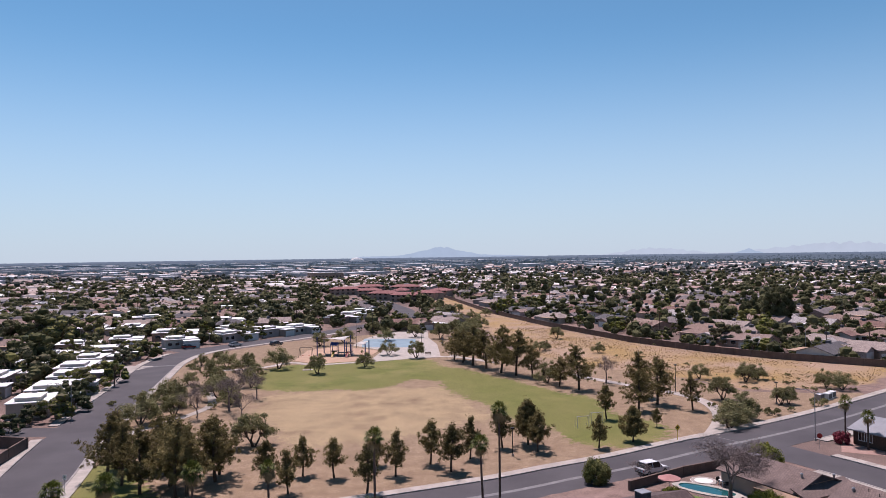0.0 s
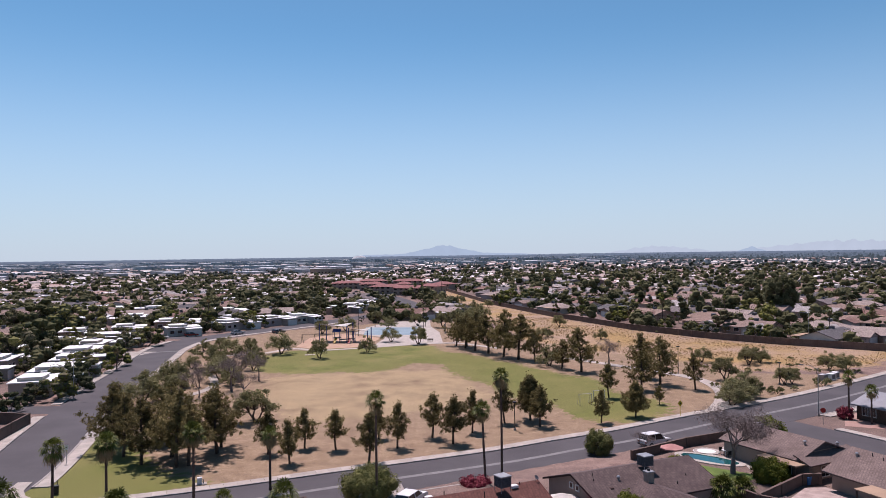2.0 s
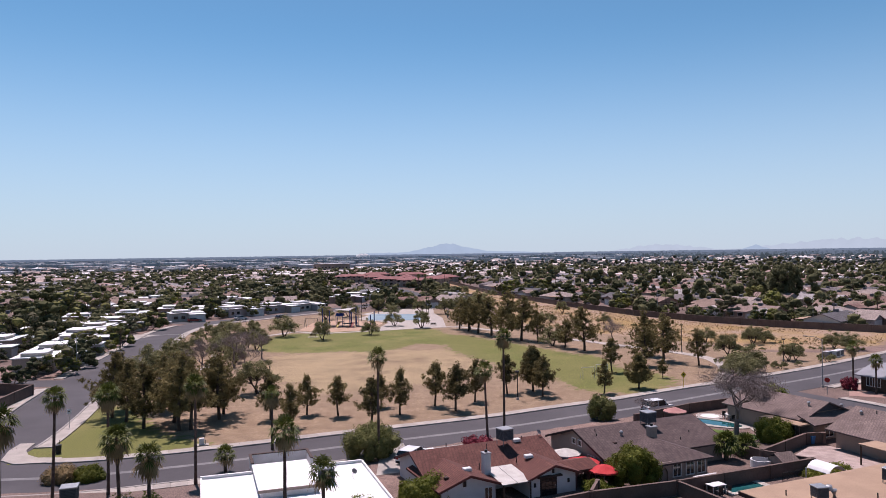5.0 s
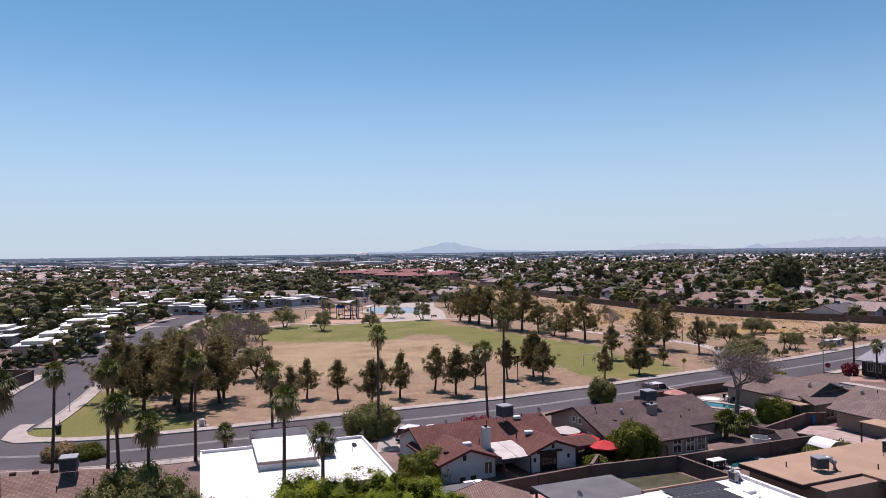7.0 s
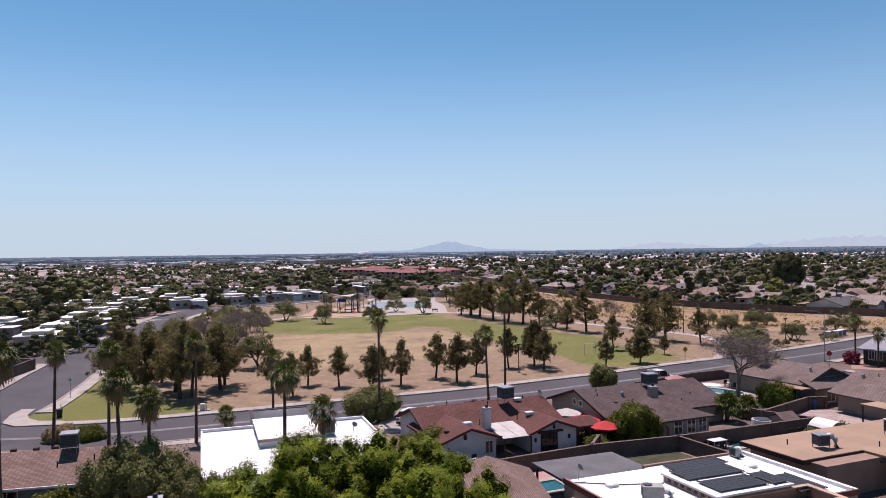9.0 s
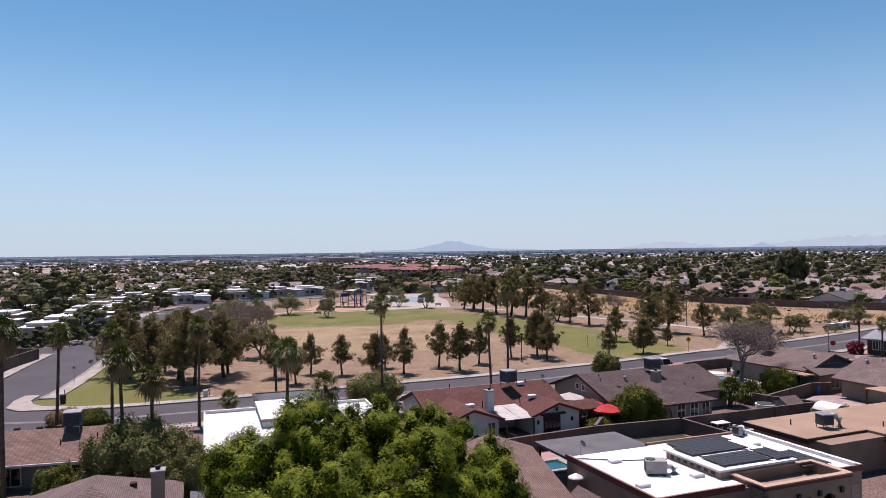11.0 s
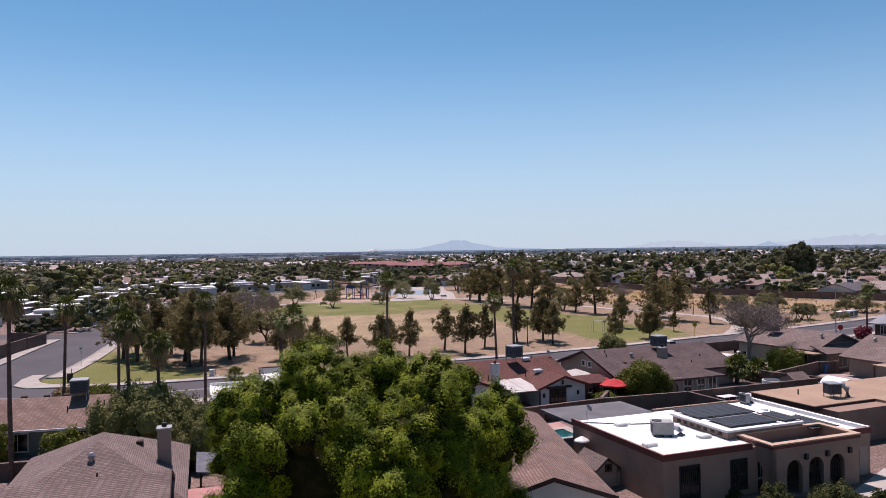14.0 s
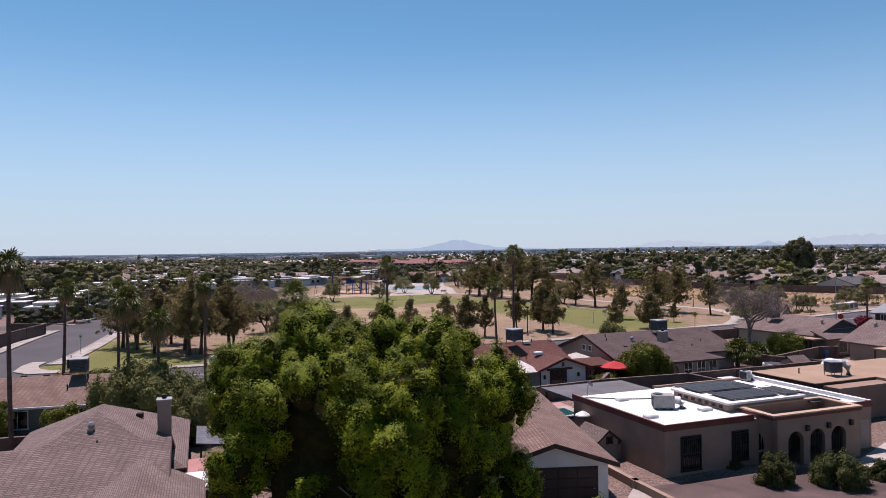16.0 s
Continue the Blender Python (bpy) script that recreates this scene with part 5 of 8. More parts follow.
window(red, face(0.2, -5.5, 1.0, -90), 1.0, 1.1)
window(red, face(0.0, -9.0, 1.0, -90), 1.0, 1.1)
chimney(red, 5.4, -9.0, 2.4, 4.35, 0.32, 0.32, STUCCO_WHITE)
evap_cooler(rm @ pose(9.4, -5.2, 3.95, 0, 0, 8), "grey evaporative cooler on a red shingle roof", s=1.0)
for u, v, z, k in ((2.4, -3.0, 3.5, "skylight"), (3.2, -9.6, 3.3, "skylight"), (11.0, -4.6, 3.85, "skylight"), (10.2, -8.4, 3.3, "skylight"), (7.2, -5.6, 3.8, "pipe"), (11.8, -4.3, 3.75, "pipe"), (3.6, -4.0, 3.9, "pipe"), (9.0, -8.2, 3.0, "pipe"), (1.0, -10, 2.9, "turtle"), (4.9, -8.6, 3.0, "pipe")):
    roof_vent(red, u, v, z, k)
awning = thing("patio_awning", rm @ pose(0, 0, 0), "pale canvas patio awning between two gables", "awning")
for k in range(2):
    u = 5.5 + k * 1.5
    v = [(u, -8.2, 2.75), (u + 1.46, -8.2, 2.75), (u + 1.46, -12.1, 2.3), (u, -12.1, 2.3)]
    part("awning_panel", Build().add([(*q[:2], q[2] + dz) for dz in (0, -0.05) for q in v], [(3, 2, 1, 0), (4, 5, 6, 7), (0, 1, 5, 4), (1, 2, 6, 5), (2, 3, 7, 6), (3, 0, 4, 7)]), CLOTH_PALE, awning)
for u in (5.6, 8.3):
    part("post", Build().box(u, -12.0, 0, u + 0.1, -11.9, 2.3), WOOD, awning)
sat_dish(rm @ pose(13.7, -4.2, 3.7), 0.4)

# ---- grey-brown house beyond the red one ----
om = pose(12.4, 66.2, 0, 0, 0, 24)
brown = thing("house", om, "pale stucco house with a broad grey-brown shingle roof", "house", "near houses")
part("wall", gabled_body(3.9, 18.6, 3.0, 13.0, 2.6, 4.3), STUCCO_TAN, brown)
part("front_wing", Build().box(7.0, -0.2, 0, 13.6, 8.0, 2.5), STUCCO_TAN, brown)
part("roof", pitched(3.9, 18.6, 3.0, 13.0, 2.6, 4.3), SHINGLE_BROWN, brown, "grey-brown shingle roof")
part("wing_roof", pitched(-0.2, 8.0, 7.0, 13.6, 2.5, 3.6, "v", hips=(True, False)), SHINGLE_BROWN, brown)
gable_boards(brown, DARK_TRIM, 3.9, 18.6, 3.0, 13.0, 2.6, 4.3, ends=(True, False))
gable_boards(brown, DARK_TRIM, 3.9, 18.6, 3.0, 13.0, 2.6, 4.3, ends=(False, True))
part("porch", arch_wall(0, 2.4, 2.45, [(1.2, 1.5, 1.3, 0)], 0.2), STUCCO_TAN, brown, "", pose(6.6, -0.42, 0))
for u in (9.8, 11.4, 12.8):
    window(brown, face(u, -0.2, 0.9), 0.9, 1.2)
window(brown, face(3.88, 7.4, 2.7, -90), 0.5, 0.5, panes=1)
window(brown, face(3.88, 8.5, 2.7, -90), 0.5, 0.5, panes=1)
window(brown, face(3.88, 5.4, 0.9, -90), 1.2, 1.2)
chimney(brown, 10.6, 4.4, 2.6, 4.55, 0.4, 0.36, STUCCO_TAN)
evap_cooler(om @ pose(12.2, 6.9, 4.05), "grey evaporative cooler on a brown shingle roof", s=1.0)
for u, v, z, k in ((8.0, 6, 3.6, "turbine"), (5.2, 6.4, 3.6, "pipe"), (14, 4, 2.8, "pipe"), (6.4, 5.0, 3.2, "turtle"), (16, 5, 3.1, "pipe"), (5.6, 7.2, 3.9, "pipe")):
    roof_vent(brown, u, v, z, k)

# ---- tan flat-roofed house ----
tm = pose(23.8, 57.6, 0, 0, 0, 24)
tan = thing("house", tm, "low brown house with a flat tan foam roof", "house", "near houses")
part("wall", Build().box(0.4, -6.0, 0, 17.5, 1.0, 2.95), STUCCO_BEIGE, tan)
part("roof", Build().box(-0.3, -4.6, 2.95, 6.0, 1.4, 3.15).box(6.0, -6.6, 2.95, 18.5, 1.4, 3.146), TAN_ROOF, tan, "flat tan foam roof")
part("fascia", Build().box(-0.34, -4.66, 2.8, 6.0, -4.6, 3.12).box(-0.36, -4.6, 2.8, -0.3, 1.4, 3.12), DARK_TRIM, tan)
part("wing_wall", gabled_body(6.4, 18, -14.5, -6.4, 2.7, 3.6), STUCCO_BEIGE, tan)
part("wing_roof", pitched(6.4, 18, -14.5, -6.0, 2.7, 3.65), SHINGLE_RUST, tan, "rusty brown shingle roof")
window(tan, face(0.4, -2.2, 0.9, -90), 1.4, 1.1)
evap_cooler(tm @ pose(3.6, -2.9, 3.15, 0, 0, -14), "dark evaporative cooler with a bright duct on a tan roof", True, 0.76, 0.3)
evap_cooler(tm @ pose(12.4, -2.6, 3.15, 0, 0, 10), "dark evaporative cooler on a tan roof", True, 0.9, 0.3)
for u, v in ((8.0, -4.5), (9.5, -4.3), (2.2, -1)):
    roof_vent(tan, u, v, 3.16)

# ---- house with a gabled garage behind the great tree ----
cm = pose(4.35, 35.25, 0, 0, 0, 6.5)
mid_house = thing("house", cm, "white stucco house with rusty roof and dark garage door", "house", "near houses")
part("wall", gabled_body(0.45, 17.6, -2.75, 2.75, 2.85, 3.75, "v"), STUCCO_WHITE, mid_house)
part("roof", pitched(0.45, 17.6, -2.75, 2.75, 2.85, 3.75, "v"), SHINGLE_RUST, mid_house, "rusty brown shingle roof")
part("back_wing", gabled_body(-11.0, -2.4, 5.0, 13.0, 2.8, 4.0), STUCCO_WHITE, mid_house)
part("wing_roof", pitched(-11.0, -1.0, 5.0, 13.0, 2.8, 4.0), SHINGLE_RUST, mid_house)
gable_boards(mid_house, DARK_TRIM, 0.45, 17.6, -2.75, 2.75, 2.85, 3.75, "v")
door(mid_house, face(0.2, 0.45, 0), 3.9, 2.15, RUSTY, "garage_door")
window(mid_house, face(2.75, 7, 1.3, 90), 1.2, 1.1)

# ---- rosy shingled house at the lower left ----
lm = pose(-14.1, 34.3, 0, 0, 0, 20)
rosy = thing("house", lm, "low house with rosy brown hipped shingle roofs", "house", "near houses")
part("wall", Build().box(-7.9, 2.6, 0, 0.3, 12.6, 2.6), STUCCO_TAN, rosy)
part("front_wall", gabled_body(-16.0, -0.6, -3.4, 5.4, 2.6, 4.2), STUCCO_TAN, rosy)
part("roof", pitched(2.4, 12.8, -8.0, 0.35, 2.6, 4.65, "v", hips=(True, True)), SHINGLE_TAN, rosy, "rosy brown hipped shingle roof")
part("front_roof", pitched(-16.0, -0.35, -3.4, 5.4, 2.6, 4.25), SHINGLE_TAN, rosy, "rosy brown gabled shingle roof")
gable_boards(rosy, DARK_TRIM, -16.0, -0.35, -3.4, 5.4, 2.6, 4.25, ends=(False, True))
part("small_gable", pitched(-8.6, -1.0, -3.4, 1.2, 2.6, 3.75, "v", hips=(False, False)), SHINGLE_TAN, rosy)
chimney(rosy, -0.5, 7.4, 2.4, 4.85, 0.36, 0.34, STUCCO_TAN)
for u, v, z, k in ((-4.0, 5.2, 3.9, "turbine"), (-8.2, 3.0, 3.6, "turbine"), (-3.4, 2.6, 3.6, "pipe"), (-1.9, 8.8, 3.8, "turtle")):
    roof_vent(rosy, u, v, z, k)
window(rosy, face(0.4, 10.6, 0.9, 90), 1.2, 1.2)
sail = thing("patio_cover", lm @ pose(0, 0, 0), "grey sheet patio cover beside a roof", "patio cover")
part("cover_roof", Build().add([(1.2, 6.2, 2.5), (4.6, 5.4, 2.3), (4.6, 9.6, 2.3), (1.2, 10.6, 2.5), (1.2, 6.2, 2.42), (4.6, 5.4, 2.22), (4.6, 9.6, 2.22), (1.2, 10.6, 2.42)], [(0, 1, 2, 3), (7, 6, 5, 4), (0, 4, 5, 1), (1, 5, 6, 2), (2, 6, 7, 3), (3, 7, 4, 0)]), COOLER, sail)
for u, v in ((1.4, 6.5), (4.4, 5.8), (4.4, 9.3), (1.4, 10.2)):
    part("post", Build().box(u, v, 0, u + 0.1, v + 0.1, 2.3), WOOD, sail)
sail = thing("patio_awning", lm @ pose(0, 0, 0), "white sheet awning beside a faded red one", "awning")
part("awning_panel", Build().box(0.6, -1.2, 2.2, 3.6, 1.4, 2.28), FRAME_WHITE, sail)
part("awning_panel", Build().box(0.8, 1.5, 2.05, 3.4, 4.4, 2.13), CLOTH_PINK, sail, "faded pink-red awning panel")
for u, v in ((0.8, -1.0), (3.4, -1.0), (3.3, 4.1), (0.9, 4.1)):
    part("post", Build().box(u, v, 0, u + 0.1, v + 0.1, 2.1), WOOD, sail)

# ---- long brown-roofed house on the left ----
hm = pose(-29.9, 55.8, 0, 0, 0, 14)
long_house = thing("house", hm, "long green-grey house with a rusty brown shingle roof", "house", "near houses")
part("wall", gabled_body(-16.0, 3.4, -4.4, 3.6, 2.6, 3.9), mat("grey_green_stucco", (0.2, 0.22, 0.19), (0.26, 0.28, 0.25), 0.5, 0.95, 9), long_house)
part("roof", pitched(-16.0, 3.4, -4.4, 3.6, 2.6, 3.95), SHINGLE_RUST, long_house, "rusty brown shingle roof")
gable_boards(long_house, FRAME_WHITE, -16.0, 3.4, -4.4, 3.6, 2.6, 3.95)
part("gutter", Build().box(-16.4, -4.95, 2.32, 3.8, -4.85, 2.46), FRAME_WHITE, long_house)
for u in (-12.5, -8, -3.0, 1.0):
    window(long_house, face(u, -4.4, 0.9), 1.3, 1.2)
door(long_house, face(-5.5, -4.4, 0))
evap_cooler(hm @ pose(0.2, -0.8, 3.9, 0, 0, 6), "grey evaporative cooler on a rusty shingle roof", s=0.95)
for u in (-4.2, -2.6, -1.2):
    roof_vent(long_house, u, 0.8, 3.75, "turtle")
for u, v, z in ((-0.2, -2.6, 3.2), (2.2, -2.0, 3.4), (2.6, 0.5, 3.8)):
    roof_vent(long_house, u, v, z)

# ---- houses beyond the pool ----
pm = pose(44.1, 86.0, 0, 0, 0, 27)
pool_house = thing("house", pm, "low house with a rosy brown shingle roof and tan porch", "house", "near houses")
part("wall", gabled_body(0.1, 11.0, -4.2, 4.2, 2.9, 4.4, "v"), STUCCO_TAN, pool_house)
part("front_wall", Build().box(-4.2, -1.3, 0, 4.2, 0.1, 2.6), STUCCO_TAN, pool_house)
part("roof", pitched(0.1, 11.0, -4.3, 4.3, 2.95, 4.5, "v"), SHINGLE_TAN, pool_house, "rosy brown shingle roof")
part("front_roof", Build().add([(-4.8, -1.9, 2.6), (4.8, -1.9, 2.6), (4.8, 0.3, 3.4), (-4.8, 0.3, 3.4), (-4.8, -1.9, 2.45), (4.8, -1.9, 2.45), (4.8, 0.3, 3.25), (-4.8, 0.3, 3.25)],
     [(0, 1, 2, 3), (7, 6, 5, 4), (0, 4, 5, 1), (1, 5, 6, 2), (2, 6, 7, 3), (3, 7, 4, 0)]), SHINGLE_TAN, pool_house)
# a dark triangle stands in for shade on the gable wall
part("gable_louvre", Build().add([(-2.9, 0.04, 3.42), (2.9, 0.04, 3.42), (0, 0.04, 4.36)], [(0, 1, 2)]), LOUVRE, pool_house, "dark panel painting the shade on the gable end")
part("patio_roof", Build().box(-6.4, -1.2, 2.5, -4.25, 4.2, 2.65), TAN_ROOF, pool_house, "flat tan patio roof")
for v in (-1.0, 1.5, 4.0):
    part("post", Build().box(-6.3, v - 0.07, 0, -6.16, v + 0.07, 2.5), WOOD, pool_house)
window(pool_house, face(-4.2, 1.8, 0.9, -90), 1.4, 1.2)
window(pool_house, face(-1.5, -1.3, 0.9), 1.4, 1.2)
evap_cooler(pm @ pose(-2.0, 7.7, 3.85), "grey evaporative cooler on a brown shingle roof", s=0.95)
roof_vent(pool_house, -1.6, 1.2, 4.0, "turbine")
roof_vent(pool_house, 3.9, 0.9, 3.2, "turbine")
sm = pose(41.0, 80.4, 0, 0, 0, 23)
corner = thing("house", sm, "pink-tan stucco house with a rosy brown shingle roof", "house", "near houses")
part("wall", gabled_body(-18, -0.45, 1.1, 8.6, 2.95, 4.55, "v"), STUCCO_TAN, corner)
part("roof", pitched(-18, -0.45, 0.45, 9.3, 2.89, 4.8, "v"), SHINGLE_TAN, corner, "rosy brown shingle roof")
part("patio_roof", Build().box(-2.5, -13.5, 2.62, 0.9, -5.9, 2.75), TAN_ROOF, corner, "tan sheet patio roof")
for v in (-6.1, -9.6, -13.3):
    part("post", Build().box(-2.4, v - 0.06, 0, -2.28, v + 0.06, 2.62), WOOD, corner)
window(corner, face(1.1, -8.5, 0.9, -90), 1.8, 1.2)
for u, v, z, k in ((3.6, -1.6, 4.2, "turbine"), (4.2, -3.0, 4.45, "pipe"), (4.0, -4.4, 4.35, "pipe")):
    roof_vent(corner, u, v, z, k)
em = pose(64.4, 115.4, 0, 0, 0, 26)
east = thing("house", em, "dark brown house with a pale grey roof on a corner lot", "house", "near houses")
part("wall", gabled_body(-18, 0, 0.3, 9.0, 2.7, 4.0, "v"), WOOD, east)
part("roof", pitched(-18, 0, 0.3, 9.0, 2.7, 4.1, "v", over=0.7), PALE_ROOF, east, "pale grey roof")
for v in (-1.4, -2.7, -6.0, -7.3, -10.5):
    window(east, face(0.3, v, 0.9, -90), 0.9, 1.3)

# ---- garden walls, pools and covers ----
garden_wall([(2.3, 58.0), (11.8, 62.9), (20.1, 65.6), (35.5, 72.1)], 1.8, BLOCK, "brown block wall behind the gardens")
garden_wall([(20.1, 65.6), (22.9, 59.6)], 1.8, BLOCK, "grey-brown block wall between two gardens")
garden_wall([(11.8, 62.9), (13.0, 66.0)], 1.8, BLOCK)
garden_wall([(26.4, 86.5), (29.2, 80.2), (31.8, 75.2), (35.5, 72.1)], 1.8, BLOCK, "brown block wall beside a pool garden")
garden_wall([(31.9, 75.4), (39.6, 81.9), (41.6, 82.0)], 1.8, BLOCK)
garden_wall([(23.2, 92.7), (32.1, 98.8), (44.0, 104.5)], 1.7, BLOCK, "brown block wall along the street")
garden_wall([(-68.6, 112), (-69.6, 118.6), (-76, 120)], 1.8, BLOCK, "dark brown block wall beside the pavement")
garden_wall([(-64.6, 88), (-67.4, 105), (-68.6, 112)], 1.8, BLOCK, "dark brown block wall beside the pavement")
garden_wall([(2.3, 58.0), (-2.6, 50.4), (0.2, 44.0)], 1.8, BLOCK)
garden_wall([(-24, 47), (-38, 42.5), (-60, 37)], 1.6, BLOCK, "dark wall behind a garden")


def umbrella(m, cloth, r=1.5, label="open round patio umbrella"):
    root = thing("patio_umbrella", m, label, "umbrella", "patio umbrellas")
    part("pole", Build().tube([(0, 0, 0), (0, 0, 2.5)], 0.03, 8), METAL, root)
    n = 8
    c = Build().add([(0, 0, 2.62)] + [(r * math.cos(k * math.tau / n), r * math.sin(k * math.tau / n), 2.12) for k in range(n)] + [(r * math.cos(k * math.tau / n), r * math.sin(k * math.tau / n), 1.98) for k in range(n)],
                    [(0, 1 + k, 1 + (k + 1) % n) for k in range(n)] + [(1 + k, 9 + k, 9 + (k + 1) % n, 1 + (k + 1) % n) for k in range(n)])
    part("canopy", c, cloth, root)
    part("base", Build().disc(0, 0, 0, 0.12, 0.3, 12), BLACK, root)


umbrella(pose(12.6, 70.9, 0), CLOTH_RED, 1.7, "open red patio umbrella")
umbrella(pose(14.1, 68.3, 0), CLOTH_RED, 1.6, "open red patio umbrella")
umbrella(pose(28.2, 92.6, 0), CLOTH_PINK, 1.5, "open faded red patio umbrella by a pool")
umbrella(pose(11.4, 74.0, 0), CLOTH_PALE, 1.6, "open pale patio umbrella")


def pool(name, ring, label, deck=0.9):
    root = thing("swimming_pool", pose(0, 0, 0.57), label, "pool")
    c = Vector((sum(p[0] for p in ring) / len(ring), sum(p[1] for p in ring) / len(ring)))
    out = [tuple(c + (Vector(p) - c) * (1 + deck / (Vector(p) - c).length)) for p in ring]
    n = len(ring)
    d = Build().add([(*p, 0.1) for p in ring] + [(*p, 0.1) for p in out] + [(*p, -0.05) for p in out] + [(*p, 0.0) for p in ring],
                    [(k, n + k, n + (k + 1) % n, (k + 1) % n) for k in range(n)] + [(n + k, 2 * n + k, 2 * n + (k + 1) % n, n + (k + 1) % n) for k in range(n)] + [(3 * n + k, k, (k + 1) % n, 3 * n + (k + 1) % n) for k in range(n)])
    part("coping", d, CONCRETE, root)
    part("water", Build().add([(*p, 0.04) for p in ring], [tuple(range(n))]), POOL, root, "clear blue-green water")
    return root


def oval(cx, cy, a, b, yaw, n=18, dent=0.0):
    out = []
    for k in range(n):
        t = k * math.tau / n
        x, y = a * math.cos(t), b * math.sin(t) * (1 - dent * math.cos(t) ** 2)
        out.append((cx + x * math.cos(yaw) - y * math.sin(yaw), cy + x * math.sin(yaw) + y * math.cos(yaw)))
    return out


pool("pool", oval(32.9, 92.4, 3.7, 1.3, radians(-41), dent=-0.3), "free-form garden pool with pale coping")
spa = pool("spa", oval(33.8, 96.0, 1.2, 1.2, 0), "round raised spa with a pale rim", 0.45)
part("spa_wall", Build().disc(33.8, 96.0, 0, 0.09, 1.7), STUCCO_WHITE, spa)
pool("pool", [(24.2, 68.4), (27.8, 70.0), (28.8, 67.4), (25.2, 65.8)], "small turquoise garden pool")
pool("pool", [(5.6, 56.2), (7.8, 57.2), (8.6, 55.2), (6.4, 54.2)], "turquoise pool under a patio cover")
plain("pool_lawn", Build().prism([(28.0, 86.4), (32.4, 82.2), (36.8, 85.4), (33.6, 87.8), (29.4, 91.2)], 0.0, 0.02), mat("garden_lawn", (0.12, 0.19, 0.035), (0.18, 0.25, 0.06), 0.6, 0.95, 7), "green garden lawn beside a pool", "lawn", m=pose(0, 0, 0.57), kind="structure")
plain("pool_patio", Build().prism([(36.2, 88.0), (39.0, 90.6), (42.4, 95.0), (37.8, 98.8), (35.8, 97.4), (35.9, 94.6), (36.6, 92.0)], 0.0, 0.05), CONCRETE, "pale concrete pool patio", "patio", m=pose(0, 0, 0.57), kind="structure")
plain("driveway", Build().prism([(8.9, 38.6), (11.3, 32.2), (17, 20), (11, 18), (5.8, 31.4)], 0.0, 0.04), CONCRETE, "pale concrete driveway", "driveway", m=pose(0, 0, 0.57), kind="structure")
plain("driveway_east", Build().prism([(27.2, 46.2), (31, 47.6), (36, 36), (30, 34)], 0.0, 0.04), CONCRETE, "pale concrete driveway", "driveway", m=pose(0, 0, 0.57), kind="structure")
plain("driveway_street", Build().prism([(-8.4, 82.9), (-5.9, 84.1), (-3.6, 74), (-7.8, 72)], 0.0, 0.035), CONCRETE, "pale pinkish driveway", "driveway", m=pose(0, 0, 0.57), kind="structure")
plain("gravel_yard", Build().prism([(60.3, 111), (63.5, 117), (80, 130), (84, 122), (67, 108)], 0.0, 0.03), mat("pink_gravel", (0.4, 0.25, 0.21), (0.48, 0.31, 0.26), 0.8, 0.95, 9), "pinkish gravel front yard", "gravel", kind="structure")
plain("gravel_patio", Build().prism([(36, 77.3), (39.4, 80.9), (41.8, 81.0), (44, 77.2), (45.5, 72), (38, 69), (35.6, 73)][::-1], 0.0, 0.03), mat("pale_gravel", (0.4, 0.31, 0.28), (0.56, 0.45, 0.41), 0.9, 0.95, 7, 0.3, grain=0.4), "pale pinkish gravel yard with scattered clutter", "gravel", m=pose(0, 0, 0.57), kind="structure")
tub = thing("hot_tub", pose(31.0, 73.6, 0.57), "round white garden hot tub", "hot tub")
part("shell", Build().disc(0, 0, 0, 0.8, 1.0, 20), FRAME_WHITE, tub)
part("cover", Build().disc(0, 0, 0.8, 0.84, 0.85, 20), LOUVRE, tub, "dark folded cover")
hut = thing("shed", pose(32.9, 73.0, 0, 0, 0, 24), "small grey garden shed with a pale roof", "shed")
part("wall", gabled_body(-1.0, 1.0, -0.9, 0.9, 1.7, 2.2), STUCCO_TAN, hut)
part("roof", pitched(-1.0, 1.0, -0.9, 0.9, 1.7, 2.25, over=0.15, thick=0.06), SHINGLE_TAN, hut)
hut = thing("gazebo", pose(34.9, 68.4, 0, 0, 0, 24), "white arched gazebo cover on posts", "gazebo")
arc = Build()
for k in range(8):
    a, b = math.pi * (0.2 + 0.6 * k / 8), math.pi * (0.2 + 0.6 * (k + 1) / 8)
    v = [(math.cos(q) * 1.35, y, 1.0 + math.sin(q) * 1.5 + dz) for dz in (0, -0.05) for q in (a, b) for y in (-1.2, 1.2)]
    arc.add(v, [(0, 1, 3, 2), (4, 6, 7, 5), (0, 4, 5, 1), (2, 3, 7, 6), (0, 2, 6, 4), (1, 5, 7, 3)])
part("canopy", arc, FRAME_WHITE, hut)
for x in (-1.3, 1.3):
    for y in (-1.1, 1.1):
        part("post", Build().box(x - 0.04, y - 0.04, 0, x + 0.04, y + 0.04, 1.95), FRAME_WHITE, hut)
for x, y in ((40.3, 82.0), (41.2, 82.3)):
    b = thing("wheelie_bin", pose(x, y, 0.57, 0, 0, 20), "blue plastic bin by a wall" if x < 41 else "pale plastic bin by a wall", "bin", "wheelie bins")
    part("body", Build().disc(0, 0, 0.05, 0.9, 0.3, 4, 0.38), BIN_BLUE if x < 41 else FRAME_WHITE, b, "", pose(0, 0, 0, 0, 0, 45))
    part("lid", Build().box(-0.3, -0.32, 0.9, 0.3, 0.3, 0.97, 0.02), BIN_BLUE if x < 41 else COOLER, b)


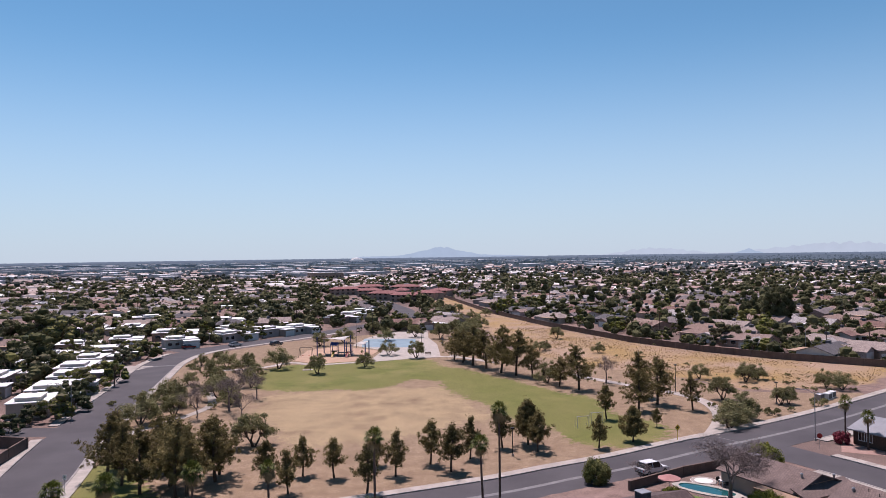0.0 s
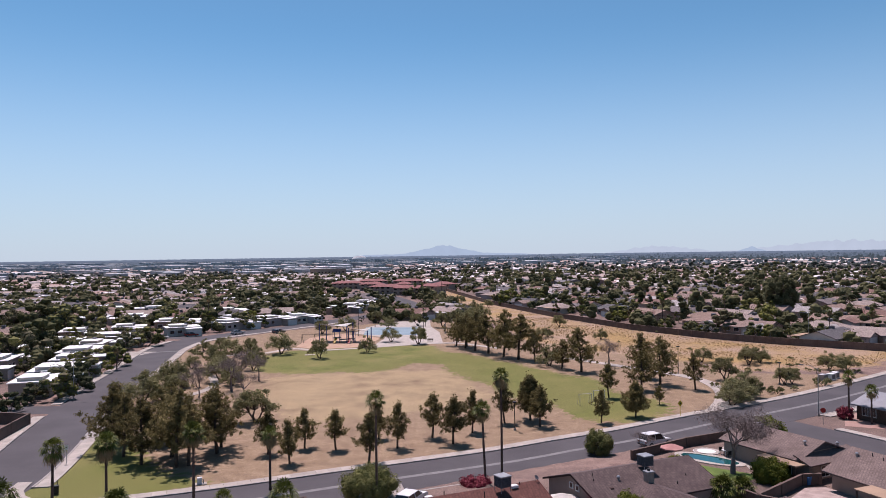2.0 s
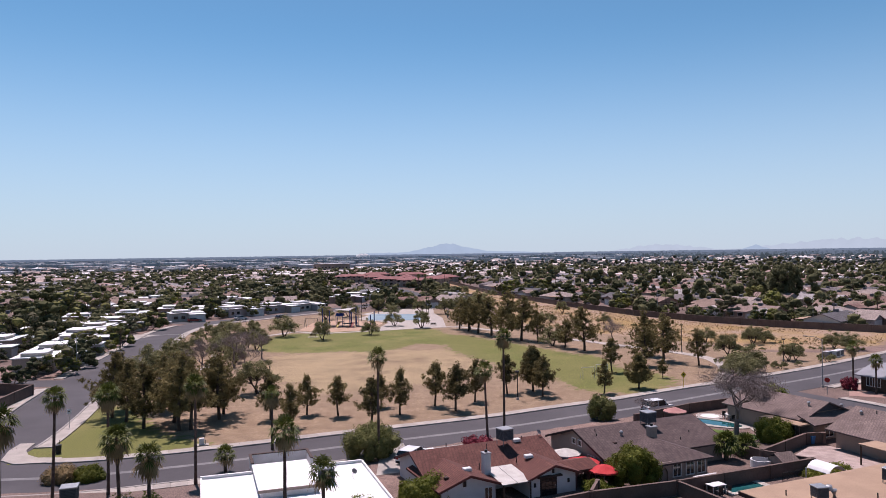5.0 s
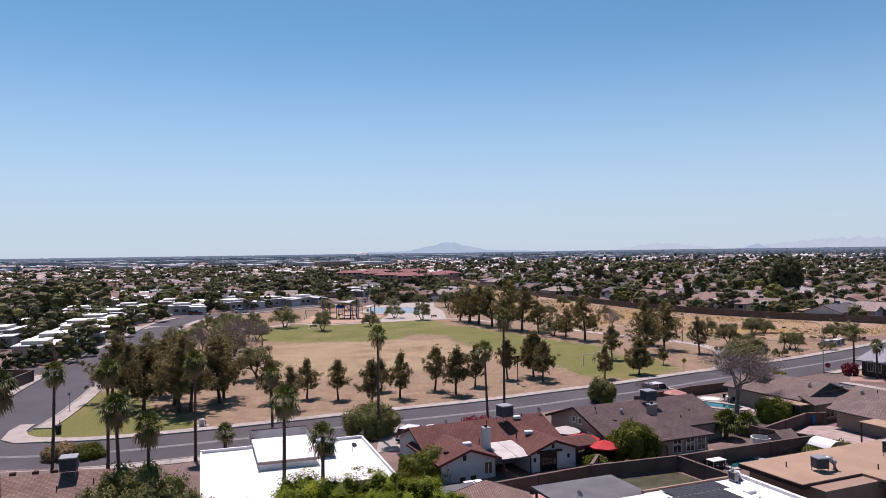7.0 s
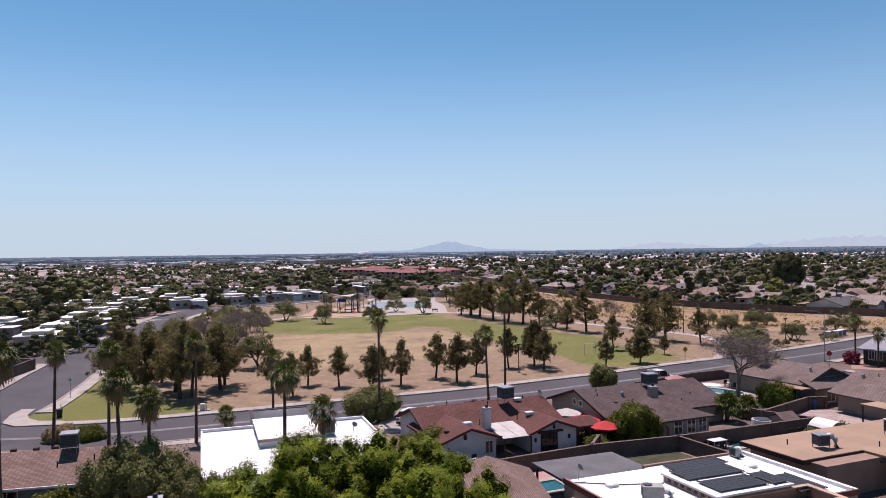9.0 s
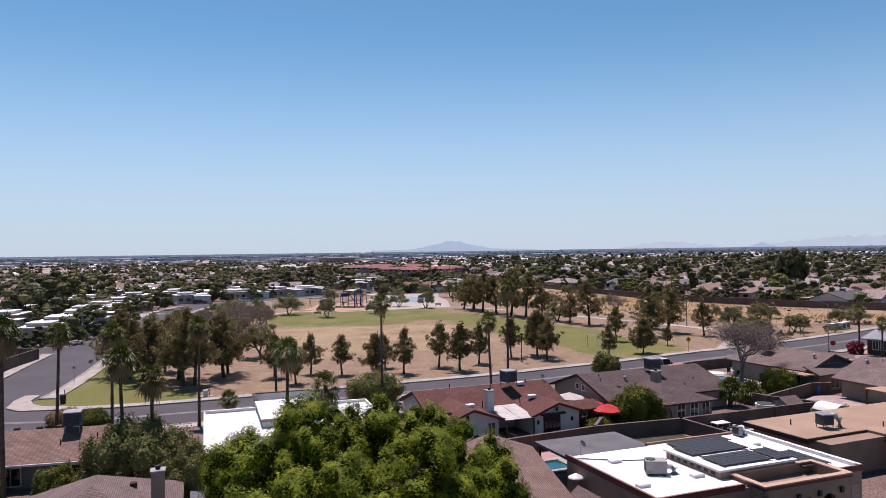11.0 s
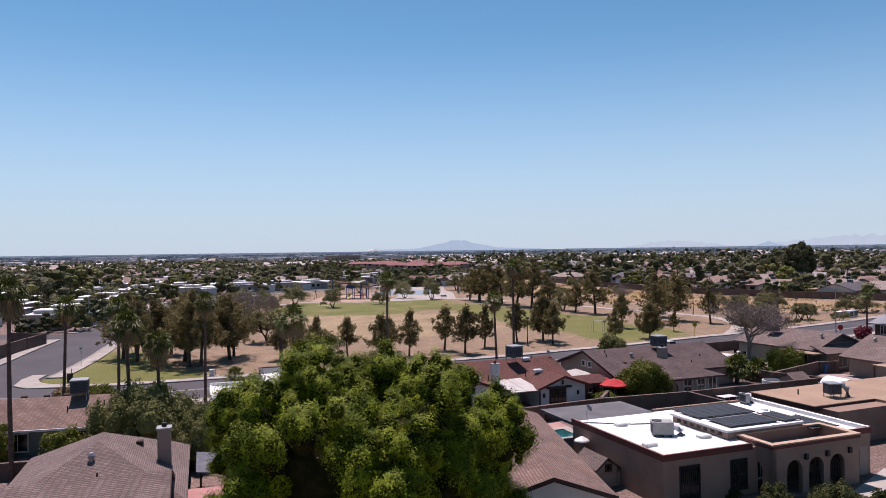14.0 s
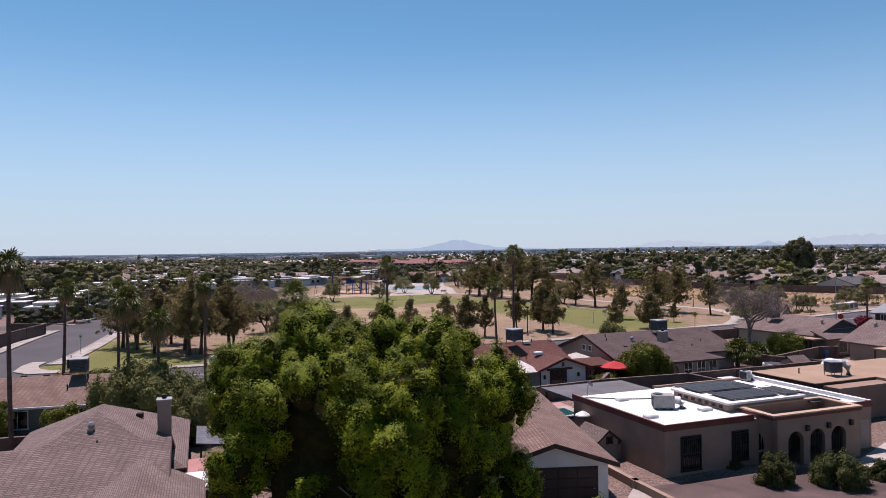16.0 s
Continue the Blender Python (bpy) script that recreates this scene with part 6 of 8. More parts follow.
# ---- garden trees of the near block ----
def lobed_tree(m, label, seed, high, wide, leaf, lobes, leaves, size, low=0.2, deep=1.0, lobe=0.13, top_heavy=0.6, loose=0.5):
    """A dense broadleaf tree: limbs, and leafy lobes over a domed crown."""
    rng = np.random.default_rng(seed)
    root = thing("broadleaf_tree", m, label, "tree", "garden trees")
    mids = []
    for k in range(lobes):
        f = (k + 0.5) / lobes
        z = 1 - 1.5 * f
        yaw = k * 2.39996 + rng.uniform(-0.3, 0.3)
        r = math.sqrt(max(0.0, 1 - z ** 2.7)) if z > 0 else (1 - 0.2 * z * z)
        push = rng.uniform(0.72, 1.06)
        mids.append((math.cos(yaw) * r * wide * 0.43 * push, math.sin(yaw) * r * wide * 0.43 * push * deep, high * (low + (1 - low) * (0.36 + 0.53 * z * push))))
    mids = np.array(mids)
    t = Build()
    heads = []
    for s in range(5):
        yaw = s * math.tau / 5 + rng.uniform(-0.4, 0.4)
        head = np.array([math.cos(yaw) * wide * 0.16, math.sin(yaw) * wide * 0.16, high * rng.uniform(0.42, 0.55)])
        t.tube([(0.2 * math.cos(yaw), 0.2 * math.sin(yaw), -0.1), (head[0] * 0.35, head[1] * 0.35, head[2] * 0.45), head], [0.03 * high, 0.022 * high, 0.012 * high], 8)
        heads.append(head)
    for q in mids[:: 1 if lobes < 60 else 2]:
        h = min(heads, key=lambda w: np.linalg.norm(w - q))
        t.tube([h, (h + q) / 2 + rng.normal(0, 0.04 * wide, 3), q * 0.97], [0.008 * high, 0.005 * high, 0.002 * high], 5, cap=False)
    spots, ways, sizes = [], [], []
    per = int(leaves * (2.3 if high < 8 else 1.2)) // lobes
    size *= 0.64 if high < 8 else 0.9
    for q in mids:
        rad = wide * lobe * rng.uniform(0.7, 1.25)
        sizes.append(rad * 0.66)
        d = rng.normal(size=(per, 3)) + (q * (1, 1, 0) / wide * 1.6 + (0, 0, 0.75)) * top_heavy
        d /= np.linalg.norm(d, axis=1, keepdims=True)
        bump_ = 1 + 0.25 * np.sin(d[:, :1] * 5 + q[0]) * np.sin(d[:, 1:2] * 5 + q[1])
        spots.append(q + d * rad * bump_ * rng.uniform(0.15, 1.0, (per, 1)) ** 0.2 * (1, 1, 1.2))
        ways.append(d)
    part("trunk", t, PALE_BARK if leaf is FICUS_LEAF else BARK, root, smooth=True)
    part("inner_crown", cores(mids, sizes, 1.15), leaf, root)
    part("crown", quads("crown", cards(np.concatenate(spots), size, rng, slim=0.55, out=np.concatenate(ways), loose=loose), leaf), None, root)
    return root


def great_tree(m, label, seed, high, wide, leaf, lobes, leaves, size, low=0.1):
    """A huge dense tree: bulging lobes over a dome, each made of smaller leafy knobs, on pale limbs; the clumps within
    are coloured dark as shade.
    """
    rng = np.random.default_rng(seed)
    root = thing("broadleaf_tree", m, label, "tree", "garden trees")
    mids, rads = [], []
    for k in range(lobes):
        z = 1 - 1.46 * (k + 0.5) / lobes
        yaw = k * 2.39996 + rng.uniform(-0.35, 0.35)
        r = math.sqrt(max(0.0, 1 - z ** 2.6)) if z > 0 else 1 - 0.2 * z * z
        push = rng.uniform(0.8, 1.09)
        if z < 0.08 and math.sin(yaw) < -0.35 and rng.uniform() < 0.72:
            continue
        mids.append((math.cos(yaw) * r * wide * 0.4 * push, math.sin(yaw) * r * wide * 0.39 * push, high * (low + (1 - low) * (0.38 + 0.47 * z * push))))
        rads.append(wide * rng.uniform(0.054, 0.09))
    mids = np.array(mids)
    t = Build()
    heads = []
    for s in range(7):
        yaw = s * math.tau / 7 + rng.uniform(-0.3, 0.3)
        head = np.array([math.cos(yaw) * wide * 0.2, math.sin(yaw) * wide * 0.2, high * rng.uniform(0.38, 0.52)])
        t.tube([(0.3 * math.cos(yaw), 0.3 * math.sin(yaw), -0.1), (head[0] * 0.4 + 0.2, head[1] * 0.4, head[2] * 0.45), head], [0.035 * high, 0.024 * high, 0.014 * high], 8)
        heads.append(head)
    for q in mids:
        h = min(heads, key=lambda w: np.linalg.norm(w - q))
        mid_ = (h + q) / 2 + rng.normal(0, 0.03 * wide, 3)
        t.tube([h, mid_, q], [0.011 * high, 0.007 * high, 0.003 * high], 5, cap=False)
        for s in range(3):
            t.tube([mid_, (mid_ + 2 * q) / 3 + rng.normal(0, 0.025 * wide, 3)], [0.005 * high, 0.002 * high], 4, cap=False)
    knobs, girths, outs, hubs = [], [], [], []
    for q, rad in zip(mids, rads):
        out = q * (1, 1, 0) / wide * 1.7 + (0, 0, 0.7)
        for _ in range(14):
            d = rng.normal(size=3) * 0.9 + out
            d /= np.linalg.norm(d)
            knobs.append(q + d * rad * rng.uniform(0.45, 1.08) * (1, 1, 1.35))
            girths.append(rad * rng.uniform(0.24, 0.46))
            outs.append(d)
            hubs.append(q)
    knobs, girths, outs, hubs = np.array(knobs), np.array(girths), np.array(outs), np.array(hubs)
    share = girths ** 2 / (girths ** 2).sum()
    pick = rng.choice(len(knobs), leaves, p=share)
    d = rng.normal(size=(leaves, 3)) + outs[pick] * 0.7 + (0, 0, 0.3)
    d /= np.linalg.norm(d, axis=1, keepdims=True)
    ragged = 1 + 0.2 * np.sin(d[:, :1] * 9 + knobs[pick, :1] * 7) * np.sin(d[:, 1:2] * 9 + knobs[pick, 1:2] * 7) + 0.14 * np.sin(d[:, 2:] * 13 + pick[:, None])
    spots = knobs[pick] + d * girths[pick, None] * ragged * rng.uniform(0.72, 1.16, (leaves, 1)) * (1, 1, 1.25)
    part("trunk", t, PALE_BARK, root, smooth=True)
    ways = spots - hubs[pick] + d * girths[pick, None] * 0.4
    # dark-coloured cores paint the shade seen through gaps in the crown
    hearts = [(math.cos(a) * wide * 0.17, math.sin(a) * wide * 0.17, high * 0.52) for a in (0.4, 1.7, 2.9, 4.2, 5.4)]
    part("inner_crown", cores(list(mids) + hearts, [r * 0.5 for r in rads] + [wide * 0.185] * 5, 1.15, 2), CROWN_SHADE, root, "dark clumps that put shade inside the crown")
    part("sprays", cores(list(knobs), list(girths * 0.72), 1.2, 1), SHADED_LEAF, root)
    part("crown", quads("crown", cards(spots, size, rng, slim=0.55, out=ways / np.linalg.norm(ways, axis=1, keepdims=True), loose=0.26), leaf), None, root)
    return root


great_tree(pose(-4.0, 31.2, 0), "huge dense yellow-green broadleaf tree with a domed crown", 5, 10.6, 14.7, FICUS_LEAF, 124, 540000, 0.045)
lobed_tree(pose(16.9, 68.8, 0), "rounded bright green garden tree", 6, 4.1, 4.5, LIME_LEAF, 36, 6000, 0.15, 0.1, 1, 0.16)
lobed_tree(pose(-2.6, 63.6, 0), "rounded yellow-green garden tree beside a white wall", 7, 2.7, 4.8, LIME_LEAF, 30, 5000, 0.15, 0.1, 1, 0.16)
lobed_tree(pose(-7.2, 57.5, 0), "low fresh green tree in a garden", 8, 3.0, 4.4, LIME_LEAF, 30, 4500, 0.15, 0.1, 1, 0.16)
lobed_tree(pose(-3.0, 56.5, 0), "low fresh green tree in a garden", 11, 2.7, 4.0, LIME_LEAF, 26, 4000, 0.15, 0.1, 1, 0.16)
lobed_tree(pose(-22.6, 50.4, 0), "broad olive-green garden tree", 9, 5.6, 7.6, OLIVE_LEAF, 50, 9000, 0.14, 0.05, 1, 0.13)
lobed_tree(pose(-18.5, 49.0, 0), "grey-green garden tree beside a house", 12, 4.4, 5.0, OLIVE_LEAF, 34, 5000, 0.13, 0.05, 1, 0.14)
lobed_tree(pose(-33.0, 49.5, 0), "small green garden tree before a house", 10, 3.2, 3.2, LIME_LEAF, 22, 2600, 0.13, 0.08, 1, 0.17)
lobed_tree(pose(-27.0, 48.5, 0), "small green garden tree before a house", 13, 3.0, 2.8, LIME_LEAF, 20, 2200, 0.13, 0.08, 1, 0.17)
lobed_tree(pose(19.8, 97.4, 0), "dark green weeping garden tree by the street", 14, 3.1, 3.6, OLIVE_LEAF, 30, 4000, 0.15, 0.0, 1, 0.16)
lobed_tree(pose(36.9, 83.8, 0), "dark green garden shrub tree by a pool", 15, 3.0, 4.2, LIME_LEAF, 30, 3500, 0.15, 0.02, 1, 0.16)
lobed_tree(pose(45.6, 104.2, 0), "small bright olive tree beside a garden wall", 16, 3.0, 4.4, LIME_LEAF, 30, 3500, 0.15, 0.0, 1, 0.16)
lobed_tree(pose(-9.2, 79.6, 0), "spreading olive-green desert tree by the street", 17, 3.7, 6.0, OLIVE_LEAF, 44, 7500, 0.14, 0.1, 1, 0.14)
lobed_tree(pose(4.8, 29.2, 0), "dark green shrub beside a garage", 18, 2.6, 4.4, LIME_LEAF, 26, 4500, 0.11, 0.0, 1, 0.16)
for i, (x, y, h, w) in enumerate(((16.4, 38.9, 2.3, 2.0), (19.7, 38.9, 2.1, 3.0), (22.6, 39.6, 1.5, 1.8), (15.1, 42.2, 0.9, 1.6))):
    lobed_tree(pose(x, y, 0), "dark olive shrub in a gravel yard", 20 + i, h, w, SHRUB_LEAF, 24, 3000, 0.09, 0.0, 1, 0.17)
for i, (x, y, h, w, lf) in enumerate(((2.7, 84.0, 0.9, 3.4, RED_BLOOM), (63.0, 115.8, 2.0, 2.2, RED_BLOOM), (-40.0, 73.2, 1.2, 3.4, PALM_DEAD), (-37.4, 73.6, 1.2, 3.0, LIME_LEAF), (28.0, 90.4, 1.4, 2.4, LIME_LEAF), (-19.4, 47.5, 1.6, 2.6, RED_BLOOM),
                                      (35, 70.2, 1.0, 3.0, LIME_LEAF), (38, 72.2, 1.0, 2.6, LIME_LEAF), (13.2, 66.6, 1.5, 2.6, LIME_LEAF), (-24.5, 46.5, 2.4, 3.0, LIME_LEAF), (-10.5, 52.5, 3.4, 3.6, LIME_LEAF), (-14, 50.2, 3.0, 3.0, LIME_LEAF))):
    label = {RED_BLOOM.name: "low magenta-flowering garden shrub", PALM_DEAD.name: "dry yellow-green hedge bush by the street"}.get(lf.name, "low green garden shrub")
    lobed_tree(pose(x, y, 0), label, 30 + i, h, w, lf, 24, 2400, 0.12, 0.0, 1, 0.17)
fan_palm(pose(28.4, 76.2, 0), 2.4, "short bushy green palm in a garden", 91, 1.5, 0.1, 0.1, "garden palms", 0.25)
fan_palm(pose(31.2, 77.8, 0), 1.8, "short blue-grey fan palm in a garden", 92, 1.3, 0.2, 0, "garden palms", 0.25)
fan_palm(pose(-13.2, 58.5, 0), 1.6, "short green fan palm in a garden", 93, 1.2, 0.1, 0, "garden palms", 0.22)
fan_palm(pose(-24.0, 75.5, 0), 2.0, "short fan palm by the street", 94, 0.8, 0.2, 0, "garden palms", 0.2)

# ---- houses of the town ----
def town_house(kind, seed):
    """A plain one-storey house of the town: pitched, hipped or flat-roofed, with a garage wing."""
    rng = np.random.default_rng(seed)
    root = new("house")
    w, d = rng.uniform(13, 17), rng.uniform(8.5, 11)
    g0, gw, gd = w * 0.5 - 6.2, 6.0, 4.5
    if kind == "flat":
        part("wall", Build().box(-w / 2, -d / 2, 0, w / 2, d / 2, 2.9), STUCCO_ANY, root)
        part("garage_wall", Build().box(g0, -d / 2 - gd, 0, g0 + gw, -d / 2, 2.6), STUCCO_ANY, root)
        part("roof", Build().box(-w / 2 - 0.3, -d / 2 - 0.3, 2.9, w / 2 + 0.3, d / 2 + 0.3, 3.1), WHITE_ROOF, root, "bright white flat roof")
        part("garage_roof", Build().box(g0 - 0.3, -d / 2 - gd - 0.4, 2.6, g0 + gw + 0.3, -d / 2 - 0.3, 2.78), WHITE_ROOF, root)
        part("upper_wall", Build().box(-w / 2 + 1.5, -d / 2 + 2, 3.1, w * 0.1, d / 2 - 1.5, 3.75), STUCCO_ANY, root)
        part("upper_roof", Build().box(-w / 2 + 1.3, -d / 2 + 1.8, 3.75, w * 0.1 + 0.2, d / 2 - 1.3, 3.88), WHITE_ROOF, root)
        part("fascia", Build().box(-w / 2 - 0.34, -d / 2 - 0.34, 2.75, g0 - 0.3, -d / 2 - 0.3, 3.08), STUCCO_TAN, root)
        part("fascia", Build().box(w / 2 + 0.3, -d / 2, 2.75, w / 2 + 0.34, d / 2, 3.08), STUCCO_TAN, root)
    else:
        rise = 1.7
        b = gabled_body(-w / 2, w / 2, -d / 2, d / 2, 2.6, 2.6 + rise) if kind == "gable" else Build().box(-w / 2, -d / 2, 0, w / 2, d / 2, 2.6)
        g = gabled_body(-d / 2 - gd, 0, g0, g0 + gw, 2.6, 3.7, "v")
        part("wall", b, STUCCO_ANY, root)
        part("garage_wall", g, STUCCO_ANY, root)
        hip = kind == "hip"
        r = pitched(-w / 2, w / 2, -d / 2, d / 2, 2.6, 2.6 + rise, hips=(hip, hip))
        q = pitched(-d / 2 - gd, 0, g0, g0 + gw, 2.6, 3.72, "v", hips=(hip, False))
        part("roof", r, SHINGLE_ANY, root)
        part("garage_roof", q, SHINGLE_ANY, root)
        part("patio_roof", Build().box(-w / 2 + 0.5, d / 2, 2.35, w * 0.1, d / 2 + 3.0, 2.5), WHITE_ROOF if seed % 2 else TAN_ROOF, root)
    part("garage_door", Build().box(g0 + 0.5, -d / 2 - gd - 0.06, 0, g0 + gw - 0.5, -d / 2 - gd, 2.1), FRAME_WHITE, root)
    for u in (-w / 2 + 2.0, -w / 2 + 5.0):
        win = part("window", Build().box(u - 0.9, -d / 2 - 0.05, 0.9, u + 0.9, -d / 2, 2.1), FRAME_WHITE, root)
        part("pane", Build().box(u - 0.82, -d / 2 - 0.07, 0.98, u + 0.82, -d / 2 - 0.05, 2.02), GLASS, win)
        win = part("window", Build().box(u - 0.9, d / 2, 0.9, u + 0.9, d / 2 + 0.05, 2.1), FRAME_WHITE, root)
        part("pane", Build().box(u - 0.82, d / 2 + 0.05, 0.98, u + 0.82, d / 2 + 0.07, 2.02), GLASS, win)
    z = 3.1 if kind == "flat" else 3.9
    part("roof_cooler", Build().box(1.0, -0.4, z, 2.2, 0.8, z + 1.1, 0.05).box(1.15, -0.25, z - 0.5, 2.05, 0.65, z), COOLER, root)
    return root


kinds = [town_house(k, s) for k, s in (("gable", 1), ("hip", 2), ("flat", 3), ("gable", 4), ("flat", 5), ("hip", 6), ("gable", 7))]
FLATS, PITCHED = [kinds[2], kinds[4]], [kinds[0], kinds[1], kinds[3], kinds[5], kinds[6]]
taken = []


def put_house(proto, x, y, yaw, label, group, grow=1.0):
    c = copy_thing(proto, pose(x, y, 0, 0, 0, yaw))
    c.scale = (grow, grow, 1)
    tagged(c, label, "house", group)
    taken.append((x, y))


for i, (x, y, yaw) in enumerate(((-84.5, 147, 106), (-88.5, 162, 106), (-93.5, 178, 104), (-99, 193, 104), (-103, 208.5, 100), (-119.5, 216, 100), (-118, 196, 104), (-112, 178, 104), (-107, 160, 104), (-104, 143, 104), (-113.7, 256, 20), (-124, 243, 20),
                                 (-93.5, 252, 30), (-81, 270, 55), (-60, 292, 50), (-70, 284, 50), (-86, 290, 50), (-50, 335, 70), (-44, 373, 80), (-47, 352, 75))):
    put_house(FLATS[i % 2], x, y, yaw, "low house with bright white flat roofs", "white flat-roofed houses", 0.82)
for i, (x, y) in enumerate(((95, 231), (116, 226), (122, 204), (88, 250), (77, 282), (69, 305), (140, 190), (60, 335), (50, 366), (40, 400))):
    put_house(PITCHED[i % 5], x + 3, y + 4, -48 if y < 260 else -66, "low house with a weathered shingle roof behind a block wall", "houses behind the wall")

rng = np.random.default_rng(77)
CLEAR = [PARK, DRY_BELT, [(-70, 60), (-70, 84), (-46, 84), (20, 112), (60, 142), (140, 200), (160, 190), (70, 60), (40, 0), (-70, 0)]]
lanes = [LEFT_STREET, FAR_KERB, LEFT_LANE, FAR_LANE]
lane_pts = np.array([(p.x, p.y) for l in lanes for p in l])
APTS = (-45, 540)


def free(x, y, room):
    one = np.array([x]), np.array([y])
    if any(inside(*one, c)[0] > -room for c in CLEAR):
        return False
    if np.hypot(lane_pts[:, 0] - x, lane_pts[:, 1] - y).min() < room + 5:
        return False
    if abs(x - APTS[0]) < 60 and abs(y - APTS[1]) < 75:
        return False
    return all((x - a) ** 2 + (y - b) ** 2 > (room + 7) ** 2 for a, b in taken)


count = 0
for side, ang in (("w", 18), ("e", -50)):
    ca, sa = math.cos(radians(ang)), math.sin(radians(ang))
    for i in range(-40, 41):
        for j in range(-40, 41):
            u, v = i * 18.5 + rng.uniform(-1.5, 1.5), j * 24 + (7 if j % 2 else 0) + rng.uniform(-1.5, 1.5)
            x, y = ca * u - sa * v, 260 + sa * u + ca * v
            dist = math.hypot(x, y)
            if not (80 < dist < 540) or abs(math.atan2(x, y)) > radians(35):
                continue
            if (side == "w") != (x < 0.02 * y - 18) or not free(x, y, 9):
                continue
            flat = rng.uniform() < (0.22 if side == "w" else 0.06)
            p = FLATS[count % 2] if flat else PITCHED[count % 5]
            put_house(p, x, y, ang + (180 if j % 2 else 0) + (90 if rng.uniform() < 0.15 else 0), "low house with bright white flat roofs" if flat else "low stucco house with a weathered shingle roof", "houses of the town")
            count += 1
for p in kinds:
    drop_proto(p)

# ---- trees of the town ----
town_protos = []
for k in range(6):
    wide = (6.5, 5, 7.5, 4.2, 6, 8)[k]
    town_protos.append(spread_tree("town_tree", 200 + k, 6, wide, TOWN_LEAF, size=0.25, count=(1200, 1000, 1300, 850, 1100, 1400)[k], clumps=(15, 12, 17, 10, 14, 18)[k], base=0.06, dome=(0.55, 0.5, 0.55, 0.35, 0.6, 0.5)[k], stems=1, heart=0.11, under=0.2))
places = []
tries = 0
while len(places) < 275 and tries < 9000:
    tries += 1
    a, r = rng.uniform(-0.6, 0.6), math.sqrt(rng.uniform(95 ** 2, 430 ** 2))
    x, y = r * math.sin(a), r * math.cos(a)
    one = np.array([x]), np.array([y])
    if any(inside(*one, c)[0] > -3 for c in CLEAR) or np.hypot(lane_pts[:, 0] - x, lane_pts[:, 1] - y).min() < 7.5:
        continue
    if any((x - q[0]) ** 2 + (y - q[1]) ** 2 < 36 for q in taken):
        continue
    places.append((x, y, rng.choice((3.5, 4.5, 5.5, 6.5, 8.0, 9.5), p=(0.2, 0.25, 0.25, 0.15, 0.1, 0.05))))
put_trees(town_protos, places, "leafy garden tree among low houses", "tree", "town trees", 6, 31)
put_trees([town_protos[3]], [(-68, 330, 13.5), (-70, 334, 12), (-125, 165, 8)], "tall dense dark green tree", "tree", "town trees", 6, 32)
put_trees([town_protos[5], town_protos[2]], [(-112, 190, 10), (-118, 205, 12), (-128, 190, 12), (-120, 172, 9), (-76.5, 148, 5), (-84, 182, 6), (-88, 190, 5), (-79, 136, 4.5), (-93, 222, 7), (-99, 232, 6), (-131, 225, 9),
                                          (-76.2, 139.7, 6), (-84.8, 169, 7), (-90, 187.5, 5.5), (-95.8, 212.6, 6), (-96.4, 222.4, 5), (-79, 129, 4.2), (-124, 254, 5.5), (-140, 259, 13), (-169, 295, 12.5), (-133, 265, 12), (-114, 186, 10), (-122, 206, 5), (-97, 267, 5.5), (-79.7, 154, 3.2), (-124, 270, 5.5), (-98.6, 276, 4), (-91.5, 279.5, 4), (97, 222, 5), (84, 233, 5), (80, 238, 4.5), (103, 214, 4)], "broad dark green tree beside houses", "tree", "town trees", 6, 33)
for p in town_protos:
    drop_proto(p)
for i, (x, y, h) in enumerate(((112, 214, 9), (-81.5, 176, 5.5), (76, 258, 10), (128, 219, 8), (-100, 300, 10), (60, 420, 12), (150, 330, 10), (30, 450, 12), (-5, 470, 11), (-20, 430, 9), (-16, 436, 9), (95, 360, 11), (170, 400, 12), (-150, 350, 11), (-190, 420, 12), (110, 290, 8))):
    fan_palm(pose(x, y, 0, 0, 0, i * 50), h, "fan palm among low houses", 300 + i, 0.8, 0.8, 0.2, "town palms")

lobed_tree(pose(138, 301, 0), "tall broad dark gum tree above the roofs", 61, 16.5, 13, GUM_LEAF, 52, 16000, 0.34, 0.1, 1, 0.1)
lobed_tree(pose(131, 312, 0), "tall broad dark gum tree above the roofs", 62, 10.5, 8, GUM_LEAF, 40, 7000, 0.34, 0.1, 1, 0.12)

# ---- long wall beside the dry belt ----
garden_wall([(-8, 560), (4.5, 484), (21.5, 383), (42.8, 305.5), (62.6, 250), (78.8, 223.6), (92.3, 207.8), (115.5, 189), (135, 176)], 1.9, BLOCK, "long dark brown block wall beside dry grass", t=0.25)

# ---- red-roofed flats ----
for i, (x, y, yaw, w) in enumerate(((-80, 570, 10, 24), (-58, 545, 5, 18), (-43, 500, -20, 22), (-26, 476, -25, 20), (-12, 500, -40, 18), (-64, 610, 10, 24), (-34, 600, 0, 24), (-4, 530, -30, 16), (-34, 540, 80, 16))):
    flats = thing("apartment_building", pose(x, y, 0, 0, 0, yaw), "two-storey flats with red tiled roofs", "apartment building", "red-roofed flats")
    part("wall", Build().box(-w / 2, -5, 0, w / 2, 5, 5.0), STUCCO_TAN, flats)
    part("roof", pitched(-w / 2, w / 2, -5, 5, 5.0, 6.6, hips=(True, True), over=0.6), TILE_RED, flats, "red clay tile roof")
    for k in range(int(w / 4)):
        for z in (0.8, 3.5):
            part("window", Build().box(-w / 2 + 1.2 + 4 * k, -5.08, z, -w / 2 + 3.2 + 4 * k, -4.98, z + 1.4), GLASS, flats)

